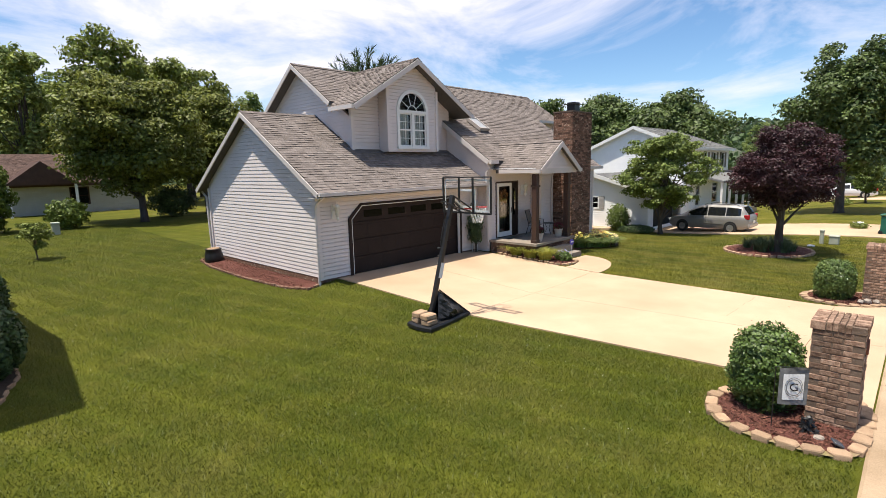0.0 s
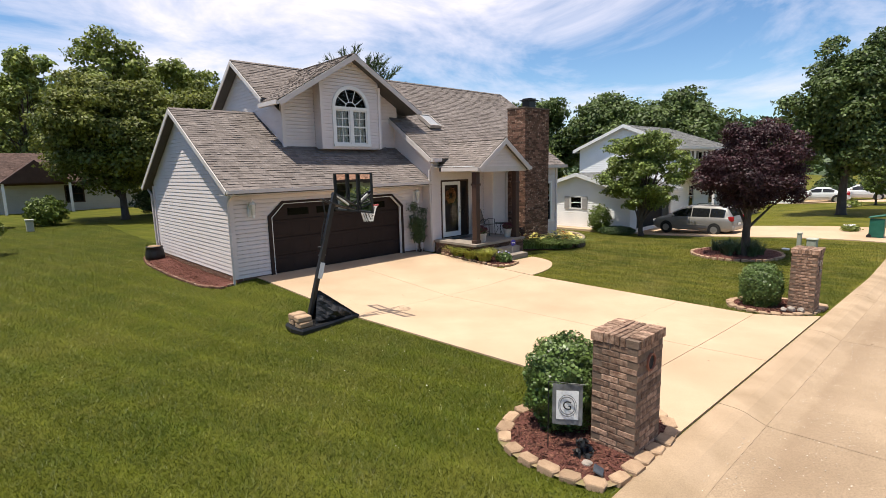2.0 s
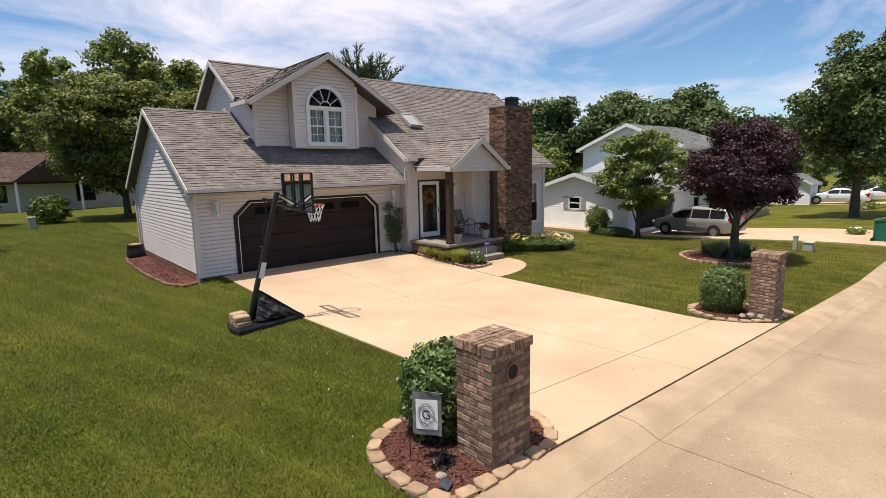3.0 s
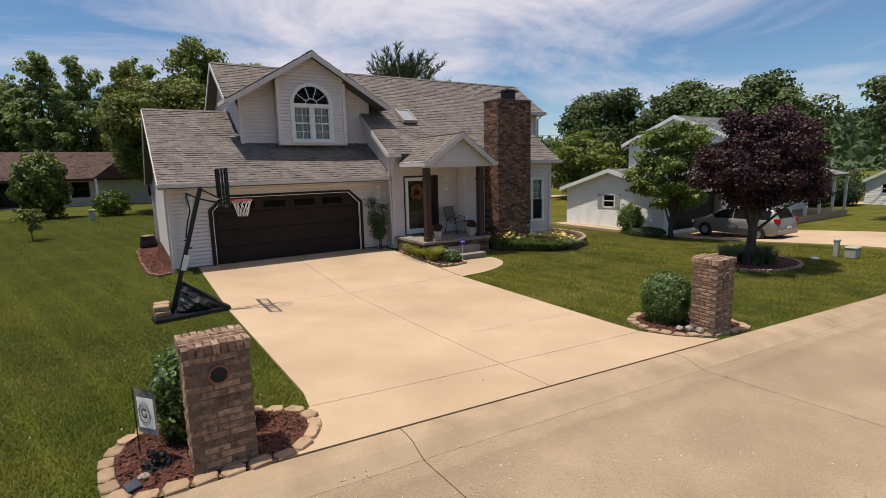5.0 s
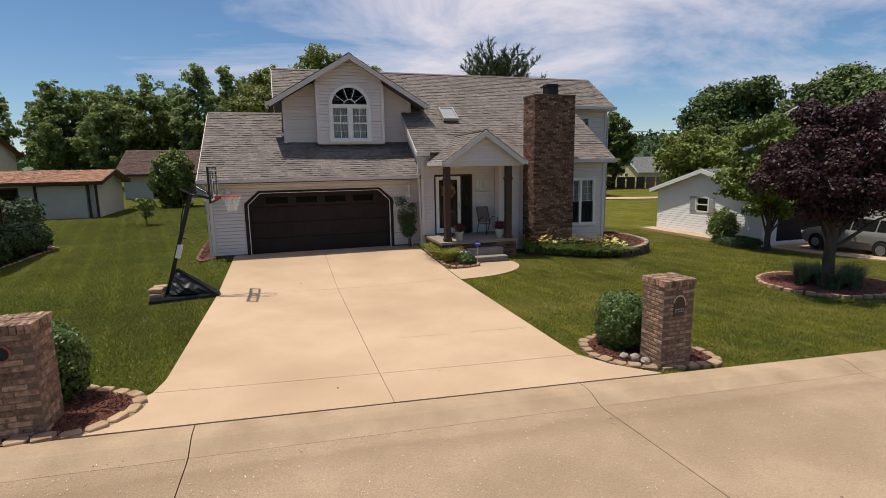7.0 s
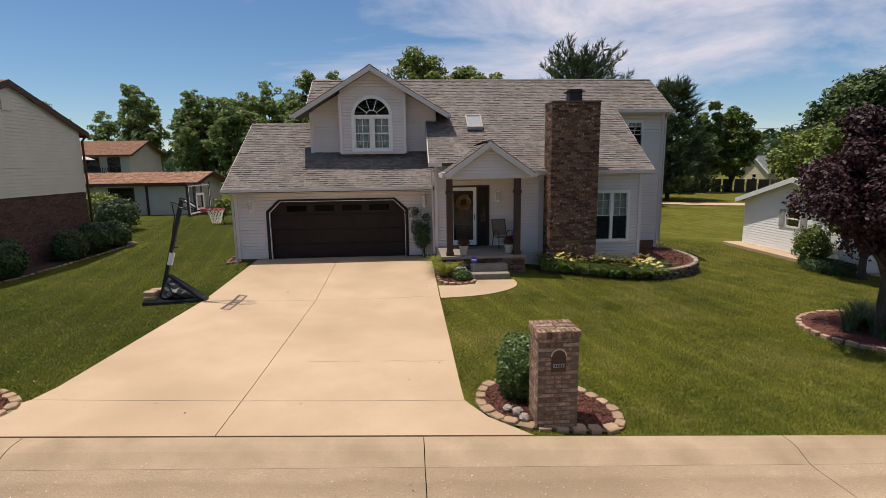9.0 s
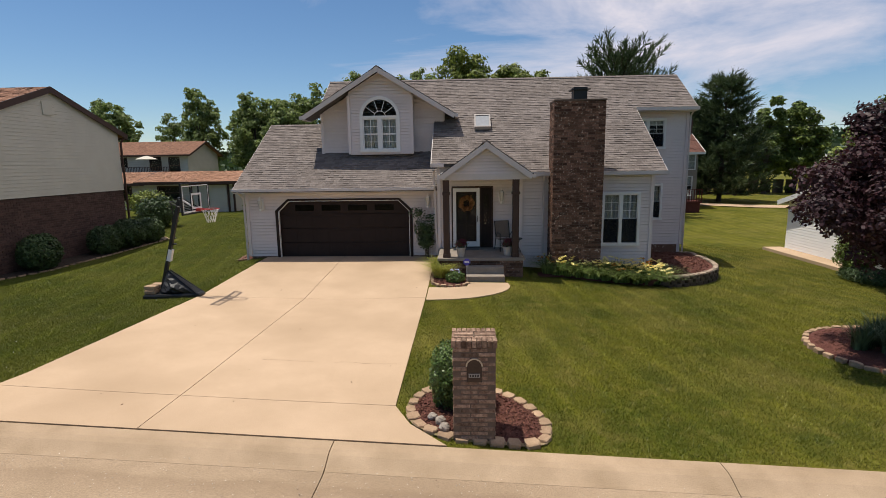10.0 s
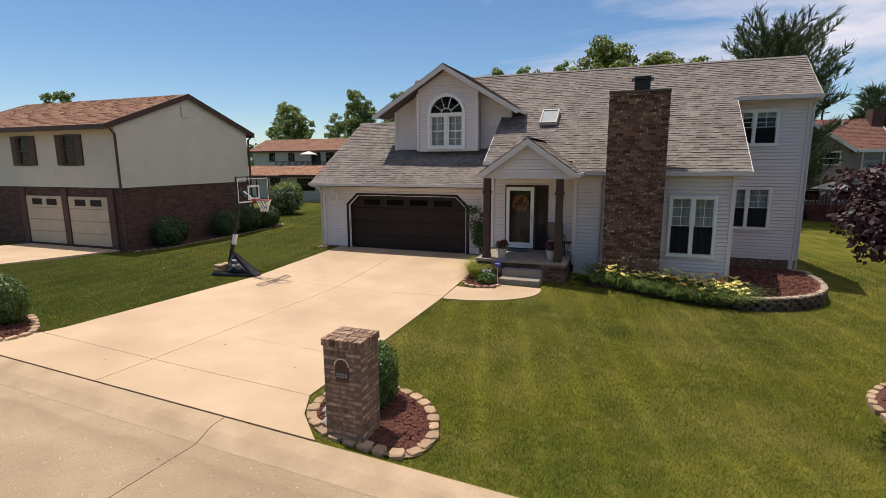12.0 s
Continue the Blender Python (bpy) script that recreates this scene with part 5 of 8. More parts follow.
def pier(name, x, y, z, top, label, hole=False, seed=1):
    """A square brick mailbox pier with a soldier-course cap; every brick is a part."""
    p = thing(name, label, "mailbox pier", (x, y, z), group="brick mailbox piers")
    w, d, h = 0.285, 0.245, top - z - 0.09
    b = Build()
    b.box(-w + 0.005, w - 0.005, -d + 0.005, d - 0.005, -0.1, h)
    part("core", b, M_PIERMORTAR, p)
    cache = {}
    rows = round(h / 0.067)
    for q in brick_courses(-w, w, -d, d, 0, h, seed, rows=rows):
        if hole and q[2] < -d + 0.02 and abs((q[0] + q[1]) / 2) < 0.12 and abs((q[4] + q[5]) / 2 - (h - 0.19)) < 0.1:
            continue
        size = tuple(round(q[i + 1] - q[i], 2) for i in (0, 2, 4))
        if size not in cache:
            bb = Build()
            bb.soft_box(-size[0] / 2, size[0] / 2, -size[1] / 2, size[1] / 2, -size[2] / 2, size[2] / 2, 0.006)
            cache[size] = bb.mesh("brick")
        ob = part("brick", cache[size], M_BRICK, p)
        ob.location = ((q[0] + q[1]) / 2, (q[2] + q[3]) / 2, (q[4] + q[5]) / 2)
    # cap: rowlock bricks, their ends outwards on every side
    g = random.Random(seed)
    ends, sides = Build(), Build()
    ends.soft_box(-0.0285, 0.0285, -0.069, 0.069, -0.05, 0.05, 0.005)
    sides.soft_box(-0.144, 0.144, -0.0255, 0.0255, -0.05, 0.05, 0.005)
    ends, sides = ends.mesh("brick"), sides.mesh("brick")
    lay = [(ends, -0.27 + i * 0.0675, j * 0.193) for i in range(9) for j in (-1, 1)] + [(sides, i * 0.152, -0.09 + j * 0.06) for i in (-1, 1) for j in range(4)]
    for me_, cx, cy in lay:
        if hole and me_ is ends and cx < -0.25 and cy < 0:
            continue
        ob = part("brick", me_, M_BRICK, p)
        ob.matrix_basis = pose(cx, cy, h + 0.045 + g.uniform(-0.004, 0.004), g.uniform(-1, 1), g.uniform(-1, 1), g.uniform(-1.5, 1.5))
    b = Build()
    b.box(-w, w, -d, d, h + 0.0, h + 0.075)
    part("cap_mortar", b, M_PIERMORTAR, p)
    return p


ring_l = loop([(-2.62, -11.5), (-2.45, -11.92), (-1.75, -12.0), (-1.05, -11.93), (-0.68, -11.5), (-0.72, -11.05), (-1.15, -10.75), (-1.8, -10.45), (-2.35, -10.6), (-2.6, -11.0)], 48)
ring_r = loop([(6.02, -10.95), (6.14, -11.45), (6.55, -11.76), (7.1, -11.86), (7.8, -11.84), (7.98, -11.4), (7.86, -10.9), (7.5, -10.45), (6.9, -10.2), (6.25, -10.4)], 48)
bl = bed("mulch_bed", ring_l, 0.05, "red mulch bed round a brick pier", chips=2600, seed=1)
edging(bl, ring_l, 0.235, 0.165, 0.065, seed=1, gap=0.004)
margin(bl, ring_l)
br = bed("mulch_bed", ring_r, 0.05, "dark red mulch bed round a brick pier", chips=2600, seed=2)
edging(br, ring_r, 0.225, 0.165, 0.065, seed=2, gap=0.004)
margin(br, ring_r)
pl = pier("mailbox_pier", -1.65, -11.68, 0.03, 1.34, "brown brick mailbox pier with a round newspaper hole", True, 3)
# round clay pipe in the pier's street face
b = Build()
n = 24
for i in range(n):
    a0, a1 = 2 * math.pi * i / n, 2 * math.pi * (i + 1) / n
    b.prism([(r * math.cos(a), -0.262, r * math.sin(a)) for a, r in ((a0, 0.075), (a0, 0.092), (a1, 0.092), (a1, 0.075))], (0, 0.16, 0))
ob = part("clay_pipe", b, mat("clay_pipe", (0.22, 0.09, 0.055), (0.28, 0.12, 0.08), rough=0.8), pl)
ob.location = (0, 0, 1.02)
# dark disc painted in for the shade down the pipe
b = Build()
b.prism([(0.08 * math.cos(k * 0.3142), -0.244, 1.02 + 0.08 * math.sin(k * 0.3142)) for k in range(20)], (0, 0.003, 0))
part("pipe_end", b, M_DARK, pl)
pr = pier("mailbox_pier", 6.955, -11.62, -0.31, 1.09, "brown brick mailbox pier with an arched metal letter door", False, 7)
b = Build()
arch = [(-0.1, -0.255, 0.83)] + [(0.1 * -math.cos(math.pi * k / 10), -0.255, 1.05 + 0.1 * math.sin(math.pi * k / 10)) for k in range(11)] + [(0.1, -0.255, 0.83)]
b.prism(arch, (0, 0.03, 0))
part("letter_door", b, mat("bronze_door", (0.05, 0.035, 0.028), (0.08, 0.055, 0.045), rough=0.4, metal=0.4), pr)
b = Build()
for k in range(10):
    a0, a1 = math.pi * k / 10, math.pi * (k + 1) / 10
    b.prism([(-r * math.cos(a), -0.262, 1.05 + r * math.sin(a)) for a, r in ((a0, 0.095), (a0, 0.112), (a1, 0.112), (a1, 0.095))], (0, 0.02, 0))
part("door_rim", b, mat("bright_rim", (0.45, 0.42, 0.38), (0.55, 0.5, 0.46), rough=0.35, metal=0.8), pr)
M_PLATE = mat("number_plate", (0.28, 0.26, 0.24), (0.34, 0.32, 0.3), rough=0.5)
b = Build()
b.box(-0.075, 0.075, -0.268, -0.255, 0.9, 0.95)
part("plate", b, M_PLATE, pr)
for k in range(4):
    b = Build()
    b.box(-0.06 + k * 0.033, -0.04 + k * 0.033, -0.272, -0.267, 0.91, 0.94)
    part("bar", b, M_BLACK, pr)

shrub("boxwood_bush", "rounded green bush growing behind a brick pier", -1.72, -10.98, 0.48, 0.40, 1.05, M_SHRUB, 3, n=21000, size=0.046, box=2.4, loose=0.07, group="pier bushes")
shrub("boxwood_bush", "clipped square-shouldered green bush beside a brick pier", 6.74, -10.82, 0.44, 0.42, 1.0, M_SHRUB, 8, n=20000, size=0.044, box=3.0, loose=0.05, group="pier bushes")

# garden flag
flag = thing("garden_flag", "grey and white garden flag with a black letter G", "flag", (-2.25, -11.35, 0.04), -60)
M_FLAG = mat("flag_grey", (0.10, 0.10, 0.10), (0.15, 0.15, 0.145), scale=20, rough=0.9, third=(0.2, 0.2, 0.2), tscale=8)
M_FLAGW = mat("flag_white", (0.68, 0.67, 0.65), (0.76, 0.75, 0.73), scale=8, rough=0.9)
b = Build()
b.tube([(-0.19, 0, 0.0), (-0.19, 0, 0.8), (0.17, 0, 0.8)], 0.006, 6)
part("stand", b, M_BLACK, flag)


def cloth(x0, x1, z0, z1, o):
    b = Build()
    n = 10
    for i in range(n):
        xa, xb = x0 + (x1 - x0) * i / n, x0 + (x1 - x0) * (i + 1) / n
        ya, yb = o + 0.012 * math.sin(xa * 18), o + 0.012 * math.sin(xb * 18)
        b.prism([(xa, ya, z0), (xb, yb, z0), (xb, yb, z1), (xa, ya, z1)], (0, 0.002, 0))
    return b.weld()


part("cloth", cloth(-0.15, 0.15, 0.35, 0.79, 0.0), M_FLAG, flag)
for o in (-0.004, 0.004):
    part("centre", cloth(-0.11, 0.11, 0.41, 0.72, o), M_FLAGW, flag)
b = Build()
for r0, r1, hh in ((0.072, 0.078, 1.25), (0.088, 0.092, 1.3)):
    for i in range(24):
        a0, a1 = 2 * math.pi * i / 24, 2 * math.pi * (i + 1) / 24
        b.prism([(r * math.cos(a), -0.019, 0.565 + r * hh * math.sin(a)) for a, r in ((a0, r0), (a0, r1), (a1, r1), (a1, r0))], (0, 0.003, 0))
part("scroll", b, M_FLAG, flag)
fc = bpy.data.curves.new("letter", "FONT")
fc.body, fc.size, fc.align_x, fc.align_y, fc.extrude = "G", 0.13, "CENTER", "CENTER", 0.001
ob = new("letter", fc)
dg = bpy.context.evaluated_depsgraph_get()
lm = bpy.data.meshes.new_from_object(ob.evaluated_get(dg))
bpy.data.objects.remove(ob)
lm.materials.clear()
part("letter", lm, M_BLACK, flag, at=pose(0, -0.021, 0.565, 90, 0, 0))
# solar light, dark ornament and rocks in the beds
sl = thing("solar_light", "small black solar garden light", "garden light", (-2.42, -11.8, 0.08), 25)
b = Build()
b.tube([(0, 0, -0.05), (0, 0, 0.06)], 0.01, 6)
part("stake", b, M_BLACK, sl)
b = Build()
b.soft_box(-0.06, 0.06, -0.05, 0.05, 0.0, 0.025, 0.006, pose(0, 0, 0.07, 25, 0, 0))
part("panel", b, mat("solar_panel", (0.03, 0.035, 0.05), (0.1, 0.11, 0.12), rough=0.2), sl)


def rock(name, x, y, z, r, seed, material, label):
    b = Build()
    g = random.Random(seed)
    m_, k_ = 9, 6
    for i in range(k_ + 1):
        t = math.pi * i / k_
        for j in range(m_):
            a = 2 * math.pi * j / m_
            v = Vector((math.sin(t) * math.cos(a), math.sin(t) * math.sin(a), math.cos(t)))
            f = r * (1 + 0.35 * noise.noise(v * 1.7 + Vector((seed, 0, 0))))
            b.v.append((x + v.x * f, y + v.y * f * 0.9, z + v.z * f * 0.7))
    for i in range(k_):
        for j in range(m_):
            b.f.append((i * m_ + j, i * m_ + (j + 1) % m_, (i + 1) * m_ + (j + 1) % m_, (i + 1) * m_ + j))
    tagged(part(name, b, material), label, "rock")


M_PALEROCK = mat("pale_rock", (0.24, 0.20, 0.165), (0.36, 0.31, 0.265), scale=9, rough=0.9, bump=0.6, bscale=40)
rock("garden_rock", -2.33, -11.64, 0.11, 0.06, 1, M_PALEROCK, "small pale rock on red mulch")
for k, (x, y, r) in enumerate(((6.48, -11.5, 0.09), (6.36, -11.38, 0.07), (6.55, -11.66, 0.08))):
    rock("garden_rock", x, y, gz(x, y) + 0.1, r, k + 3, M_PALEROCK, "pale quartz rock beside the brick pier")
orn = thing("garden_ornament", "low black cast-iron leafy garden ornament on mulch", "ornament", (-2.22, -11.52, 0.07))
b = Build()
b.tube([(0, 0, -0.02), (0.01, 0, 0.1), (0.0, 0.01, 0.2)], [0.03, 0.022, 0.012], 7)
b.lathe([(0.09, -0.01), (0.085, 0.02), (0.03, 0.035)], 12)
part("stem", b, M_BLACK, orn, smooth=True)
part("leaves", quads_mesh("leaves", leaves(19, [(0.06, 0.02, 0.06), (-0.06, 0.03, 0.07), (0.0, -0.06, 0.05), (0.02, 0.02, 0.16), (-0.02, -0.01, 0.2), (0.09, -0.05, 0.03)], [0.07, 0.06, 0.06, 0.06, 0.045, 0.05], 190, 0.055, 0.8)), M_BLACK, orn)

# bed between drive and porch
porch_bed = loop([(5.84, -1.2), (5.84, -2.4), (5.86, -3.45), (6.3, -3.72), (6.85, -3.62), (6.93, -3.1), (6.9, -2.6), (6.4, -2.55), (6.02, -2.5), (6.0, -1.2)], 44)
pb = bed("mulch_bed", porch_bed, 0.07, "brown mulch bed beside the porch steps", chips=1200, seed=3)
edging(pb, [(5.84, -1.0), (5.83, -2.2), (5.85, -3.4), (6.05, -3.68), (6.45, -3.78), (6.8, -3.68), (6.95, -3.35)], 0.19, 0.1, 0.085, seed=4, closed=False)
walk_slab = Build()
wp = [(5.79, -3.82), (6.3, -3.86), (6.9, -3.72), (6.98, -3.3), (8.13, -3.3), (8.17, -3.6)] + [(5.9 + 2.26 * math.cos(a), -3.6 - 1.4 * math.sin(a)) for a in np.linspace(0.12, 1.5, 16)] + [(5.79, -5.0)]
walk_slab.prism([(x, yy, gz(x, yy) + 0.028) for x, yy in wp][::-1], (0, 0, -0.1))
tagged(part("garden_path", walk_slab, M_CONC), "curved tan concrete path to the porch steps", "path", kind="structure")
M_ORNGRASS = leaf_mat("ornamental_grass", (0.20, 0.21, 0.03), (0.34, 0.33, 0.06), island=0.3)
for k, (x, yy, s) in enumerate(((6.08, -2.85, 1.15), (6.0, -2.3, 1.1), (6.02, -1.7, 1.0))):
    t = thing("ornamental_grass", "arching yellow-green ornamental grass clump", "grass clump", (x, yy, gz(x, yy) + 0.05), k * 50, group="yellow grasses")
    part("foliage", blades(20 + k, 700, 0.2, 0.66 * s, 0.016, 0.62, 0.52), M_ORNGRASS, t)
shrub("flowering_plant", "low leafy plant with pale blue flowers", 6.55, -3.3, 0.3, 0.28, 0.36, M_SHRUB, 31, n=900, size=0.08)
g = random.Random(3)
t = thing("bluebell_flowers", "pale blue flower heads above green leaves", "flowers", (6.55, -3.3, gz(6.55, -3.3) + 0.34))
part("petals", flower_heads(4, [(g.uniform(-0.15, 0.15), g.uniform(-0.15, 0.15), g.uniform(0, 0.08)) for _ in range(14)], 0.035), mat("blue_petal", (0.35, 0.36, 0.6), (0.5, 0.5, 0.75), rough=0.7), t)
sg = thing("yard_sign", "small blue eight-sided yard sign on a stake", "sign", (6.9, -3.42, gz(6.9, -3.42)), -10)
b = Build()
b.tube([(0, 0.01, 0.0), (0, 0.01, 0.6)], 0.008, 6)
part("stake", b, M_FASCIA, sg)
b = Build()
b.prism([(0.11 * math.cos(math.pi * (k + 0.5) / 4), -0.008, 0.68 + 0.11 * math.sin(math.pi * (k + 0.5) / 4)) for k in range(8)], (0, 0.012, 0))
part("board", b, mat("sign_blue", (0.06, 0.05, 0.3), (0.08, 0.07, 0.36), rough=0.5), sg)
b = Build()
b.box(-0.07, 0.07, -0.013, -0.008, 0.665, 0.70)
part("bar", b, M_TRIM, sg)

# rose on a trellis beside the garage
tr = thing("trellis", "narrow white trellis against the siding", "trellis", (5.62, -0.06, gz(5.62, -0.06)))
for x in (-0.14, 0, 0.14):
    b = Build()
    b.box(x - 0.01, x + 0.01, -0.01, 0.01, 0, 1.75)
    part("upright", b, M_TRIM, tr)
for z in (0.3, 0.7, 1.1, 1.5):
    b = Build()
    b.box(-0.17, 0.17, -0.022, -0.01, z - 0.01, z + 0.01)
    part("rung", b, M_TRIM, tr)
rose = thing("climbing_rose", "loose climbing rose with dark green leaves", "climbing plant", (5.5, -0.22, gz(5.5, -0.22)))
b = Build()
g = random.Random(8)
tips = []
for k in range(9):
    a = g.uniform(-1, 1)
    p = [(g.uniform(-0.06, 0.06), 0, 0), (a * 0.2, g.uniform(-0.1, 0.05), 0.6), (a * 0.45, g.uniform(-0.15, 0.05), g.uniform(0.9, 1.75))]
    b.tube(p, [0.012, 0.008, 0.004], 5)
    tips += [p[1], p[2], tuple((Vector(p[1]) + Vector(p[2])) / 2)]
part("canes", b, M_BARK, rose)
tagged(part("foliage", quads_mesh("leaves", leaves(9, tips, [0.21] * len(tips), 3300, 0.065, 1.0)), M_LEAF_D, rose), kind="stuff")
tagged(part("blossom", flower_heads(6, [tips[k] for k in (1, 7, 13, 20)], 0.04), mat("rose_petal", (0.4, 0.12, 0.1), (0.5, 0.2, 0.16), rough=0.7), rose), kind="stuff")


def flower_pot(x, y, z, label, r=0.15, h=0.3, seed=1, pot=None, bloom=None):
    t = thing("flower_pot", label, "flower pot", (x, y, z), group="porch pots")
    b = Build()
    b.lathe([(r * 0.62, 0), (r * 0.7, 0.02), (r * 0.95, h * 0.85), (r * 1.08, h * 0.87), (r * 1.08, h), (r * 0.95, h), (r * 0.9, h * 0.9)], 18)
    part("pot", b, pot, t, smooth=False)
    b = Build()
    b.lathe([(r * 0.9, h * 0.88), (r * 0.4, h * 0.92)], 12)
    part("soil", b, M_MULCH, t)
    c = [(0, 0, h + 0.1), (0.08, 0.03, h + 0.08), (-0.08, 0.02, h + 0.08), (0.0, -0.08, h + 0.07), (0.03, 0.08, h + 0.12)]
    tagged(part("foliage", quads_mesh("leaves", leaves(seed, c, [0.13] * 5, 500, 0.05, 0.8)), M_LEAF_D, t), kind="stuff")
    tagged(part("blossom", quads_mesh("blooms", leaves(seed + 50, [(p[0], p[1], p[2] + 0.03) for p in c], [0.14] * 5, 700, 0.045, 0.8)), bloom, t), kind="stuff")


M_POT = mat("pale_pot", (0.42, 0.36, 0.30), (0.5, 0.44, 0.38), scale=6, rough=0.8)
M_BLOOM = leaf_mat("crimson_bloom", (0.09, 0.008, 0.018), (0.17, 0.02, 0.04), island=0.4)
flower_pot(6.72, -2.2, 0.42, "pale urn with dark crimson flowers beside a post", seed=11, pot=M_POT, bloom=M_BLOOM)
flower_pot(8.22, -2.1, 0.42, "pale urn full of crimson flowers near the steps", seed=12, pot=M_POT, bloom=M_BLOOM, r=0.16)

# bed along the garage side, with a black planter
side_bed = loop([(-1.14, 0.15), (-1.14, 2.0), (-1.14, 4.5), (-1.14, 6.8), (-1.7, 7.0), (-1.95, 5.5), (-1.9, 3.0), (-1.75, 1.0), (-1.55, 0.15)], 40)
sb = bed("mulch_bed", side_bed, 0.05, "strip of red mulch along the garage wall", chips=2200, seed=5)
edging(sb, [(-1.2, 0.0), (-1.55, 0.02), (-1.78, 0.8), (-1.93, 3.0), (-1.98, 5.5), (-1.75, 7.0), (-1.4, 7.3)], 0.2, 0.1, 0.06, seed=6, closed=False, material=M_BRICK_C)
pot = thing("black_planter", "round black plastic planter beside the garage wall", "planter", (-1.55, 6.3, gz(-1.55, 6.3) + 0.04))
b = Build()
b.lathe([(0.3, 0.0), (0.32, 0.1), (0.3, 0.28), (0.26, 0.42), (0.28, 0.44), (0.28, 0.47), (0.24, 0.47), (0.22, 0.4)], 20)
part("tub", b, M_BLACK, pot, smooth=True)
b = Build()
b.lathe([(0.235, 0.44), (0.2, 0.49), (0.05, 0.51)], 14)
part("lid", b, M_STONE, pot)

# front flower bed with a curved block wall
wall_line = [(9.25, -1.8), (10.2, -2.1), (11.5, -2.15), (13.0, -2.05), (14.0, -1.8), (14.9, -1.3), (15.6, -0.5), (15.95, 0.6), (15.95, 1.7), (15.6, 2.6)]
wl_pts = loop(wall_line + [(12, 3.5)], 110)
keep = [p for p in wl_pts if p[1] < 2.65 and not (p[0] < 14 and p[1] > -1.6)]
rw = thing("retaining_wall", "curved low wall of split concrete blocks", "retaining wall", kind="structure")
M_BLOCK = mat("wall_block", (0.062, 0.044, 0.032), (0.12, 0.086, 0.063), scale=7, rough=0.95, bump=0.8, bscale=50, objrand=0.25, fine=0.3)
M_CAPS = mat("wall_cap", (0.26, 0.195, 0.14), (0.36, 0.28, 0.21), scale=7, rough=0.95, bump=0.6, bscale=60, objrand=0.2)
keep = keep if keep[0][0] < keep[-1][0] else keep[::-1]
wall_part = [p for p in keep if p[0] > 13.0]
edging(rw, wall_part, 0.28, 0.2, 0.12, seed=21, closed=False, rows=4, lift=0.0, zfun=lambda x, y: min(gz(x, y), -0.82), material=M_BLOCK)
edging(rw, wall_part, 0.19, 0.18, 0.055, seed=22, closed=False, lift=0.0, zfun=lambda x, y: -0.36, material=M_CAPS)
b = Build()
pts = [(p[0], p[1]) for p in keep]
inner_pts = [(13.12, 2.74), (13.12, -0.98), (8.8, -0.98)]
poly = pts + [(15.6, 2.74)] + inner_pts
b.face(*[(x, y, -0.36 if x > 12.9 or y > -1.4 else gz(x, y) + 0.03) for x, y in poly])
wb = thing("mulch_bed", "raised bed of dark red-brown mulch", "flower bed", kind="structure")
part("mulch", b, M_MULCH, wb)
g = np.random.default_rng(77)
n = 9000
c = np.stack((g.uniform(12.9, 15.85, n), g.uniform(-1.95, 2.7, n), np.full(n, -0.345)), -1)
c = c[((c[:, 0] - 12.6) / 3.25) ** 2 + np.minimum((c[:, 1] - 1.2) / 3.15, 0) ** 2 < 1]
n = len(c)
d1, d2 = g.normal(size=(n, 3)) * 0.022, g.normal(size=(n, 3)) * 0.009
d1[:, 2] *= 0.3
tagged(part("mulch_chips", quads_mesh("chips", np.stack((c - d1, c + d2, c + d1, c - d2), 1).reshape(-1, 3)), M_CHIP, wb), kind="stuff")
M_DAYLEAF = leaf_mat("daylily_leaf", (0.085, 0.135, 0.03), (0.25, 0.31, 0.085), island=0.7)
M_YELLOW = leaf_mat("daylily_bloom", (0.82, 0.66, 0.16), (0.86, 0.78, 0.42), island=0.15, through_light=0.3)
M_ORANGE = leaf_mat("daylily_orange", (0.55, 0.2, 0.03), (0.62, 0.3, 0.05), island=0.2, through_light=0.3)
g = random.Random(12)
proto = [blades(60 + k, 210, 0.17, 0.88, 0.026, 0.66, 0.60) for k in range(3)]
for k in range(26):
    x = 9.55 + k * 0.155 + g.uniform(-0.05, 0.05)
    yy = -1.85 + (k % 2) * 0.4 - 0.12 * math.sin((x - 9.3) * 0.75) + g.uniform(-0.08, 0.08)
    t = thing("daylily", "arching green daylily clump with yellow flowers" if k % 7 else "arching daylily clump with orange flowers", "daylily", (x, yy, gz(x, yy) + (0.05 if k % 2 == 0 else 0.15)), g.uniform(0, 360), group="daylilies along the wall")
    part("foliage", proto[k % 3], M_DAYLEAF, t)
    heads = [(g.uniform(-0.26, 0.26), g.uniform(-0.28, 0.24), g.uniform(0.36, 0.60)) for _ in range(12)]
    b = Build()
    for h in heads:
        b.tube([(h[0] * 0.3, h[1] * 0.3, 0), h], 0.005, 4, False)
    tagged(part("stalk", b, M_DAYLEAF, t), kind="stuff")
    tagged(part("blossom", flower_heads(100 + k, heads, 0.075), M_YELLOW if k % 7 else M_ORANGE, t), kind="stuff")

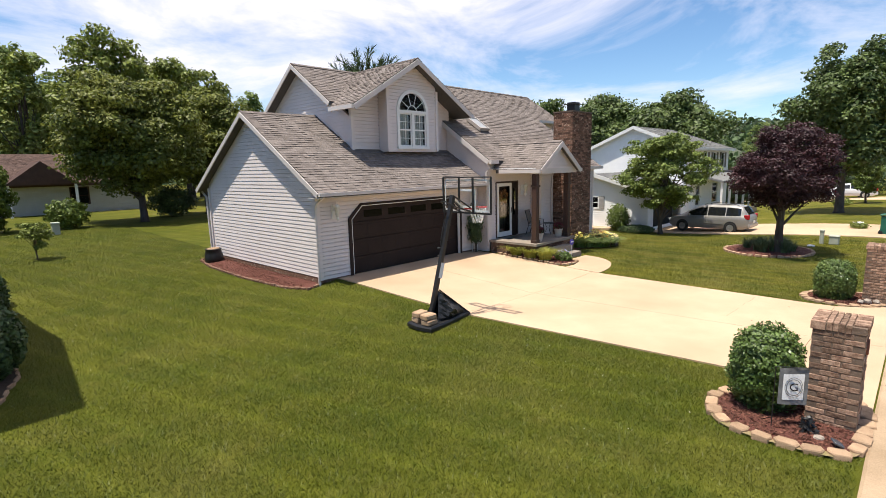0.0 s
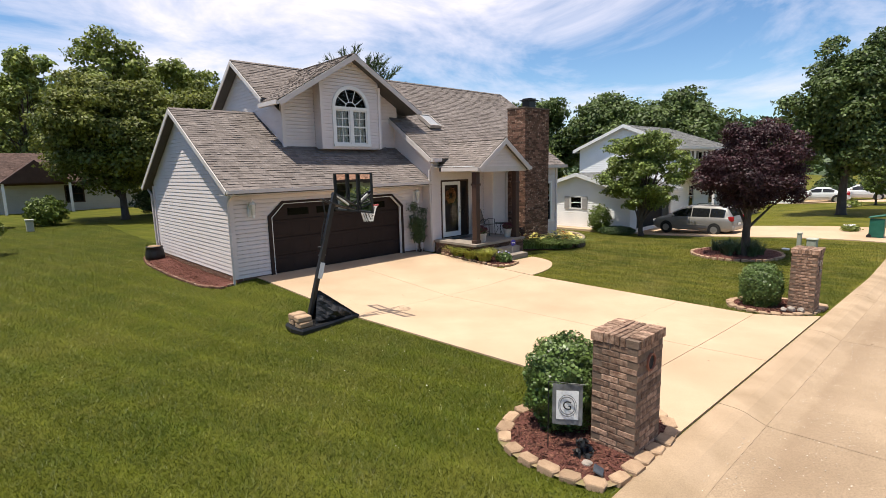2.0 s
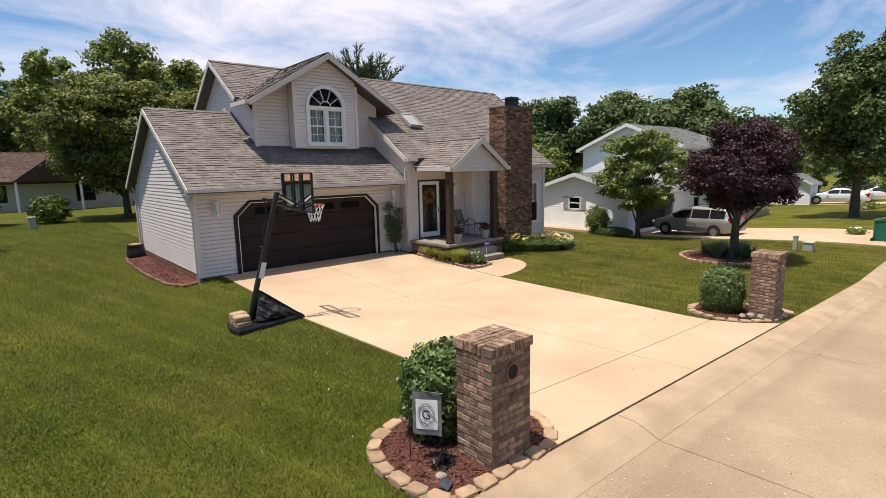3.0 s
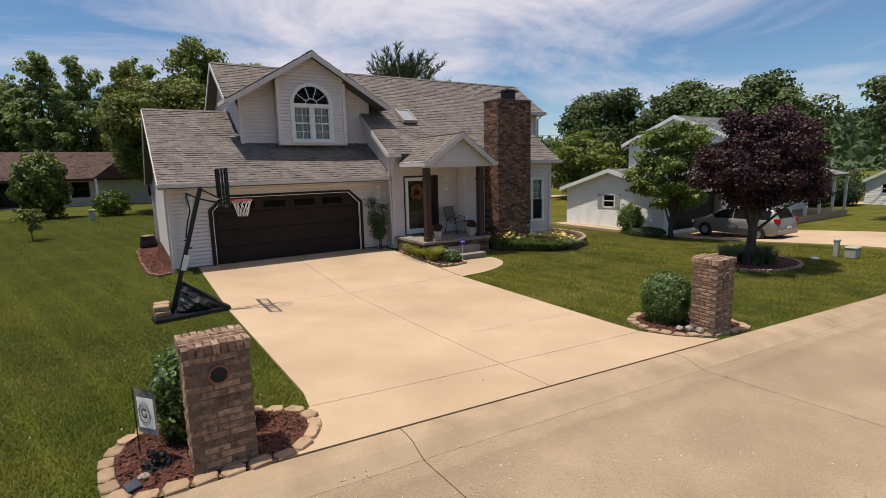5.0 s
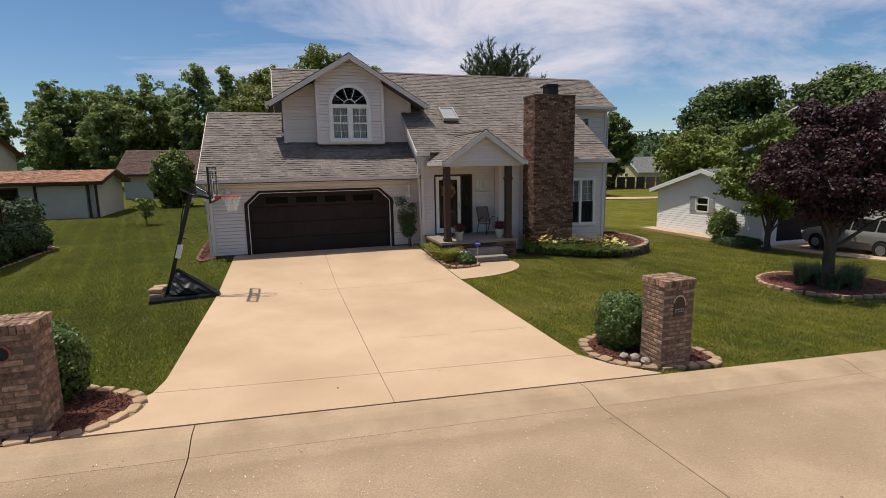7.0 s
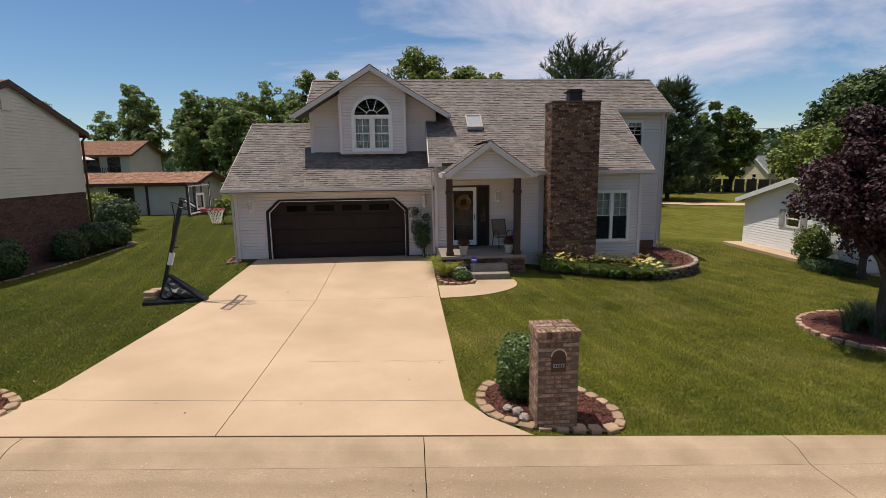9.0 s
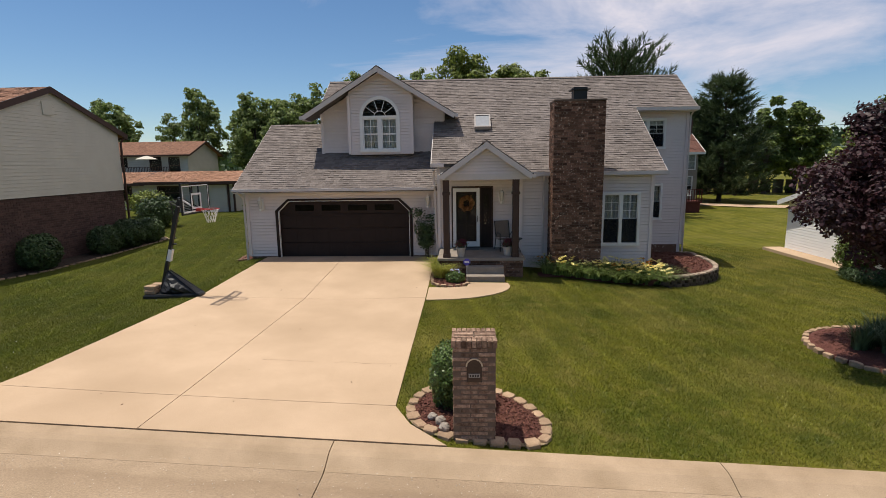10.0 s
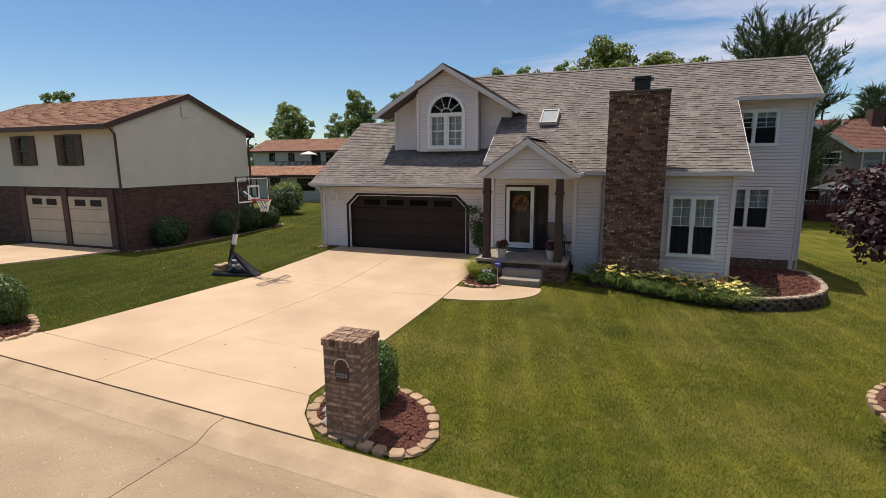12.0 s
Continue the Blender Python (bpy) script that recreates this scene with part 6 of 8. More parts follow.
# ---- basketball hoop ----
hoop = thing("basketball_hoop", "portable basketball hoop, black pole and clear board, base weighted with blocks", "basketball hoop", (-1.45, -4.82, gz(-1.45, -4.82) + 0.02))
b = Build()
prof = [(-0.47, -0.36), (-0.53, 0.0), (-0.47, 0.36), (0.1, 0.32), (1.0, 0.16), (1.02, 0.0), (1.0, -0.16), (0.1, -0.32)]
k0 = len(b.v)
for z, s in ((0.0, 1.0), (0.07, 1.0), (0.11, 0.94)):
    b.v += [(x * s, y * s, z) for x, y in prof]
for q in range(2):
    for i in range(8):
        j = (i + 1) % 8
        b.f.append((q * 8 + j, q * 8 + i, q * 8 + 8 + i, q * 8 + 8 + j))
b.f.append(tuple(range(23, 15, -1)))
part("base", b, M_BLACK, hoop)
b = Build()
b.beam((-0.1, 0, 0.1), (0.68, -0.02, 2.72), 0.085, 0.085, (1, 0, 0))
part("pole", b, M_BLACK, hoop)
b = Build()
b.beam((0.205, 0.0, 0.98), (0.30, 0.0, 1.30), 0.106, 0.106, (1, 0, 0))
part("sticker", b, M_TRIM, hoop, "white label on the pole")
for s in (-0.16, 0.16):
    b = Build()
    b.tube([(0.12, s * 0.3, 0.74), (0.92, s, 0.10)], 0.016, 6)
    part("brace", b, M_BLACK, hoop)
b = Build()
n = 10
for s in (-1, 1):
    def crease(i, j):
        """A point of the slack sheet: i, j count from the foot corners."""
        p = Vector((0.10, s * 0.02, 0.74)) * (n - i - j) / n + Vector((0.92, s * 0.15, 0.11)) * i / n + Vector((-0.10, s * 0.2, 0.11)) * j / n
        k = min(i, j, n - i - j) / n * 3
        return p + Vector((0.0, s * (0.15 * k + 0.22 * k * noise.noise(p * 8)), 0.10 * k * noise.noise(p * 11) - 0.04 * k))
    for i in range(n):
        for j in range(n - i):
            b.face(crease(i, j), crease(i + 1, j), crease(i, j + 1))
            if i + j < n - 1:
                b.face(crease(i + 1, j), crease(i + 1, j + 1), crease(i, j + 1))
b.face((0.10, -0.02, 0.74), (0.10, 0.02, 0.74), (0.92, 0.15, 0.11), (0.92, -0.15, 0.11))
part("ball_return", b, mat("black_tarp", (0.010, 0.010, 0.011), (0.020, 0.020, 0.021), scale=9, rough=0.45, bump=0.6, bscale=18, spec=0.35), hoop, "slack black sheet")
for sd in (-0.10, 0.10):
    for p, q, r in (((0.63, sd, 2.70), (1.06, sd * 1.6, 2.44), 0.018), ((0.58, sd, 2.50), (1.06, sd * 1.6, 2.36), 0.018), ((0.58, sd, 2.50), (0.36, sd * 0.7, 2.62), 0.016)):
        b = Build()
        b.tube([p, q], r, 6)
        part("arm", b, M_BLACK, hoop)
b = Build()
b.tube([(0.70, 0, 2.66), (0.98, 0, 2.46)], 0.022, 8)
part("spring", b, M_TRIM, hoop, "white spring cylinder")
b = Build()
b.tube([(0.36, -0.07, 2.62), (0.36, 0.07, 2.62)], 0.016, 6)
b.tube([(0.36, 0.0, 2.62), (0.40, 0.0, 2.25), (0.33, 0.02, 2.0), (0.27, 0.03, 1.68)], 0.014, 6)
part("lift_rod", b, M_BLACK, hoop)
b = Build()
for z in (1.45, 1.62):
    b.lathe([(0.02, -0.02), (0.075, -0.012), (0.075, 0.012), (0.02, 0.02)], 12, (0.3, 0.06, z))
part("crank", b, M_BLACK, hoop)
# board faces +x, in local coordinates
BX, BY0, BY1, BZ0, BZ1 = 1.08, -0.72, 0.66, 2.32, 3.11
b = Build()
b.face((BX + 0.006, BY0, BZ0), (BX + 0.006, BY1, BZ0), (BX + 0.006, BY1, BZ1), (BX + 0.006, BY0, BZ1))
ob = part("board", b, glass_mat("clear_board", (0.96, 0.97, 0.97), 0.02, 0.0), hoop, "clear acrylic")
b = Build()
for q in ((BY0, BY1, BZ1 - 0.01, BZ1 + 0.015), (BY0, BY1, BZ0 - 0.015, BZ0 + 0.02), (BY0 - 0.015, BY0 + 0.01, BZ0, BZ1), (BY1 - 0.01, BY1 + 0.015, BZ0, BZ1)):
    b.box(BX - 0.03, BX + 0.016, *q)
for s in (-0.23, 0.17):
    b.box(BX - 0.035, BX - 0.005, s - 0.018, s + 0.018, BZ0, BZ1)
part("board_frame", b, M_BLACK, hoop)
b = Build()
for q in ((BY0 + 0.03, BY1 - 0.03, BZ0 + 0.035, BZ0 + 0.075), (BY0 + 0.03, BY0 + 0.055, BZ0 + 0.04, BZ1 - 0.06), (BY1 - 0.055, BY1 - 0.03, BZ0 + 0.04, BZ1 - 0.06), (BY0 + 0.03, BY1 - 0.03, BZ1 - 0.075, BZ1 - 0.05)):
    b.box(BX + 0.012, BX + 0.016, *q)
for q in ((-0.28, 0.22, 2.80, 2.85), (-0.28, 0.22, 2.43, 2.48), (-0.28, -0.23, 2.48, 2.80), (0.17, 0.22, 2.48, 2.80)):
    b.box(BX + 0.012, BX + 0.017, *q)
part("board_lines", b, M_TRIM, hoop, "white painted lines")
M_RIM = mat("orange_rim", (0.32, 0.03, 0.03), (0.4, 0.05, 0.04), rough=0.4)
rc = Vector((BX + 0.37, -0.03, 2.42))
b = Build()
b.tube([rc + Vector((0.225 * math.cos(a), 0.225 * math.sin(a), 0)) for a in np.linspace(0, 2 * math.pi, 25)], 0.011, 6, False)
b.box(BX + 0.016, BX + 0.15, -0.11, 0.05, 2.36, 2.44)
part("rim", b, M_RIM, hoop, "red metal rim")
b = Build()
for k in range(12):
    for s in (1, -1):
        pts = []
        for i in range(6):
            f = i / 5
            a = 2 * math.pi * (k + s * f * 1.5) / 12
            r = 0.22 - 0.12 * f ** 0.7
            pts.append(rc + Vector((r * math.cos(a), r * math.sin(a), -0.36 * f)))
        b.tube(pts, 0.005, 4, False)
part("net", b, M_TRIM, hoop, "white cord net")
for k, (x, y, z, tn) in enumerate(((-0.33, -0.17, 0.11, 4), (-0.30, 0.15, 0.11, -6), (-0.34, -0.15, 0.225, -3), (-0.31, 0.13, 0.225, 6))):
    b = Build()
    b.soft_box(-0.15, 0.15, -0.11, 0.11, 0, 0.112, 0.02)
    ob = tagged(part("weight_block", b, M_STONE), "tan landscaping block weighting the hoop base", "block", group="hoop weights")
    ob.matrix_basis = pose(-1.45 + x, -4.82 + y, hoop.location.z + z, 0, 0, tn)


# ---- maroon tree bed, utility post ----
ring_m = [(16.15 + 1.8 * math.cos(a), -7.6 + 1.6 * math.sin(a)) for a in np.linspace(0, 2 * math.pi, 40, False)]
bm_ = bed("mulch_bed", ring_m, 0.1, "round dark mulch bed under a maroon tree", chips=1500, seed=9)
edging(bm_, ring_m, 0.24, 0.12, 0.09, seed=31)
tree("maroon_tree", "small dark maroon-leaved ornamental tree", 15.5, -8.1, 5.5, 2.5, M_MAROON, 11, stem=1.5, trunk=0.17, n=60000, size=0.088, clumps=110, squash=0.8, lean=(0.1, -0.05), tight=0.8)
M_IRIS = leaf_mat("iris_leaf", (0.055, 0.09, 0.036), (0.115, 0.16, 0.07), island=0.3)
g = random.Random(44)
proto = [blades(80 + k, 85, 0.16, 0.62, 0.04, 0.5, 0.2) for k in range(2)]
for k in range(19):
    a = k * 0.97
    x, yy = 16.1 + 1.1 * math.cos(a) * g.uniform(0.35, 1), -7.75 + 0.95 * math.sin(a) * g.uniform(0.35, 1)
    t = thing("iris_plant", "spiky green iris clump under the tree", "iris", (x, yy, gz(x, yy) + 0.08), g.uniform(0, 360), group="irises round the tree")
    part("foliage", proto[k % 2], M_IRIS, t)
M_UTIL = mat("utility_green", (0.30, 0.31, 0.25), (0.38, 0.39, 0.32), rough=0.6)
up = thing("utility_post", "pale utility marker post on the lawn", "post", (19.55, -9.05, gz(19.55, -9.05)))
b = Build()
b.soft_box(-0.08, 0.08, -0.08, 0.08, 0, 0.64, 0.02)
part("post", b, M_UTIL, up)
b = Build()
b.soft_box(-0.095, 0.095, -0.095, 0.095, 0.57, 0.66, 0.02)
part("cap", b, M_UTIL, up)
ub = thing("utility_box", "low pale green utility box on the lawn", "utility box", (19.65, -9.5, gz(19.65, -9.5)))
b = Build()
b.soft_box(-0.2, 0.2, -0.18, 0.18, 0, 0.38, 0.03)
part("body", b, M_UTIL, ub)
b = Build()
b.soft_box(-0.22, 0.22, -0.2, 0.2, 0.34, 0.42, 0.03)
part("lid", b, M_UTIL, ub)
cv = Build()
cv.lathe([(0.14, 0), (0.15, 0.05), (0.1, 0.08), (0.02, 0.085)], 14, (18.5, -8.8, gz(18.5, -8.8)))
tagged(part("valve_cover", cv, M_TRIM), "small white round valve cover in the grass", "valve cover")


# ---- neighbours ----
M_WHITE_S = mat("white_siding", (0.82, 0.805, 0.79), (0.87, 0.855, 0.84), scale=1.2, rough=0.55, fine=0.06)
M_CREAM_S = mat("cream_siding", (0.50, 0.46, 0.385), (0.56, 0.52, 0.44), scale=1.2, rough=0.6, fine=0.06)
M_BRICK_A = mat("dark_brick", (0.07, 0.04, 0.032), (0.11, 0.062, 0.05), scale=10, rough=0.9, bump=0.4, bscale=30, island=0.3, fine=0.3)
M_ROOF_B = mat("brown_shingle", (0.17, 0.085, 0.055), (0.26, 0.135, 0.085), scale=3, rough=0.95, bump=0.5, bscale=120, island=0.25, fine=0.3)
M_ROOF_O = mat("tan_shingle", (0.24, 0.125, 0.075), (0.34, 0.185, 0.115), scale=3, rough=0.95, bump=0.5, bscale=120, island=0.25, fine=0.3)
M_ROOF_D = mat("dark_shingle", (0.065, 0.04, 0.032), (0.10, 0.062, 0.05), scale=3, rough=0.95, bump=0.5, bscale=120, island=0.25)
M_ROOF_G = mat("grey_shingle", (0.13, 0.13, 0.125), (0.19, 0.19, 0.185), scale=3, rough=0.95, bump=0.5, bscale=120, island=0.2)
M_BROWN_T = mat("brown_trim", (0.05, 0.025, 0.018), (0.075, 0.038, 0.028), rough=0.5)


def plain_gable(name, label, x0, x1, y0, y1, z0, ze, zr, wall_m, roof_m, trim_m, over=0.4, along="x", holes=None, step=0.15, seed=1, hip=0.0, end=None):
    """A gabled house: lapped walls, shingled roof, trim. holes: per side 'f', 'b', 'l', 'r' lists of (u0, u1, z0, z1)."""
    h = thing(name, label, "house")
    holes = holes or {}
    xm, ym = (x0 + x1) / 2, (y0 + y1) / 2
    k = (zr - ze) / ((ym - y0) if along == "x" else (xm - x0))
    def gab(mid, half, *ho):
        return gable_spans(mid, half, ze, k, *ho)
    for side, at, u, n in (("f", (0, y0, 0), (1, 0, 0), (0, -1, 0)), ("b", (0, y1, 0), (-1, 0, 0), (0, 1, 0)), ("l", (x0, 0, 0), (0, -1, 0), (-1, 0, 0)), ("r", (x1, 0, 0), (0, 1, 0), (1, 0, 0))):
        b = Build()
        ho = holes.get(side, [])
        if side in "fb":
            lo, hi, gable = x0, x1, along == "y"
        else:
            lo, hi, gable = y0, y1, along == "x" and not (side == "r" and hip)
        sg = -1 if side in "bl" else 1
        ho = [(min(sg * a, sg * c), max(sg * a, sg * c), d, e) for a, c, d, e in ho]
        a, c = sorted((sg * lo, sg * hi))
        siding(b, at, u, n, z0, (zr - 0.1) if gable else ze, gab((a + c) / 2, (c - a) / 2, *ho) if gable else holed(a, c, *ho), step=step, plain=name == "neighbour_house")
        part("wall", b, wall_m, h)
    d, s = Build(), Build()
    oz = over * k
    if along == "x":
        ra, rb = x0 - (over if end is None else end), x1 + (over if end is None else end)
        hx = hip if hip else 0.0
        for sg, ye in ((1, y0 - over), (-1, y1 + over)):
            full = slope_len(ym - ye, k)
            d.prism([(ra, ye, ze - oz - 0.012), (rb, ye, ze - oz - 0.012), (rb - hx, ym, zr - 0.012), (ra, ym, zr - 0.012)][::sg], (0, 0, -0.12))
            shingles(s, (0, ye, ze - oz), (sg, 0, 0), (0, sg, k), full, lambda q: [(ra, rb - hx * q / full)] if sg > 0 else [(-rb + hx * q / full, -ra)], expose=0.2, seed=seed + sg)
            b = Build()
            b.beam((ra, ye - 0.02, ze - oz + 0.01), (rb, ye - 0.02, ze - oz + 0.01), 0.05, 0.2)
            part("fascia", b, trim_m, h)
        if hip:
            kk = (zr - ze + oz) / hip
            d.face((rb, y0 - over, ze - oz - 0.01), (rb, y1 + over, ze - oz - 0.01), (rb - hip, ym, zr - 0.01))
            full = slope_len(hip, kk)
            shingles(s, (rb, 0, ze - oz), (0, 1, 0), (-1, 0, kk), full, lambda q: [(y0 - over + (ym - y0 + over) * q / full, y1 + over - (ym - y0 + over) * q / full)], expose=0.2, seed=seed + 3)
        ends = [(ra, 0), (rb, 1)]
        for xe, w in ends:
            if w and hip:
                continue
            for ye in (y0 - over, y1 + over):
                b = Build()
                dx = 0.003 if ye > ym else 0.0
                b.beam((xe + dx, ye, ze - oz + 0.02), (xe + dx, ym, zr + 0.02), 0.04, 0.22)
                part("rake_board", b, trim_m, h)
    else:
        ra, rb = y0 - over, y1 + over
        for sg, xe in ((1, x0 - over), (-1, x1 + over)):
            full = slope_len(xm - xe, k)
            d.prism([(xe, ra, ze - oz - 0.012), (xm, ra, zr - 0.012), (xm, rb, zr - 0.012), (xe, rb, ze - oz - 0.012)][::sg], (0, 0, -0.12))
            shingles(s, (xe, 0, ze - oz), (0, 1, 0), (sg, 0, k), full, lambda q: [(ra, rb)], expose=0.2, seed=seed + sg)
            for ye in (ra, rb):
                b = Build()
                b.beam((xe, ye + sg * 0.002, ze - oz + 0.02), (xm, ye + sg * 0.002, zr + 0.02), 0.04, 0.22)
                part("rake_board", b, trim_m, h)
            b = Build()
            b.beam((xe, ra, ze - oz + 0.01), (xe, rb, ze - oz + 0.01), 0.05, 0.2)
            part("fascia", b, trim_m, h)
    part("roof", d, roof_m, h)
    tagged(part("shingles", s, roof_m, h), kind="stuff")
    # near-black block put in for the shade inside the house
    b = Build()
    b.box(x0 + 0.6, x1 - 0.6, y0 + 0.6, y1 - 0.6, z0, ze - 0.2)
    part("inner_wall", b, M_DARK, h)
    return h


def small_window(h, side, u0, u1, z0, z1, at, shutters=None, frame_m=None, grid=True):
    """A framed pane set in a hole of wall side 'f' (at = y) or 'l' / 'r' (at = x)."""
    w = new("window")
    w.parent = h
    def bx(b, a, c, o0, o1, za, zb):
        if side == "f":
            b.box(a, c, at - o1, at - o0, za, zb)
        elif side == "l":
            b.box(at - o1, at - o0, a, c, za, zb)
        else:
            b.box(at + o0, at + o1, a, c, za, zb)
    b = Build()
    m, zm = (u0 + u1) / 2, (z0 + z1) / 2
    for q in ((u0 - 0.05, u0 + 0.04, z0 - 0.05, z1 + 0.05), (u1 - 0.04, u1 + 0.05, z0 - 0.05, z1 + 0.05), (u0, u1, z0 - 0.05, z0 + 0.04), (u0, u1, z1 - 0.04, z1 + 0.05), (u0, u1, zm - 0.025, zm + 0.025)):
        bx(b, q[0], q[1], -0.05, 0.035, q[2], q[3])
    part("frame", b, frame_m or M_TRIM, w)
    b = Build()
    bx(b, u0 + 0.03, u1 - 0.03, -0.03, -0.02, z0 + 0.03, z1 - 0.03)
    pane_part(b, w)
    if shutters:
        for a, c in ((u0 - 0.42, u0 - 0.06), (u1 + 0.06, u1 + 0.42)):
            b = Build()
            bx(b, a, c, 0.0, 0.05, z0 - 0.03, z1 + 0.03)
            for i in range(int((z1 - z0) / 0.1)):
                bx(b, a + 0.04, c - 0.04, 0.05, 0.06, z0 + 0.03 + i * 0.1, z0 + 0.1 + i * 0.1)
            part("shutter", b, shutters, w)
    return w


M_BEIGE = mat("beige_door", (0.40, 0.335, 0.24), (0.46, 0.385, 0.285), scale=2, rough=0.6, fine=0.06)
# two-storey neighbour to the west: brick below, pale siding above
AX, AY0, AY1 = -9.0, -2.55, 4.85
ha = plain_gable("neighbour_house", "cream-sided two-storey house over dark brick with brown roof", AX - 11, AX, AY0, AY1, 2.36, 5.05, 6.45, M_CREAM_S, M_ROOF_B, M_BROWN_T, over=0.5, end=0.12,
                 holes={"f": [(AX - 3.1, AX - 2.35, 3.3, 4.5), (AX - 6.0, AX - 5.25, 3.3, 4.5)]}, step=0.13, seed=30)
b = Build()
b.box(AX - 10.95, AX - 0.05, AY0 + 0.05, AY1 - 0.05, -0.5, 2.34)
part("brick_core", b, M_MORTAR, ha)
b = Build()
for q in brick_courses(AX - 10.98, AX - 0.02, AY0 + 0.02, AY1 - 0.02, -0.5, 2.34, 5, bl=0.22, bh=0.075):
    if q[3] < AY0 + 0.2 and (AX - 5.9 < q[1] and q[0] < AX - 0.9) and q[4] > -0.15 and q[5] < 2.05:
        continue
    b.box(*q)
tagged(part("bricks", b, M_BRICK_A, ha), kind="stuff")
for u in (AX - 3.1, AX - 6.0):
    small_window(ha, "f", u, u + 0.75, 3.3, 4.5, AY0, shutters=M_BROWN_T, frame_m=M_BROWN_T)
for u in (AX - 3.2, AX - 5.95):
    d = new("garage_door")
    d.parent = ha
    for i in range(4):
        b = Build()
        za = -0.1 + i * 0.52
        b.box(u, u + 2.35, AY0 - 0.02, AY0 + 0.05, za, za + 0.505)
        part("panel", b, M_BEIGE, d)
    for a in (0.4, 1.35):
        b = Build()
        b.box(u + a, u + a + 0.65, AY0 - 0.03, AY0 - 0.02, 1.58, 1.85)
        part("pane", b, M_DARKDOOR, d)
for x in (AX - 0.6, AX - 3.4, AX - 6.15):
    b = Build()
    b.box(x - 0.17, x + 0.17, AY0 - 0.06, AY0 + 0.06, -0.4, 2.3)
    part("pier", b, M_BRICK_A, ha)
b = Build()
b.box(AX, AX + 0.05, 0.75, 1.2, 5.4, 5.9)
part("gable_vent", b, M_CREAM_S, ha)
for yy in (AY0 - 0.05, AY1 + 0.05):
    b = Build()
    b.tube([(AX + 0.1, yy - 0.25 if yy < 0 else yy + 0.25, 4.75), (AX + 0.06, yy, 4.5), (AX + 0.06, yy, -0.1)], 0.05, 4)
    part("downspout", b, M_BROWN_T, ha)
da = Build()
da.prism([(AX - 6.0, AY0 - 0.1, gz(AX - 3, AY0) + 0.05), (AX - 0.3, AY0 - 0.1, gz(AX - 1, AY0) + 0.05), (AX - 1.3, -8.0, gz(AX - 1, -8) + 0.04), (AX - 2, -12.0, gz(AX - 2, -12) + 0.04), (AX - 7.5, -12.0, gz(AX - 7, -12) + 0.04)][::-1], (0, 0, -0.12))
tagged(part("driveway", da, M_CONC), "pale concrete driveway of the brick neighbour house", "driveway", kind="structure")
for k, (x, yy, rx, ry, h) in enumerate(((-8.42, -0.9, 0.62, 0.75, 1.3), (-8.25, 2.2, 0.55, 0.8, 1.2), (-8.2, 3.6, 0.65, 0.85, 1.3), (-8.15, 5.0, 0.65, 0.8, 1.15))):
    shrub("foundation_bush", "flowering pale-tipped bush beside dark brick" if k == 0 else "dark rounded bush beside dark brick", x, yy, rx, ry, h, M_LEAF_D, 50 + k, n=6000, size=0.09, group="foundation bushes")
es = thing("mulch_bed", "mulch strip along the brick house, its shade put into the colour", "flower bed", kind="structure")
b = Build()
west_bed = pts = [(AX, -3.0), (-8.5, -2.7), (-8.0, -1.2), (-7.9, 2.0), (-7.8, 4.0), (-7.6, 5.7), (-8.2, 6.3), (AX, 6.2)]
b.face(*[(x, y, gz(x, y) + 0.03) for x, y in pts])
# bark coloured near-black, standing in for the shadow of the house
part("mulch", b, mat("shaded_bark", (0.025, 0.018, 0.013), (0.05, 0.036, 0.026), scale=14, rough=0.95, bump=0.8, bscale=60), es)
edging(es, pts[1:7], 0.3, 0.06, 0.05, seed=41, closed=False)

# tan-roofed garage and house behind
hs = plain_gable("shed_garage", "low pale garage with tan shingle roof and wide door", -16.2, -9.6, 17.5, 22.6, -0.1, 2.45, 3.05, M_CREAM_S, M_ROOF_O, M_BROWN_T, over=0.45, holes={"f": [(-15.2, -13.6, 1.1, 2.0)]}, step=0.2, seed=40)
small_window(hs, "f", -15.2, -13.6, 1.1, 2.0, 17.5, frame_m=M_BROWN_T)
b = Build()
b.box(-12.6, -10.15, 17.42, 17.5, 0.0, 2.1)
part("garage_door", b, M_CREAM_S, hs)
for x in (-12.72, -10.03, -9.62):
    b = Build()
    b.box(x - 0.06, x + 0.06, 17.4, 17.5, 0.0, 2.4)
    part("door_trim", b, M_BROWN_T, hs)
b = Build()
b.box(-12.75, -10.0, 17.4, 17.5, 2.1, 2.2)
part("door_trim", b, M_BROWN_T, hs)
hd = plain_gable("ranch_house", "long low pale house with tan shingle roof", -27, -16.6, 19.5, 27, 0, 2.3, 3.0, M_CREAM_S, M_ROOF_O, M_BROWN_T, over=0.5, holes={"f": [(-19.5, -18.5, 0.9, 2.0)]}, step=0.2, seed=44)
small_window(hd, "f", -19.5, -18.5, 0.9, 2.0, 19.5, frame_m=M_BROWN_T)
he = plain_gable("far_house", "pale two-storey house with red-brown roof and deck", -44, -28.5, 46, 54, 0.3, 5.2, 6.8, M_CREAM_S, M_ROOF_B, M_BROWN_T, over=0.6, holes={"f": [(-41, -40, 3.4, 4.6), (-37.5, -36.5, 3.4, 4.6), (-33.5, -32, 3.0, 4.6), (-31, -29.6, 2.6, 4.6)]}, step=0.25, seed=47)
for u0, u1, za in ((-41, -40, 3.4), (-37.5, -36.5, 3.4), (-33.5, -32, 3.0), (-31, -29.6, 2.6)):
    small_window(he, "f", u0, u1, za, 4.6, 46, frame_m=M_BROWN_T)


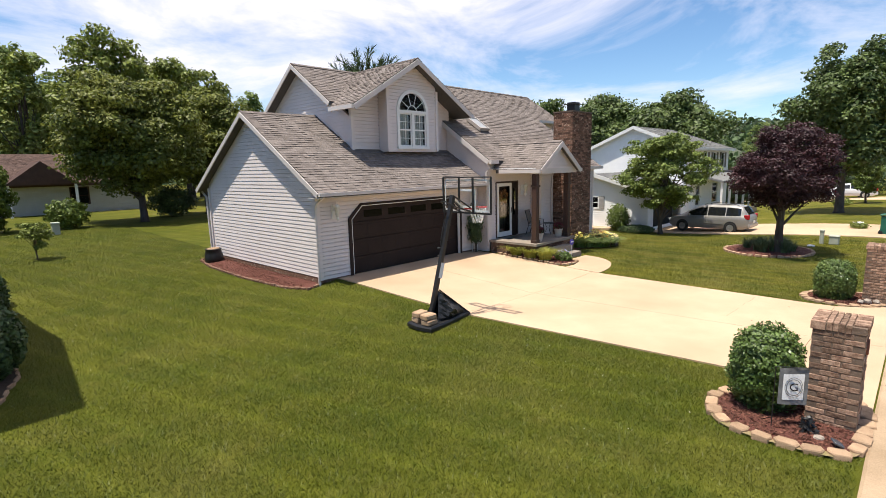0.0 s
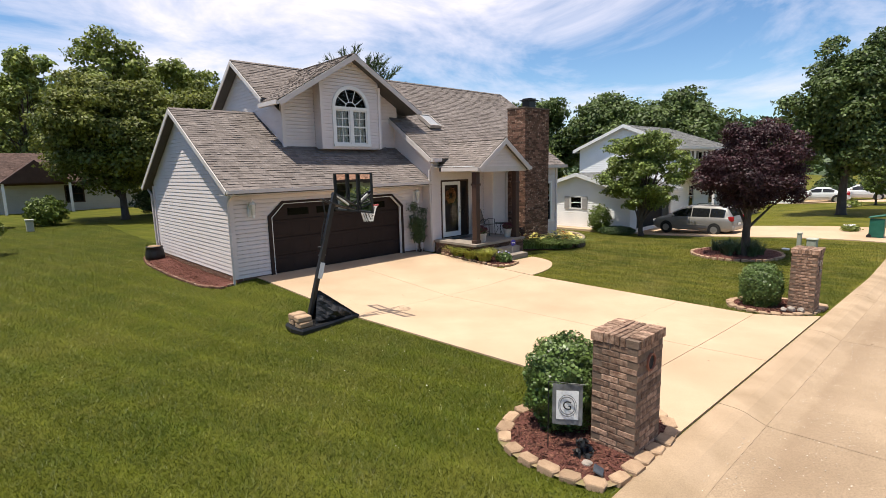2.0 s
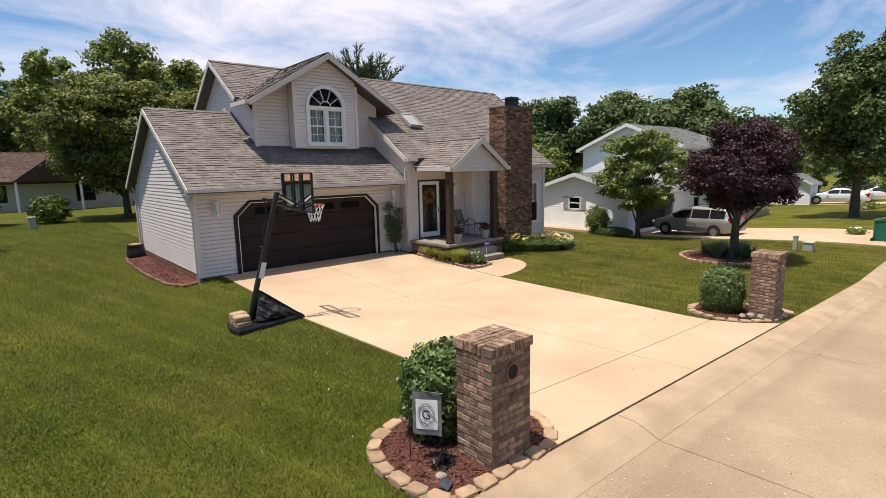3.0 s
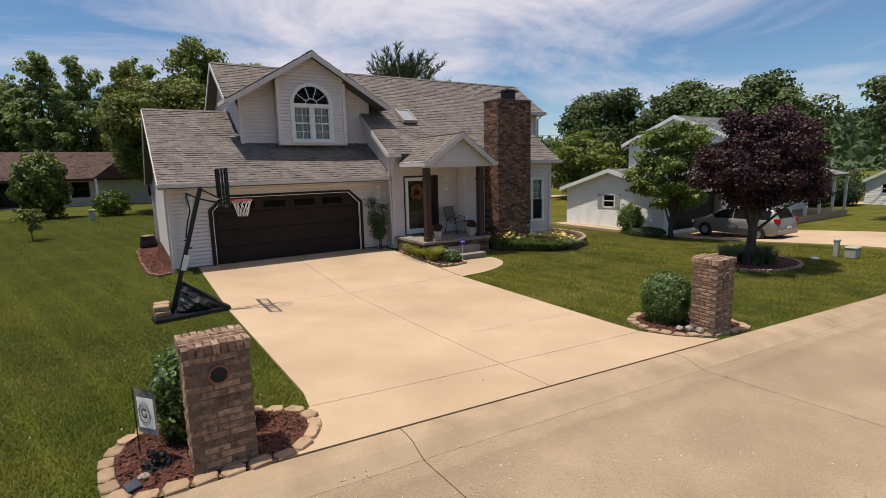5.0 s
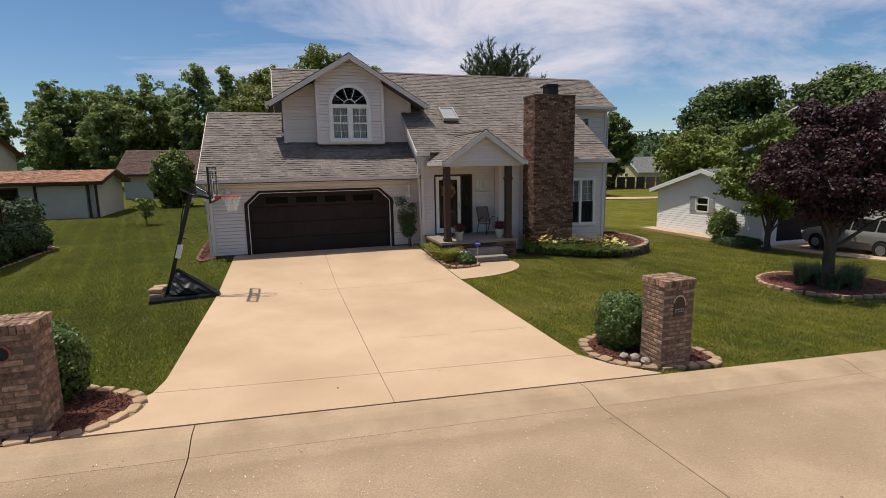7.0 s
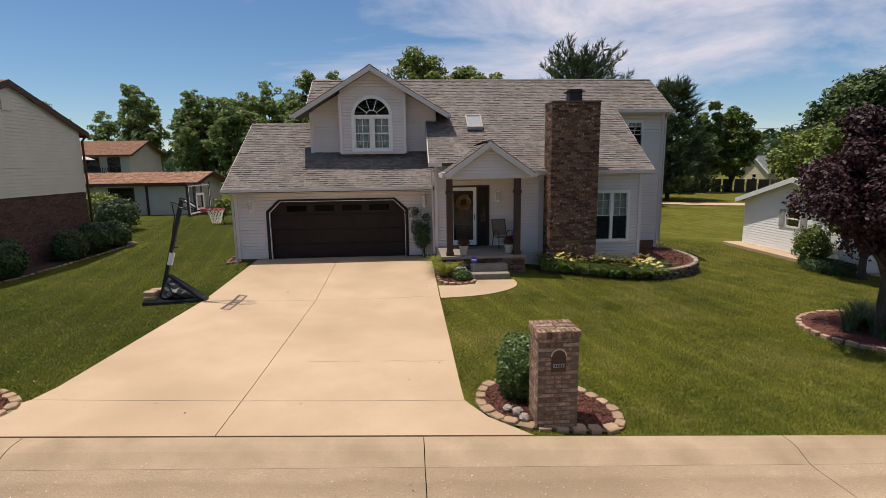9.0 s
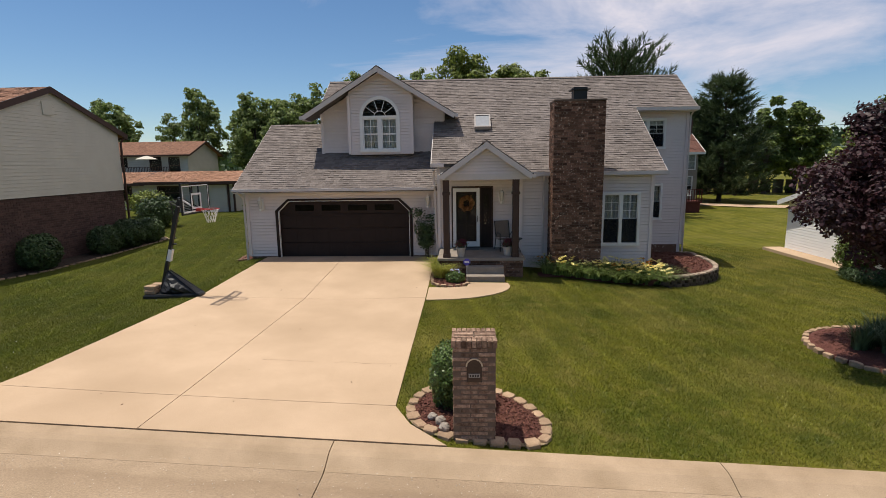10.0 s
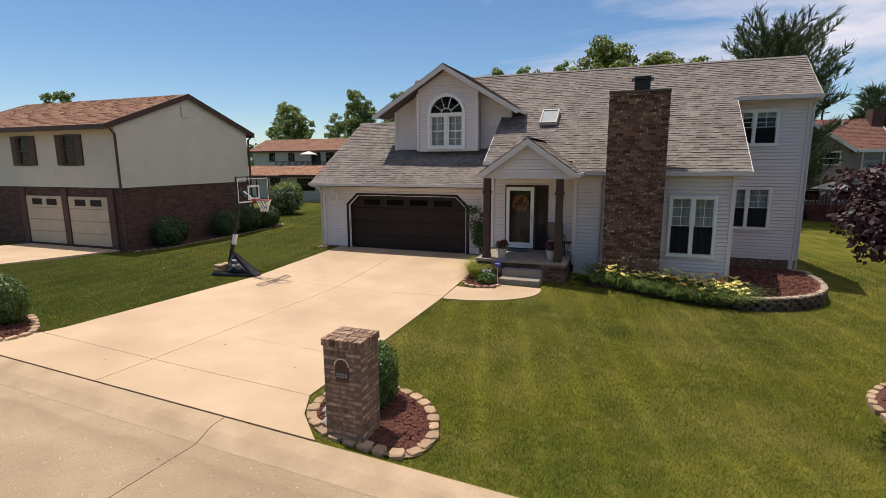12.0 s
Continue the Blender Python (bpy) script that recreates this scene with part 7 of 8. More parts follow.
def deck_and_umbrella(x0, x1, y0, y1, z, rail_m, ux, uy, floor_label, high=2.35):
    dk = thing("deck", floor_label, "deck")
    b = Build()
    b.box(x0, x1, y0, y1, z - 0.15, z)
    part("floor", b, rail_m, dk)
    b = Build()
    b.box(x0 + 0.1, x1 - 0.1, y0 + 0.1, y0 + 0.15, gz(x0, y0) - 0.2, z - 0.1)
    part("skirt", b, rail_m, dk)
    for zz in (0.15, 0.95):
        b = Build()
        b.box(x0, x1, y0, y0 + 0.06, z + zz - 0.05, z + zz)
        part("rail", b, rail_m, dk)
    n = int((x1 - x0) / 0.2)
    me_ = Build()
    me_.box(-0.03, 0.03, -0.02, 0.02, 0, 0.95)
    me_ = me_.mesh("baluster")
    for i in range(n + 1):
        ob = part("baluster", me_, rail_m, dk)
        ob.location = (x0 + 0.03 + (x1 - x0 - 0.06) * i / n, y0 + 0.03, z)
    um = thing("patio_umbrella", "cream patio umbrella open over a deck", "umbrella", (ux, uy, z))
    b = Build()
    b.tube([(0, 0, 0), (0, 0, high - 0.05)], 0.03, 6)
    part("pole", b, M_FASCIA, um)
    b = Build()
    b.lathe([(1.25, high - 0.46), (1.22, high - 0.42), (0.6, high - 0.16), (0.05, high)], 8)
    part("canopy", b, M_CREAM_S, um)


deck_and_umbrella(-38, -29.5, 43.5, 46, 2.5, M_BROWN_T, -33.0, 44.6, "brown timber deck behind the far house")
hb = plain_gable("brown_roof_house", "long white ranch house with dark brown roof", -13, 5, 36, 45, 0.2, 2.9, 5.0, M_CREAM_S, M_ROOF_D, M_BROWN_T, over=0.6, holes={"f": [(-10.6, -9.4, 0.5, 2.4), (-5.8, -4.6, 1.1, 2.3), (-0.2, 1.0, 1.0, 2.3)]}, step=0.2, seed=50)
for u0, u1, za, zb in ((-10.6, -9.4, 0.5, 2.4), (-5.8, -4.6, 1.1, 2.3), (-0.2, 1.0, 1.0, 2.3)):
    small_window(hb, "f", u0, u1, za, zb, 36, frame_m=M_BROWN_T)
b = Build()
b.prism([(-4.2, 34.6, 2.6), (0.2, 34.6, 2.6), (-2.0, 34.6, 4.3)], (0, 4, 0))
part("porch_gable", b, M_BROWN_T, hb)
for x in (-4.0, 0.0):
    b = Build()
    b.box(x - 0.08, x + 0.08, 34.7, 34.86, 0.2, 2.7)
    part("porch_post", b, M_WHITE_S, hb)

# white garage and two-storey house to the east
GX0, GX1, GY0, GY1 = 22.8, 29.4, 0.2, 7.38
hg = plain_gable("white_garage", "white-sided garage with open dark doorway", GX0, GX1, GY0, GY1, -1.25, 1.42, 2.5, M_WHITE_S, M_ROOF_G, M_TRIM, over=0.35, holes={"l": [(3.5, 4.35, 0.2, 0.97)], "f": [(23.7, 28.7, -1.05, 1.05)]}, step=0.13, seed=60)
small_window(hg, "l", 3.5, 4.35, 0.2, 0.97, GX0, shutters=mat("grey_shutter", (0.33, 0.31, 0.30), (0.4, 0.38, 0.36), rough=0.6))
b = Build()
b.box(GX0 - 0.9, GX0, GY0 + 0.2, GY1 + 0.3, -1.3, -1.0)
part("apron", b, M_CONC, hg, "pale concrete strip")
hc = plain_gable("white_house", "white two-storey house with grey hipped roof and shutters", 29.5, 40.2, 0.28, 7.76, -1.2, 4.3, 5.86, M_WHITE_S, M_ROOF_G, M_TRIM, over=0.4, holes={"f": [(31.2 + 2.3 * k, 32.1 + 2.3 * k, 2.6, 3.8) for k in range(4)] + [(32.0, 33.0, -0.2, 1.4), (36, 37.5, -0.2, 1.4)]}, step=0.15, seed=63, hip=3.5)
M_SHUT = mat("dark_shutter", (0.10, 0.085, 0.06), (0.14, 0.12, 0.09), rough=0.6)
for k in range(4):
    small_window(hc, "f", 31.2 + 2.3 * k, 32.1 + 2.3 * k, 2.6, 3.8, 0.28, shutters=M_SHUT)
small_window(hc, "f", 32.0, 33.0, -0.2, 1.4, 0.28)
small_window(hc, "f", 36.0, 37.5, -0.2, 1.4, 0.28)
b = Build()
b.prism([(30.2, -2.1, 1.75), (40.4, -2.1, 1.75), (40.4, 0.27, 2.35), (30.2, 0.27, 2.35)], (0, 0, -0.14))
part("porch_roof", b, M_ROOF_G, hc)
for k in range(6):
    b = Build()
    x = 30.4 + k * 1.96
    b.box(x - 0.07, x + 0.07, -2.02, -1.88, -0.9, 1.65)
    part("porch_post", b, M_TRIM, hc)
b = Build()
b.box(30.2, 40.4, -2.1, 0.26, -1.4, -0.75)
part("porch_floor", b, M_CONC, hc)
dc = sheet(lambda y: (22.9, 28.9), -12.02, 0.1, 0.04, 0.12)
tagged(part("driveway", dc, M_CONC), "pale concrete driveway of the white house", "driveway", kind="structure")
shrub("garage_bush", "upright loose green bush against white siding", 22.0, 1.75, 0.7, 0.7, 1.7, M_LEAF, 71, n=4500, size=0.1, loose=0.15)
shrub("low_hedge", "low dark hedge under a small tree", 21.6, 0.4, 0.9, 1.1, 0.5, M_LEAF_D, 72, n=3500, size=0.08)
tree("ornamental_tree", "leafy green garden tree with layered crown", 21.75, -1.0, 6.9, 2.75, M_LEAF_O, 14, stem=0.6, trunk=0.15, n=34000, size=0.14, clumps=125, squash=0.42, tight=0.95)


# cars: a lofted body with the glass laid over it
def along(table, y):
    return float(np.interp(y, [p[0] for p in table], [p[1] for p in table]))


VAN = {
    "wide": ((-2.52, 0.84), (-2.3, 0.95), (-1.9, 0.97), (1.6, 0.97), (2.2, 0.90), (2.45, 0.76), (2.54, 0.6)),
    "roof_wide": ((-2.52, 0.74), (-2.0, 0.70), (0.3, 0.70), (1.5, 0.78), (2.3, 0.74), (2.54, 0.5)),
    "belt": ((-2.52, 1.0), (-2.0, 1.06), (1.3, 0.99), (2.2, 0.84), (2.54, 0.56)),
    "top": ((-2.52, 1.0), (-2.46, 1.12), (-2.12, 1.62), (-1.9, 1.70), (-1.4, 1.745), (-0.2, 1.74), (0.3, 1.70), (0.7, 1.57), (1.62, 1.07), (2.2, 0.90), (2.45, 0.74), (2.54, 0.58)),
    "side": ((-2.02, -1.18), (-1.12, -0.08), (-0.02, 1.18)), "wind": (0.66, 1.55), "rear": (-2.42, -2.1), "axles": (-1.48, 1.5), "ends": (-2.52, 2.54), "rack": True}
SEDAN = {
    "wide": ((-2.35, 0.76), (-2.1, 0.86), (1.5, 0.88), (2.1, 0.80), (2.35, 0.55)),
    "roof_wide": ((-2.35, 0.7), (-1.2, 0.58), (0.2, 0.58), (1.2, 0.7), (2.35, 0.5)),
    "belt": ((-2.35, 0.82), (-1.6, 0.96), (1.0, 0.9), (2.0, 0.76), (2.35, 0.55)),
    "top": ((-2.35, 0.86), (-2.2, 1.0), (-1.6, 1.05), (-0.9, 1.38), (-0.3, 1.44), (0.2, 1.40), (1.15, 0.98), (2.0, 0.80), (2.35, 0.58)),
    "side": ((-1.2, -0.3), (-0.24, 0.75)), "wind": (0.3, 1.1), "rear": (-1.55, -0.95), "axles": (-1.4, 1.4), "ends": (-2.35, 2.35), "rack": False}
M_TYRE = mat("tyre", (0.015, 0.015, 0.015), (0.025, 0.025, 0.025), rough=0.85)
M_ALLOY = mat("alloy", (0.4, 0.4, 0.41), (0.5, 0.5, 0.51), rough=0.3, metal=0.8)
M_TINT = mat("tinted_glass", (0.01, 0.011, 0.012), (0.014, 0.015, 0.016), rough=0.08, spec=0.6)
M_LENS = mat("red_lens", (0.25, 0.01, 0.015), (0.32, 0.015, 0.02), rough=0.2)
M_SILVER = mat("silver_paint", (0.235, 0.222, 0.205), (0.26, 0.247, 0.23), rough=0.42, metal=0.3, coat=0.5, fine=0.02)
M_WHITECAR = mat("pale_paint", (0.55, 0.56, 0.57), (0.6, 0.61, 0.62), rough=0.4, coat=0.5, fine=0.02)


def car(name, label, x, y, turn, form, paint):
    v = thing(name, label, "car", (x, y, gz(x, y) + 0.045), turn)
    y0, y1 = form["ends"]

    def section(yy):
        w, wr, zt = along(form["wide"], yy), along(form["roof_wide"], yy), along(form["top"], yy)
        zb = min(along(form["belt"], yy), zt - 0.03)
        wr = wr if zt - zb > 0.12 else max(wr, w * 0.84)
        return w, wr, zb, zt

    rows = []
    for yy in np.linspace(y0, y1, 60):
        w, wr, zb, zt = section(yy)
        low = 0.24 + 0.14 * max(0.0, (abs(yy) - abs(y0) + 0.35) / 0.35)
        edge = zb + (zt - zb) * 0.86
        half = [(w * 0.88, low), (w * 0.97, low + 0.06), (w, 0.52), (w * 0.995, zb * 0.8), (w * 0.975, zb - 0.03), (w * 0.95, zb), (w * 0.95 + (wr - w * 0.95) * 0.5, zb + (edge - zb) * 0.52), (wr, edge), (wr * 0.9, zt - 0.025), (wr * 0.5, zt)]
        rows.append([(-p, yy, q) for p, q in half] + [(p, yy, q) for p, q in half[::-1]])
    n = len(rows[0])
    b = Build()
    for r in rows:
        b.v += r
    for i in range(len(rows) - 1):
        for j in range(n):
            k = (j + 1) % n
            b.f.append((i * n + j, (i + 1) * n + j, (i + 1) * n + k, i * n + k))
    b.f.append(tuple(range(n)))
    b.f.append(tuple((len(rows) - 1) * n + j for j in range(n - 1, -1, -1)))
    part("body", b, paint, v, smooth=True)

    def flank(yy, u):
        w, wr, zb, zt = section(yy)
        edge = zb + (zt - zb) * 0.86
        return (w * 0.95 + (wr - w * 0.95) * u + 0.012, yy, zb + (edge - zb) * u)

    for ya, yb in form["side"]:
        for sg in (1, -1):
            b = Build()
            st = np.linspace(ya, yb, 9)
            for p, q in zip(st[:-1], st[1:]):
                b.face(*[(sg * c[0], c[1], c[2]) for c in (flank(p, 0.08), flank(q, 0.08), flank(q, 0.9), flank(p, 0.9))])
            part("side_window", b, M_TINT, v)
    for nm, (ya, yb) in (("windscreen", form["wind"]), ("rear_window", form["rear"])):
        b = Build()
        st = np.linspace(ya, yb, 7)
        for p, q in zip(st[:-1], st[1:]):
            (_, wp_, _, zp), (_, wq, _, zq) = section(p), section(q)
            for fa, fb, da, db in ((-0.88, -0.5, 0.022, 0.0), (-0.5, 0.5, 0.0, 0.0), (0.5, 0.88, 0.0, 0.022)):
                b.face((wp_ * fa, p, zp - da + 0.012), (wp_ * fb, p, zp - db + 0.012), (wq * fb, q, zq - db + 0.012), (wq * fa, q, zq - da + 0.012))
        part(nm, b, M_TINT, v)
    for sx in (-1, 1):
        w, _, zb, _ = section(y0 + 0.12)
        b = Build()
        b.soft_box(sx * (w - 0.06) - 0.08, sx * (w - 0.06) + 0.08, y0 - 0.015, y0 + 0.3, zb - 0.12, zb + 0.16, 0.03)
        part("tail_light", b, M_LENS, v)
        b = Build()
        b.soft_box(sx * 0.62 - 0.14, sx * 0.62 + 0.14, y1 - 0.3, y1 - 0.02, 0.62, 0.76, 0.03)
        part("headlight", b, M_TRIM, v)
        b = Build()
        b.soft_box(sx * 1.03 - 0.09, sx * 1.03 + 0.09, form["side"][-1][1] - 0.2, form["side"][-1][1] - 0.05, 1.0, 1.14, 0.03)
        part("mirror", b, paint, v)
        b = Build()
        w = section(0.0)[0]
        b.box(sx * (w + 0.004) - 0.012, sx * (w + 0.004) + 0.012, form["axles"][0] + 0.5, form["axles"][1] - 0.5, 0.56, 0.61)
        part("side_moulding", b, paint, v)
        for yy in form["axles"]:
            w = section(yy)[0]
            b = Build()
            b.tube([(sx * (w - 0.15), yy, 0.36), (sx * (w + 0.006), yy, 0.36)], 0.385, 24)
            part("wheel_arch", b, M_BLACK, v)
            wh = new("wheel")
            wh.parent = v
            m = Matrix.Translation((sx * (w - 0.07), yy, 0.33)) @ Matrix.Rotation(math.radians(90), 4, "Y")
            b = Build()
            b.lathe([(0.2, -0.1), (0.31, -0.1), (0.335, -0.06), (0.335, 0.06), (0.31, 0.1), (0.2, 0.1)], 24)
            b.v = [tuple(m @ Vector(p)) for p in b.v]
            part("tyre", b, M_TYRE, wh)
            b = Build()
            b.lathe([(0.21, -0.108), (0.2, -0.09), (0.05, -0.1), (0.02, -0.112)], 24)
            b.lathe([(0.21, 0.108), (0.2, 0.09), (0.05, 0.1), (0.02, 0.112)], 24)
            for k in range(7):
                a = k * 0.8976
                for s in (-1, 1):
                    b.beam((0.04 * math.cos(a), 0.04 * math.sin(a), s * 0.112), (0.2 * math.cos(a), 0.2 * math.sin(a), s * 0.112), 0.045, 0.012)
            b.v = [tuple(m @ Vector(p)) for p in b.v]
            part("rim", b, M_ALLOY, wh)
    b = Build()
    b.soft_box(-section(y0)[0] - 0.03, section(y0)[0] + 0.03, y0 - 0.07, y0 + 0.12, 0.36, 0.62, 0.05)
    part("bumper", b, paint, v)
    b = Build()
    b.box(-0.2, 0.2, y0 - 0.075, y0 - 0.05, 0.66, 0.78)
    part("plate", b, M_TRIM, v)
    if form["rack"]:
        for sx in (-0.62, 0.62):
            b = Build()
            b.tube([(sx, -1.85, 1.70), (sx, -1.7, 1.77), (sx, 0.1, 1.77), (sx, 0.25, 1.70)], 0.02, 5)
            part("roof_rail", b, M_BLACK, v)
    return v


van = car("minivan", "silver minivan parked on a concrete driveway", 24.85, -2.9, -2, VAN, M_SILVER)
van.scale = (0.95, 0.905, 0.94)
# across the next lawn: a drive with two pale cars, a small round tree, a planted patch
b = Build()
st = np.linspace(-13.0, 3.0, 13)
for p, q in zip(st[:-1], st[1:]):
    b.face(*[(x, y, gz(x, y) + 0.04) for x, y in ((51.4, p), (56.2, p), (56.2, q), (51.4, q))])
tagged(part("far_driveway", b, M_CONC), "pale concrete drive beyond the next lawn", "driveway", kind="structure")
car("parked_car", "pale silver sedan parked on a far driveway", 53.0, -3.9, 8, SEDAN, M_WHITECAR)
car("parked_car", "white sedan parked behind another car far off", 55.2, -6.6, 12, SEDAN, M_WHITECAR)
tree("lawn_tree", "small round-headed green tree across the lawn", 47.5, -8.7, 3.5, 1.75, M_LEAF, 91, stem=0.9, trunk=0.09, n=7000, size=0.16, clumps=45, tight=0.9)
shrub("lawn_plant", "low mixed plants in a small round lawn bed", 45.3, -7.3, 1.2, 0.7, 0.55, M_LEAF_Y, 92, n=1500, size=0.12, loose=0.2)
rock("pale_stone", 44.3, -7.35, gz(44.3, -7.35) + 0.1, 0.26, 93, M_PALEROCK, "pale squared stone among lawn plants")
shrub("kerb_plant", "low clump with white flowers beside the drive", 26.7, -9.85, 0.55, 0.4, 0.32, M_LEAF_Y, 94, n=900, size=0.09, loose=0.2)
part("blossom", flower_heads(95, [(0.45 * math.cos(k * 2.4) * (k % 5) / 5, 0.32 * math.sin(k * 2.4) * (k % 5) / 5, 0.33) for k in range(22)], 0.06), M_TRIM, bpy.data.objects["kerb_plant"])
bin_ = thing("wheelie_bin", "green wheeled rubbish bin by the kerb", "bin", (24.55, -11.1, gz(24.55, -11.1)))
M_BIN = mat("bin_green", (0.012, 0.09, 0.06), (0.018, 0.115, 0.08), rough=0.5)
b = Build()
b.prism([(-0.25, -0.27, 0.06), (0.25, -0.27, 0.06), (0.25, 0.27, 0.06), (-0.25, 0.27, 0.06)][::-1], (0, 0, 0.85))
part("body", b, M_BIN, bin_)
b = Build()
b.soft_box(-0.3, 0.3, -0.64, 0.0, -0.03, 0.03, 0.02, pose(0, 0.32, 0.97, -12, 0, 0))
part("lid", b, M_BIN, bin_)
for x in (-0.27, 0.27):
    b = Build()
    b.tube([(x - 0.03, 0.25, 0.1), (x + 0.03, 0.25, 0.1)], 0.1, 12)
    part("wheel", b, M_BLACK, bin_)

# brown-grey house with a deck to the north-east
M_TAUPE = mat("taupe_siding", (0.235, 0.20, 0.165), (0.285, 0.245, 0.205), rough=0.6)
M_ROOF_R = mat("red_shingle", (0.10, 0.046, 0.034), (0.15, 0.07, 0.052), scale=3, rough=0.95, island=0.2)
ho_n = [(25.22, 26.38, 2.6, 3.85), (22.0, 23.0, 0.45, 1.9), (24.0, 26.2, 0.45, 2.0)]
hn = plain_gable("taupe_house", "taupe two-storey house with red-brown roof", 17.5, 26.6, 26, 33, -1.1, 4.26, 6.3, M_TAUPE, M_ROOF_R, M_TRIM, over=0.4, holes={"f": ho_n}, step=0.2, seed=70)
for u0, u1, za, zb in ho_n:
    small_window(hn, "f", u0, u1, za, zb, 26)
    b = Build()
    b.box(u0 + 0.02, u1 - 0.02, 26.1, 26.12, za + (zb - za) * (0.1 if za > 2 else 0.55), zb - 0.02)
    part("blind", b, M_CURTAIN, hn)
wing = plain_gable("wing", "taupe upper wing", 18.4, 24.1, 24.9, 27.6, 2.0, 4.2, 6.2, M_TAUPE, M_ROOF_R, M_TRIM, over=0.35, along="y", holes={"f": [(22.4, 23.6, 3.0, 3.85)]}, step=0.2, seed=74)
small_window(wing, "f", 22.4, 23.6, 3.0, 3.85, 24.9)
for ob in list(wing.children):
    ob.parent = hn
bpy.data.objects.remove(wing)
b = Build()
b.box(26.3, 27.0, 28.4, 29.6, -1.1, 6.9)
part("brick_chimney", b, M_BRICK_A, hn)
b = Build()
b.tube([(24.6, 28.6, 5.5), (24.6, 28.6, 6.25)], 0.06, 8)
part("vent_pipe", b, M_TRIM, hn)
M_REDWOOD = mat("redwood", (0.085, 0.022, 0.016), (0.13, 0.035, 0.026), scale=5, rough=0.7)
deck_and_umbrella(21.4, 25.6, 22.6, 25.95, 0.15, M_REDWOOD, 23.0, 23.6, "red-stained timber deck with rails", 1.72)
ch = thing("patio_chair", "white round-backed plastic patio chair on the deck", "chair", (24.63, 23.3, 0.15), 200)
for k in range(7):
    b = Build()
    a = (k - 3) * 0.09
    b.beam((a, 0.24, 0.42), (a * 1.15, 0.32, 0.42 + math.sqrt(max(0.02, 0.2 - a * a * 1.8)) * 1.15), 0.05, 0.02)
    part("back_slat", b, M_TRIM, ch)
b = Build()
b.soft_box(-0.29, 0.29, -0.26, 0.28, 0.39, 0.43, 0.015)
part("seat", b, M_TRIM, ch)
for x, yy in ((-0.25, -0.22), (0.25, -0.22), (-0.25, 0.24), (0.25, 0.24)):
    b = Build()
    b.beam((x, yy, 0.4), (x * 1.12, yy * 1.12, 0.0), 0.045, 0.045)
    part("leg", b, M_TRIM, ch)
# yellow house far off
hy = plain_gable("yellow_house", "small pale yellow house with grey roof far off", 63, 75, 60, 67, -1.2, 1.5, 4.0, mat("yellow_siding", (0.55, 0.45, 0.25), (0.6, 0.5, 0.3), rough=0.6), M_ROOF_G, M_TRIM, along="x", holes={"l": [(63, 64, -0.2, 1.0)]}, step=0.3, seed=80)
small_window(hy, "l", 63, 64, -0.2, 1.0, 63)
fence = thing("board_fence", "weathered grey board fence far behind the lawn", "fence")
fm = Build()
fm.box(-0.55, 0.55, -0.02, 0.02, 0, 1.6)
fm = fm.mesh("board")
M_FENCE = mat("fence_wood", (0.10, 0.075, 0.055), (0.15, 0.115, 0.09), scale=4, rough=0.9, objrand=0.2)
for i in range(22):
    ob = part("board", fm, M_FENCE, fence)
    x, yy = 34.0 + i * 1.05, 52.0 - i * 0.75
    ob.matrix_basis = pose(x, yy, gz(x, yy), 0, 0, -35.5)
fr_ = Build()
fp = [(24.5, 34.2), (33, 28.5), (44, 24.5), (70, 20), (70, 17.5), (44, 22), (32, 25.9), (23, 32)]
fr_.face(*[(x, y, gz(x, y) + 0.06) for x, y in fp][::-1])
tagged(part("far_road", fr_, M_CONC), "pale side road crossing the far lawn", "road", kind="structure")
pole = thing("utility_pole", "wooden utility pole with cross arm", "utility pole", (37.4, 40.4, gz(37.4, 40.4)))
b = Build()
b.tube([(0, 0, 0), (0, 0, 7.5)], [0.16, 0.11], 8)
part("pole", b, M_BARK, pole)
b = Build()
b.box(-0.9, 0.9, -0.06, 0.06, 6.9, 7.05)
part("cross_arm", b, M_BARK, pole)
wire = Build()
for dz in (0.0, -0.9):
    pts = [Vector((37.4, 40.4, 7.0 + dz)).lerp(Vector((52, -8, 7.6 + dz)), f) + Vector((0, 0, -1.2 * 4 * f * (1 - f))) for f in np.linspace(0, 1, 12)]
    wire.tube(pts, 0.025, 4, False)
tagged(part("power_line", wire, M_BLACK), "thin black overhead wires between poles", "cable")

lp = thing("light_pole", "tall slim dark light pole behind the houses", "light pole", (24.0, 31.0, gz(24.0, 31.0)))
b = Build()
b.tube([(0, 0, 0), (0, 0, 9.9), (0.06, 0, 10.0), (0.3, 0, 10.02)], [0.1, 0.06, 0.06, 0.08], 8)
part("pole", b, M_BLACK, lp)
b = Build()
b.tube([(0, 0, 7.6), (0.45, 0, 7.65)], 0.04, 6)
part("bracket", b, M_BLACK, lp)

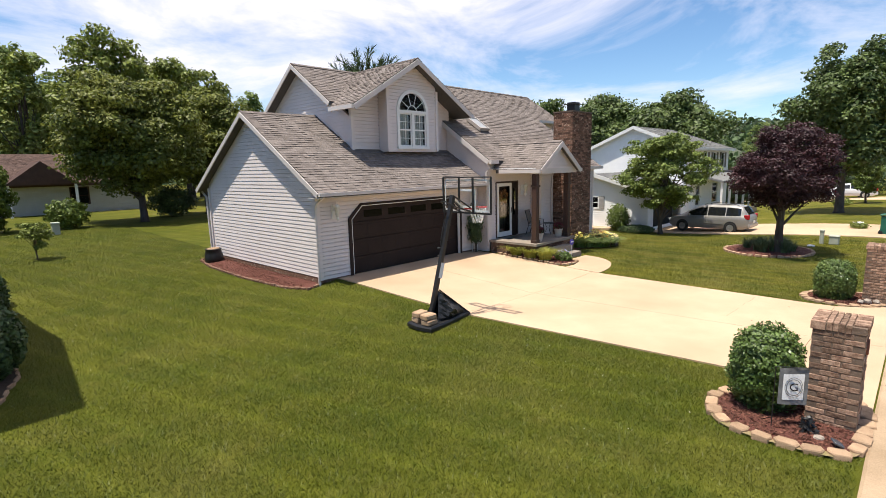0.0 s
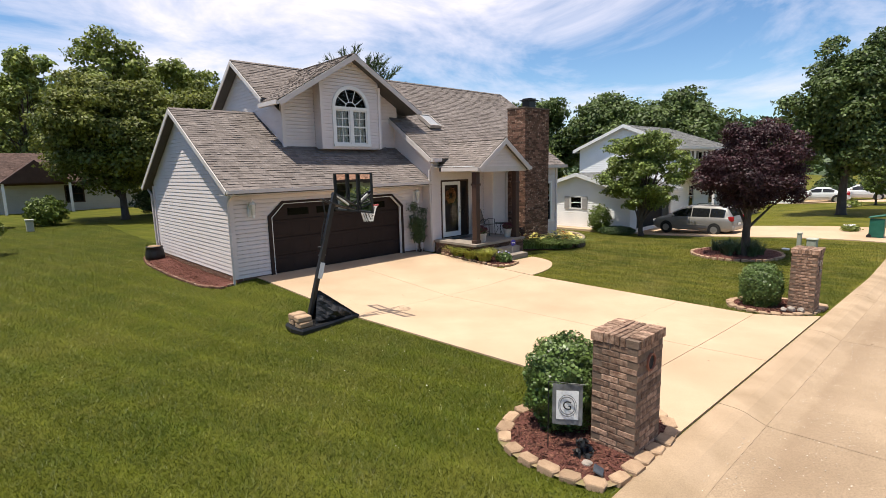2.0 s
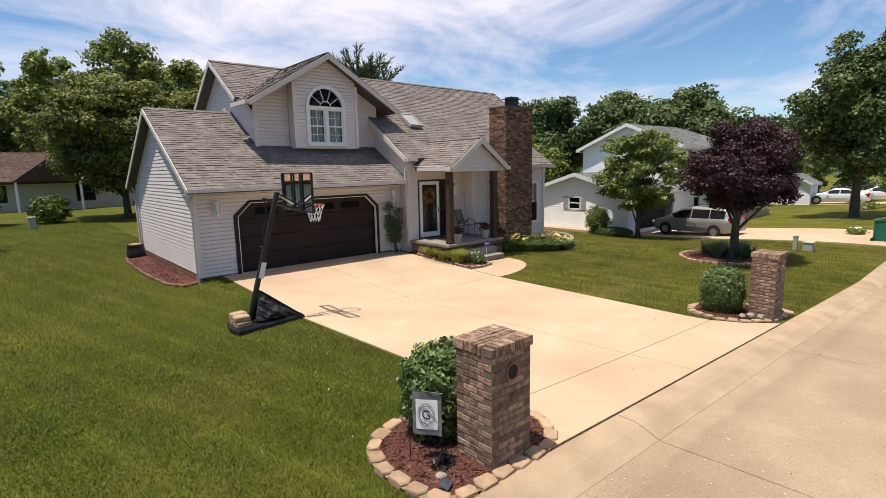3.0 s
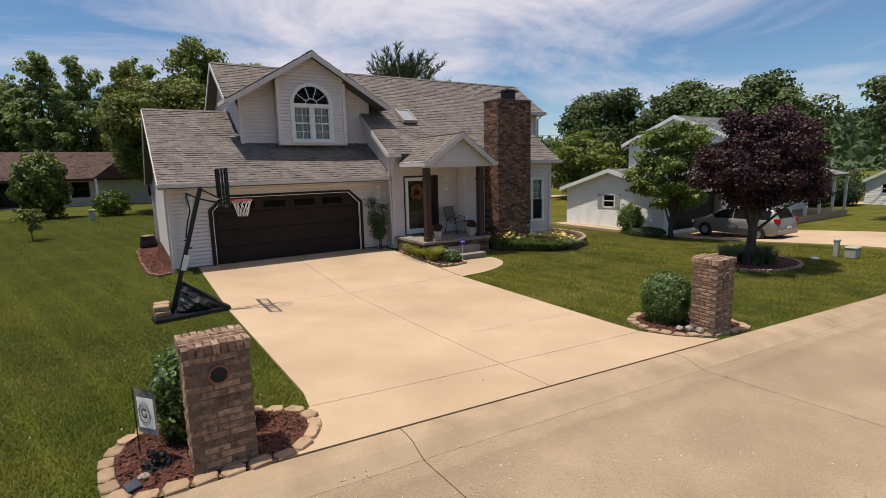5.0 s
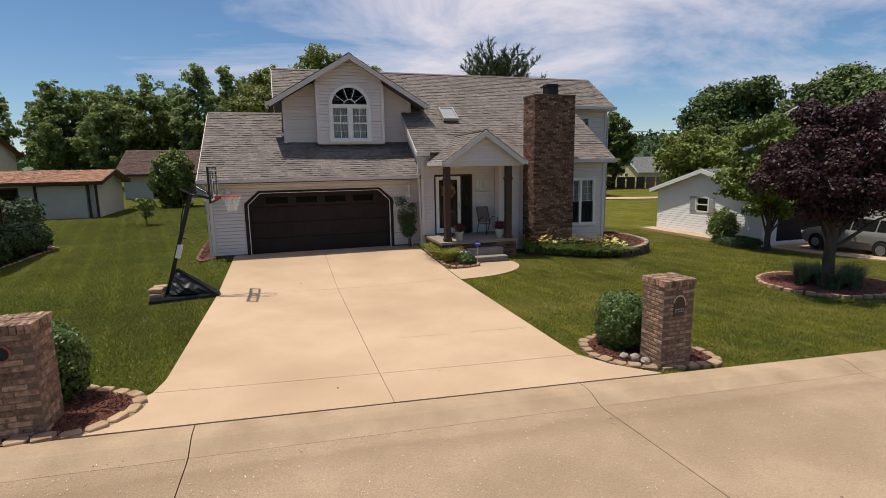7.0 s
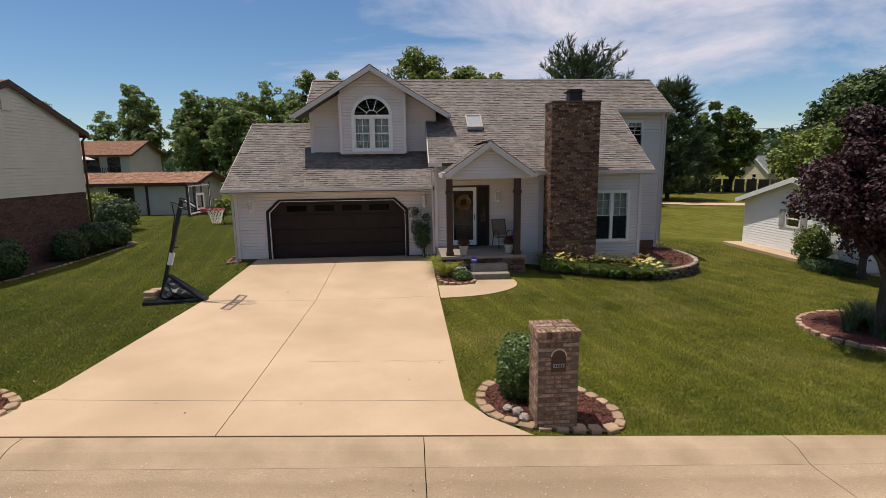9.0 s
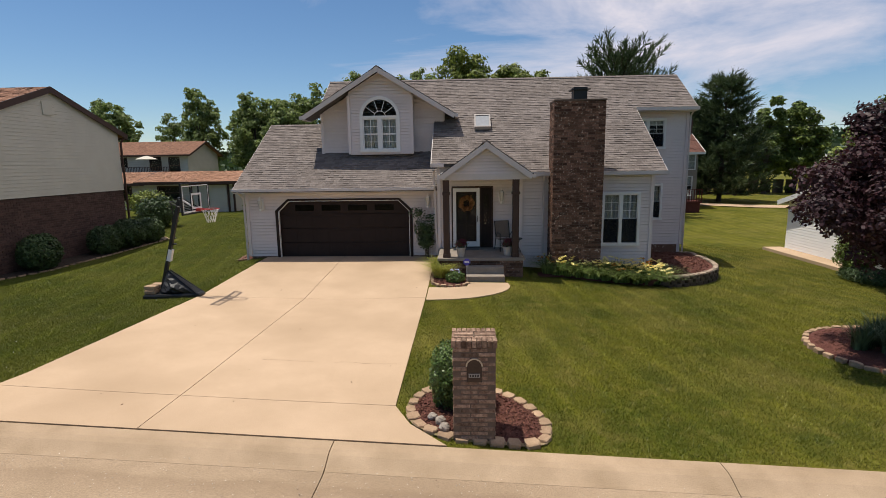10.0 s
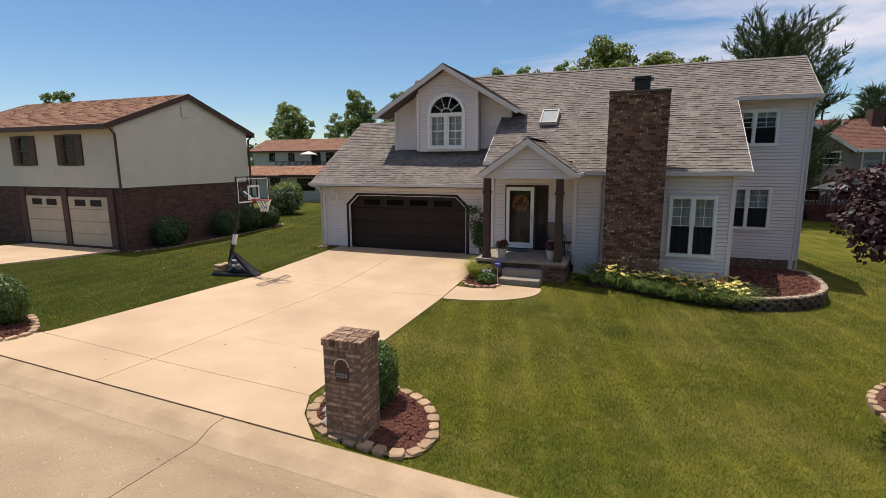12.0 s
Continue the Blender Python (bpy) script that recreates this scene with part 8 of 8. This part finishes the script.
# small shed and bushes across the next lawn
hw = plain_gable("garden_shed", "small white shed far across the lawn", 51.5, 54.0, -2.2, 0.6, -1.2, 1.0, 1.8, M_WHITE_S, M_ROOF_G, M_TRIM, over=0.25, holes={"l": [(-1.2, -0.5, -0.2, 0.6)]}, step=0.2, seed=91)
small_window(hw, "l", -1.2, -0.5, -0.2, 0.6, 51.5)
for k, (x, y, r, h) in enumerate(((47.5, 3.0, 1.6, 2.2), (49.5, 1.5, 1.3, 1.8), (57.0, -4.5, 1.8, 2.4), (60.0, -8.0, 2.2, 3.0), (58.5, -12.0, 1.6, 2.0), (62.0, -16.0, 2.4, 3.2), (55.0, 3.5, 2.0, 3.0))):
    shrub("far_bush", "dark green bush across the next lawn", x, y, r, r, h, M_LEAF_D, 120 + k, n=2500, size=0.24, group="far bushes", loose=0.15)

# ---- trees ----
tree("lawn_tree", "large broad dark green shade tree behind the garage", 1.1, 23.1, 9.5, 4.7, M_LEAF_O2, 21, stem=1.5, trunk=0.24, n=85000, size=0.2, clumps=170, squash=0.6)
tree("lawn_tree", "big light green tree rising behind the roof", 7.0, 50.0, 17.9, 6.6, M_LEAF_Y, 22, stem=3.5, trunk=0.35, n=34000, size=0.36, clumps=130, tight=0.85)
tree("lawn_tree", "big light green tree beside another behind the roof", 14.2, 51.0, 17.3, 6.6, M_LEAF_Y, 41, stem=3.5, trunk=0.35, n=34000, size=0.36, clumps=130, tight=0.85)
tree("lawn_tree", "second green tree beside the large shade tree", 6.2, 26.0, 9.6, 4.3, M_LEAF_O2, 23, stem=1.6, trunk=0.2, n=42000, size=0.22, clumps=120, squash=0.6)
tree("lawn_tree", "slim light green tree with drooping branches", -1.2, 46.0, 14.4, 3.0, M_LEAF_Y, 38, stem=2.0, trunk=0.2, n=12000, size=0.3, clumps=60, squash=1.1)
tree("shade_tree", "tall dark green tree across the neighbour drive", 37.4, -7.9, 12.1, 4.4, M_LEAF_M, 24, stem=2.5, trunk=0.3, n=62000, size=0.24, clumps=170)
tree("shade_tree", "tall green tree behind the white house", 45, 7, 11.4, 6.2, M_LEAF_M, 25, stem=1.6, trunk=0.35, n=36000, size=0.34, clumps=150)
tree("shade_tree", "tall green tree behind the white house roof", 51, 17, 13.0, 6.8, M_LEAF_M, 26, stem=1.6, trunk=0.35, n=36000, size=0.36, clumps=150)
tree("shade_tree", "green tree beyond the white garage", 45.5, 24, 13.0, 6.0, M_LEAF_M, 27, stem=1.6, trunk=0.3, n=26000, size=0.36, clumps=120)
tree("shade_tree", "low spreading green tree behind the garage", 38.5, 20.5, 6.8, 4.4, M_LEAF_Y, 28, stem=0.6, trunk=0.25, n=20000, size=0.3, clumps=110)
tree("shade_tree", "ivy-clad green tree beside the utility pole", 42.0, 43, 11.4, 2.7, M_LEAF, 29, stem=0.3, trunk=0.25, n=11000, size=0.38, clumps=60)
tree("shade_tree", "green tree beside the board fence", 45.8, 43.5, 11.0, 3.3, M_LEAF, 30, stem=0.3, trunk=0.25, n=12000, size=0.38, clumps=70)
pb = thing("utility_pedestal", "pale square utility pedestal on the back lawn", "utility box", (-3.9, 20.1, gz(-3.9, 20.1)))
b = Build()
b.soft_box(-0.16, 0.16, -0.16, 0.16, -0.02, 0.56, 0.02)
part("body", b, M_UTIL, pb)
b = Build()
b.soft_box(-0.19, 0.19, -0.19, 0.19, 0.54, 0.64, 0.02)
part("cap", b, M_UTIL, pb)
tree("young_tree", "slender young tree staked in the lawn", -5.85, 12.0, 1.65, 0.72, M_LEAF_Y, 31, stem=0.35, trunk=0.025, n=2600, size=0.09, clumps=30)
shrub("round_bush", "large rounded dense green bush on the lawn", -6.5, 23.5, 1.45, 1.45, 4.0, M_LEAF, 33, n=12000, size=0.2, loose=0.15)
shrub("lawn_bush", "loose green bush on the back lawn", -2.9, 22.8, 1.0, 1.0, 1.6, M_LEAF, 34, n=4500, size=0.16, loose=0.15)
shrub("lawn_bush", "dark green bush under the big tree", 3.6, 25.5, 1.5, 1.4, 2.1, M_LEAF_D, 35, n=4500, size=0.16, loose=0.15)
shrub("lawn_bush", "grey-green bush in front of the pale garage", -14.6, 15.2, 1.3, 1.1, 1.7, M_LEAF_Y, 36, n=4500, size=0.14, loose=0.15)
shrub("lawn_bush", "dark bush near the tan-roofed garage", -10.6, 9.8, 1.1, 1.1, 1.7, M_LEAF_D, 37, n=4000, size=0.14, loose=0.15)


def conifer(name, label, x, y, h, r, seed, shape, rise, tuft, levels, material=None):
    """A trunk with whorls of boughs, each carrying brushes of needles; shape(f): reach at relative height f; rise: upward sweep."""
    t = thing(name, label, "tree", (x, y, gz(x, y)))
    b = Build()
    b.tube([(0, 0, -0.1), (0.05, 0, h * 0.5), (0, 0, h * 0.97)], [h * 0.02, h * 0.013, 0.02], 8)
    part("trunk", b, M_BARK, t)
    g = random.Random(seed)
    ng = np.random.default_rng(seed)
    br, roots, tips = Build(), [], []
    for i in range(levels):
        f = 0.08 + 0.9 * (i + g.uniform(-0.3, 0.3)) / levels
        for k in range(6):
            a = k * 1.047 + i * 0.61 + g.uniform(-0.25, 0.25)
            ln = r * shape(f) * g.uniform(0.65, 1.15) + 0.2
            p = Vector((0, 0, f * h))
            q = p + Vector((math.cos(a) * ln, math.sin(a) * ln, rise * ln * g.uniform(0.6, 1.3)))
            m_ = p.lerp(q, 0.55) - Vector((0, 0, 0.12 * ln * (1 if rise > 0 else -0.6)))
            br.tube([p, m_, q], [0.05, 0.03, 0.01], 4, False)
            for e in np.linspace(0.25, 1.0, 4 + int(ln * 1.6)):
                c = p.lerp(m_, e / 0.55) if e < 0.55 else m_.lerp(q, (e - 0.55) / 0.45)
                d = (q - m_).normalized()
                for w in range(3):
                    side = Vector((g.uniform(-1, 1), g.uniform(-1, 1), g.uniform(-0.2, 0.7) + max(rise, 0)))
                    roots.append(c)
                    tips.append(c + (d * 0.7 + side * 0.6).normalized() * tuft * g.uniform(0.6, 1.3))
    part("branchwork", br, M_BARK, t)
    p, q = np.array([tuple(v) for v in roots]), np.array([tuple(v) for v in tips])
    out = []
    for _ in range(13):
        e = ng.uniform(0.1, 1.0, len(p))[:, None]
        c = p + (q - p) * e
        d = (q - p) * 0.45 + ng.normal(size=p.shape) * tuft * 0.2
        n_ = np.cross(d, ng.normal(size=p.shape))
        n_ *= (tuft * 0.045 / (np.linalg.norm(n_, axis=1) + 1e-6))[:, None]
        out.append(np.stack((c - n_, c + n_, c + d + n_ * 0.3, c + d - n_ * 0.3), 1).reshape(-1, 3))
    part("needles", quads_mesh("needles", np.concatenate(out)), material or M_NEEDLE, t)


M_NEEDLE = leaf_mat("needle_green", (0.045, 0.072, 0.030), (0.095, 0.13, 0.052), island=0.4)
conifer("pine_tree", "dark pine with open upswept branches", 18.6, 22.0, 11.7, 3.2, 3, lambda f: 0.5 + 0.55 * math.sin(math.pi * min(f * 0.9 + 0.15, 1)) ** 0.6, 0.55, 0.6, 24)
conifer("pine_tree", "tall dark pine behind the taupe house", 32.0, 33, 12.2, 4.2, 4, lambda f: max(0.1, 1.05 - f) ** 0.7, 0.12, 0.75, 22)
conifer("pine_tree", "shorter dark pine behind the taupe house", 29.0, 34.6, 9.8, 3.6, 6, lambda f: max(0.1, 1.05 - f) ** 0.7, 0.2, 0.75, 17)
conifer("spruce_tree", "dense dark spruce at the wood's edge", 36.0, 45, 11.5, 3.6, 5, lambda f: max(0.08, 1.02 - f) ** 0.85, -0.1, 0.7, 20)

# woods: a few kinds, set out one by one
kinds = []
for k in range(3):
    kinds.append(tree("wood_tree", "tall feathery green tree of the wood", -9 - k * 7, 58 + k * 3, 16.5 - k, 4.8, M_LEAF_W, 90 + k, stem=1.0, trunk=0.25, n=10000, size=0.46, clumps=150, tight=0.75, group="wood behind the houses"))
g = random.Random(17)
for k, (x, y) in enumerate(((-5, 63), (-13, 66), (-19, 57), (-26, 62), (-31, 70), (-37, 66), (-1, 70), (-46, 74), (-54, 70), (-62, 78), (-70, 66), (22, 68), (28, 62), (74, 2), (80, -6), (88, 8), (76, -14), (72, -24), (84, -34), (90, 20), (18, 60), (1, 58), (3, 66), (9, 72), (-15, 74), (-22, 72), (-62, 30), (-75, 22), (-88, 30))):
    src = kinds[k % 3]
    s = g.uniform(0.78, 1.05) * (0.95 if x < -28 else 0.65 if x > 70 else 1.0)
    ob = copy_thing(src, pose(x, y, gz(x, y), 0, 0, g.uniform(0, 360)))
    ob.scale = (s, s, s * g.uniform(0.95, 1.15))

# far wooded hills: one mass of foliage on a low rise
def hill_height(a):
    """Height of the skyline by direction in degrees from east."""
    d = math.degrees(a)
    return 8 + 20 * math.exp(-((d - 14) / 16) ** 2) + 12 * math.exp(-((d - 48) / 12) ** 2) + 4 * math.exp(-((d - 125) / 20) ** 2)


b = Build()
na, nr = 90, 8
for i in range(na + 1):
    a = math.radians(-40 + 220 * i / na)
    for j in range(nr + 1):
        f = j / nr
        r = 150 + 260 * f
        b.v.append((r * math.cos(a), r * math.sin(a), -1.5 + hill_height(a) * smooth_step(0, 0.9, f) * 0.92))
for i in range(na):
    for j in range(nr):
        b.f.append((i * (nr + 1) + j, i * (nr + 1) + j + 1, (i + 1) * (nr + 1) + j + 1, (i + 1) * (nr + 1) + j))
hills = thing("far_hills", "low wooded hills on the horizon", "hills", kind="structure")
part("slope", b, M_LEAF_D, hills, smooth=True)
g = np.random.default_rng(8)
n = 60000
a = np.radians(g.uniform(-40, 180, n))
f = g.random(n) ** 0.8
r = 150 + 260 * f
hh = np.array([hill_height(x) for x in a])
c = np.stack((r * np.cos(a), r * np.sin(a), -1.5 + hh * smooth_step(0, 0.9, f) * 0.92 + np.abs(g.normal(0, 2.6, n)) + 1.2 * np.sin(a * 90) * np.sin(r * 0.13)), -1)
nor = g.normal(size=(n, 3))
d1 = np.cross(nor, g.normal(size=(n, 3)))
d1 /= np.linalg.norm(d1, axis=1)[:, None]
d2 = np.cross(nor, d1)
d2 /= np.linalg.norm(d2, axis=1)[:, None]
s = g.uniform(0.8, 2.0, n)[:, None]
M_FARLEAF = leaf_mat("far_woods", (0.035, 0.062, 0.02), (0.06, 0.095, 0.03), island=0.4)
tagged(part("woods", quads_mesh("woods", np.stack((c - d1 * s, c - d2 * s * 0.7, c + d1 * s, c + d2 * s * 0.7), 1).reshape(-1, 3)), M_FARLEAF, hills), kind="stuff")

# ---- grit and bits on the street and drive ----
g = np.random.default_rng(15)
n = 7000
x, y = g.uniform(-12, 22, n), -12.5 - np.abs(g.normal(0, 1.6, n))
z = np.array([gz(a, -12.1) for a in x]) + np.interp(-y, (12.5, 12.7, 13.2, 15.5, 19), (-0.045, -0.07, -0.055, -0.005, -0.02)) + 0.004
c = np.stack((x, y, z), -1)
s_ = g.uniform(0.003, 0.010, n)[:, None]
an = g.uniform(0, 6.28, n)
d1 = np.stack((np.cos(an), np.sin(an), g.uniform(0.1, 0.6, n)), -1) * s_
d2 = np.stack((-np.sin(an), np.cos(an), g.uniform(0.1, 0.6, n)), -1) * s_ * 0.7
tagged(part("road_grit", quads_mesh("grit", np.stack((c - d1, c - d2, c + d1, c + d2), 1).reshape(-1, 3)), mat("pale_grit", (0.3, 0.25, 0.2), (0.62, 0.55, 0.46), scale=3, rough=0.9, island=0.5)), "scattered pale grit on the concrete street", "grit", kind="stuff")
n = 26
x, y = g.uniform(-3, 14, n), g.uniform(-17, -3, n)
x = np.where(y > -12, g.uniform(-0.2, 5.5, n), x)
z = np.where(y > -12, ground_z(x, y) + 0.036, ground_z(x, np.full(n, -12.1)) - 0.0)
c = np.stack((x, y, z), -1)
an = g.uniform(0, 6.28, n)
s_ = g.uniform(0.012, 0.03, n)[:, None]
d1 = np.stack((np.cos(an), np.sin(an), g.uniform(0.0, 0.5, n)), -1) * s_
d2 = np.stack((-np.sin(an), np.cos(an), g.uniform(0.0, 0.5, n)), -1) * s_ * 0.5
tagged(part("dead_leaf_litter", quads_mesh("litter", np.stack((c - d1, c - d2, c + d1, c + d2), 1).reshape(-1, 3)), mat("dry_leaf", (0.06, 0.035, 0.02), (0.12, 0.07, 0.04), rough=0.9, island=0.3)), "a few dry brown leaves on the concrete", "leaf litter", kind="stuff")

# white clover heads in the lawn beside the drive
n = 90
c = np.stack((g.normal(-1.7, 0.9, n), g.uniform(-10.6, -5.2, n)), -1)
c = c[c[:, 0] < -0.65]
n = len(c)
c = np.stack((c[:, 0], c[:, 1], ground_z(c[:, 0], c[:, 1]) + 0.035), -1)
d1 = g.normal(size=(n, 3)) * np.array([0.004, 0.004, 0.002])
d2 = np.cross(d1, (0, 0, 1.0)) + np.array([0, 0, 0.004])
tagged(part("clover_flowers", quads_mesh("clover", np.stack((c - d1, c - d2, c + d1, c + d2), 1).reshape(-1, 3)), M_TRIM), "scattered small white clover flowers in the lawn", "clover", kind="stuff")

# ---- grass blades on the lawns nearest the street ----
g = np.random.default_rng(6)


def grass(name, x0, x1, y0, y1, per, keep_out, height=0.034, label="short mown grass blades", thin=(0, 0, 0, 0)):
    n = int((x1 - x0) * (y1 - y0) * per)
    p = np.stack((g.uniform(x0, x1, n), g.uniform(y0, y1, n)), -1)
    ok = np.ones(n, bool)
    # thin out towards the west, east, south and north borders
    for d, wide in zip((p[:, 0] - x0, x1 - p[:, 0], p[:, 1] - y0, y1 - p[:, 1]), thin):
        if wide:
            ok &= g.random(n) < d / wide
    for test in keep_out:
        ok &= ~test(p)
    p = p[ok]
    n = len(p)
    z = ground_z(p[:, 0], p[:, 1])
    h = height * g.uniform(0.5, 1.3, n)
    a = g.uniform(0, 2 * math.pi, n)
    w = 0.005 * g.uniform(0.7, 1.4, n)
    dx, dy = np.cos(a) * w, np.sin(a) * w
    lx, ly = g.normal(0, 0.7, n) * h, g.normal(0, 0.7, n) * h
    v = np.stack((np.stack((p[:, 0] - dx, p[:, 1] - dy, z - 0.004), -1), np.stack((p[:, 0] + dx, p[:, 1] + dy, z - 0.004), -1), np.stack((p[:, 0] + lx, p[:, 1] + ly, z + h), -1)), 1).reshape(-1, 3)
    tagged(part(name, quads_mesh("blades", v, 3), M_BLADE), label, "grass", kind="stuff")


def in_poly(poly):
    poly = np.array([(q[0], q[1]) for q in poly])
    def test(p):
        inside = np.zeros(len(p), bool)
        for (ax, ay), (bx, by) in zip(poly, np.roll(poly, -1, 0)):
            hit = ((ay > p[:, 1]) != (by > p[:, 1])) & (p[:, 0] < (bx - ax) * (p[:, 1] - ay) / (by - ay + 1e-12) + ax)
            inside ^= hit
        return inside
    return test


def drive_test(p):
    ls = -0.5 - (np.maximum(0.0, -10.7 - p[:, 1]) / 1.35) ** 1.6 * 0.95
    rs = 5.76 + (np.maximum(0.0, -10.9 - p[:, 1]) / 1.1) ** 1.7 * 0.8
    return (p[:, 0] > ls - 0.015) & (p[:, 0] < rs + 0.015) & (p[:, 1] < 0.1)


grass("lawn_grass", -12.0, -0.4, -12.0, -2.0, 3400, [drive_test, in_poly(ring_l)], thin=(3, 0, 0, 5))
grass("lawn_grass", -8.6, -0.45, -7.0, 15.5, 1100, [drive_test, in_poly(side_bed), in_poly(west_bed)], 0.042, thin=(2.4, 0, 5, 3))
grass("lawn_grass", 5.7, 17.0, -12.0, -2.2, 2800, [drive_test, in_poly(ring_r), in_poly(ring_m), in_poly(wp), in_poly(poly)], thin=(0, 3, 0, 3))
grass("lawn_grass", 14.0, 22.5, -12.0, -2.2, 1100, [in_poly(ring_m)], 0.05, thin=(3, 0, 0, 3))
grass("lawn_grass", 8.2, 22.5, -5.2, 9.0, 1000, [in_poly([(8.5, -1), (15.5, -1), (15.5, 9), (8.5, 9)]), in_poly([(22.0, 0), (23, 0), (23, 9), (22.0, 9)]), in_poly(poly), in_poly([(x, y - 0.15) for x, y in poly])], 0.05, thin=(0, 0, 3, 2))
grass("lawn_grass", -11.5, -6.2, -7.0, 15.5, 800, [in_poly([(-12.5, -3.5), (-6.9, -3.5), (-6.9, 6.4), (-12.5, 6.4)])], 0.045, thin=(2, 2.4, 5, 3))
grass("lawn_grass", -12.0, -0.5, 12.5, 25.0, 480, [], 0.055, thin=(2, 0, 3, 3))
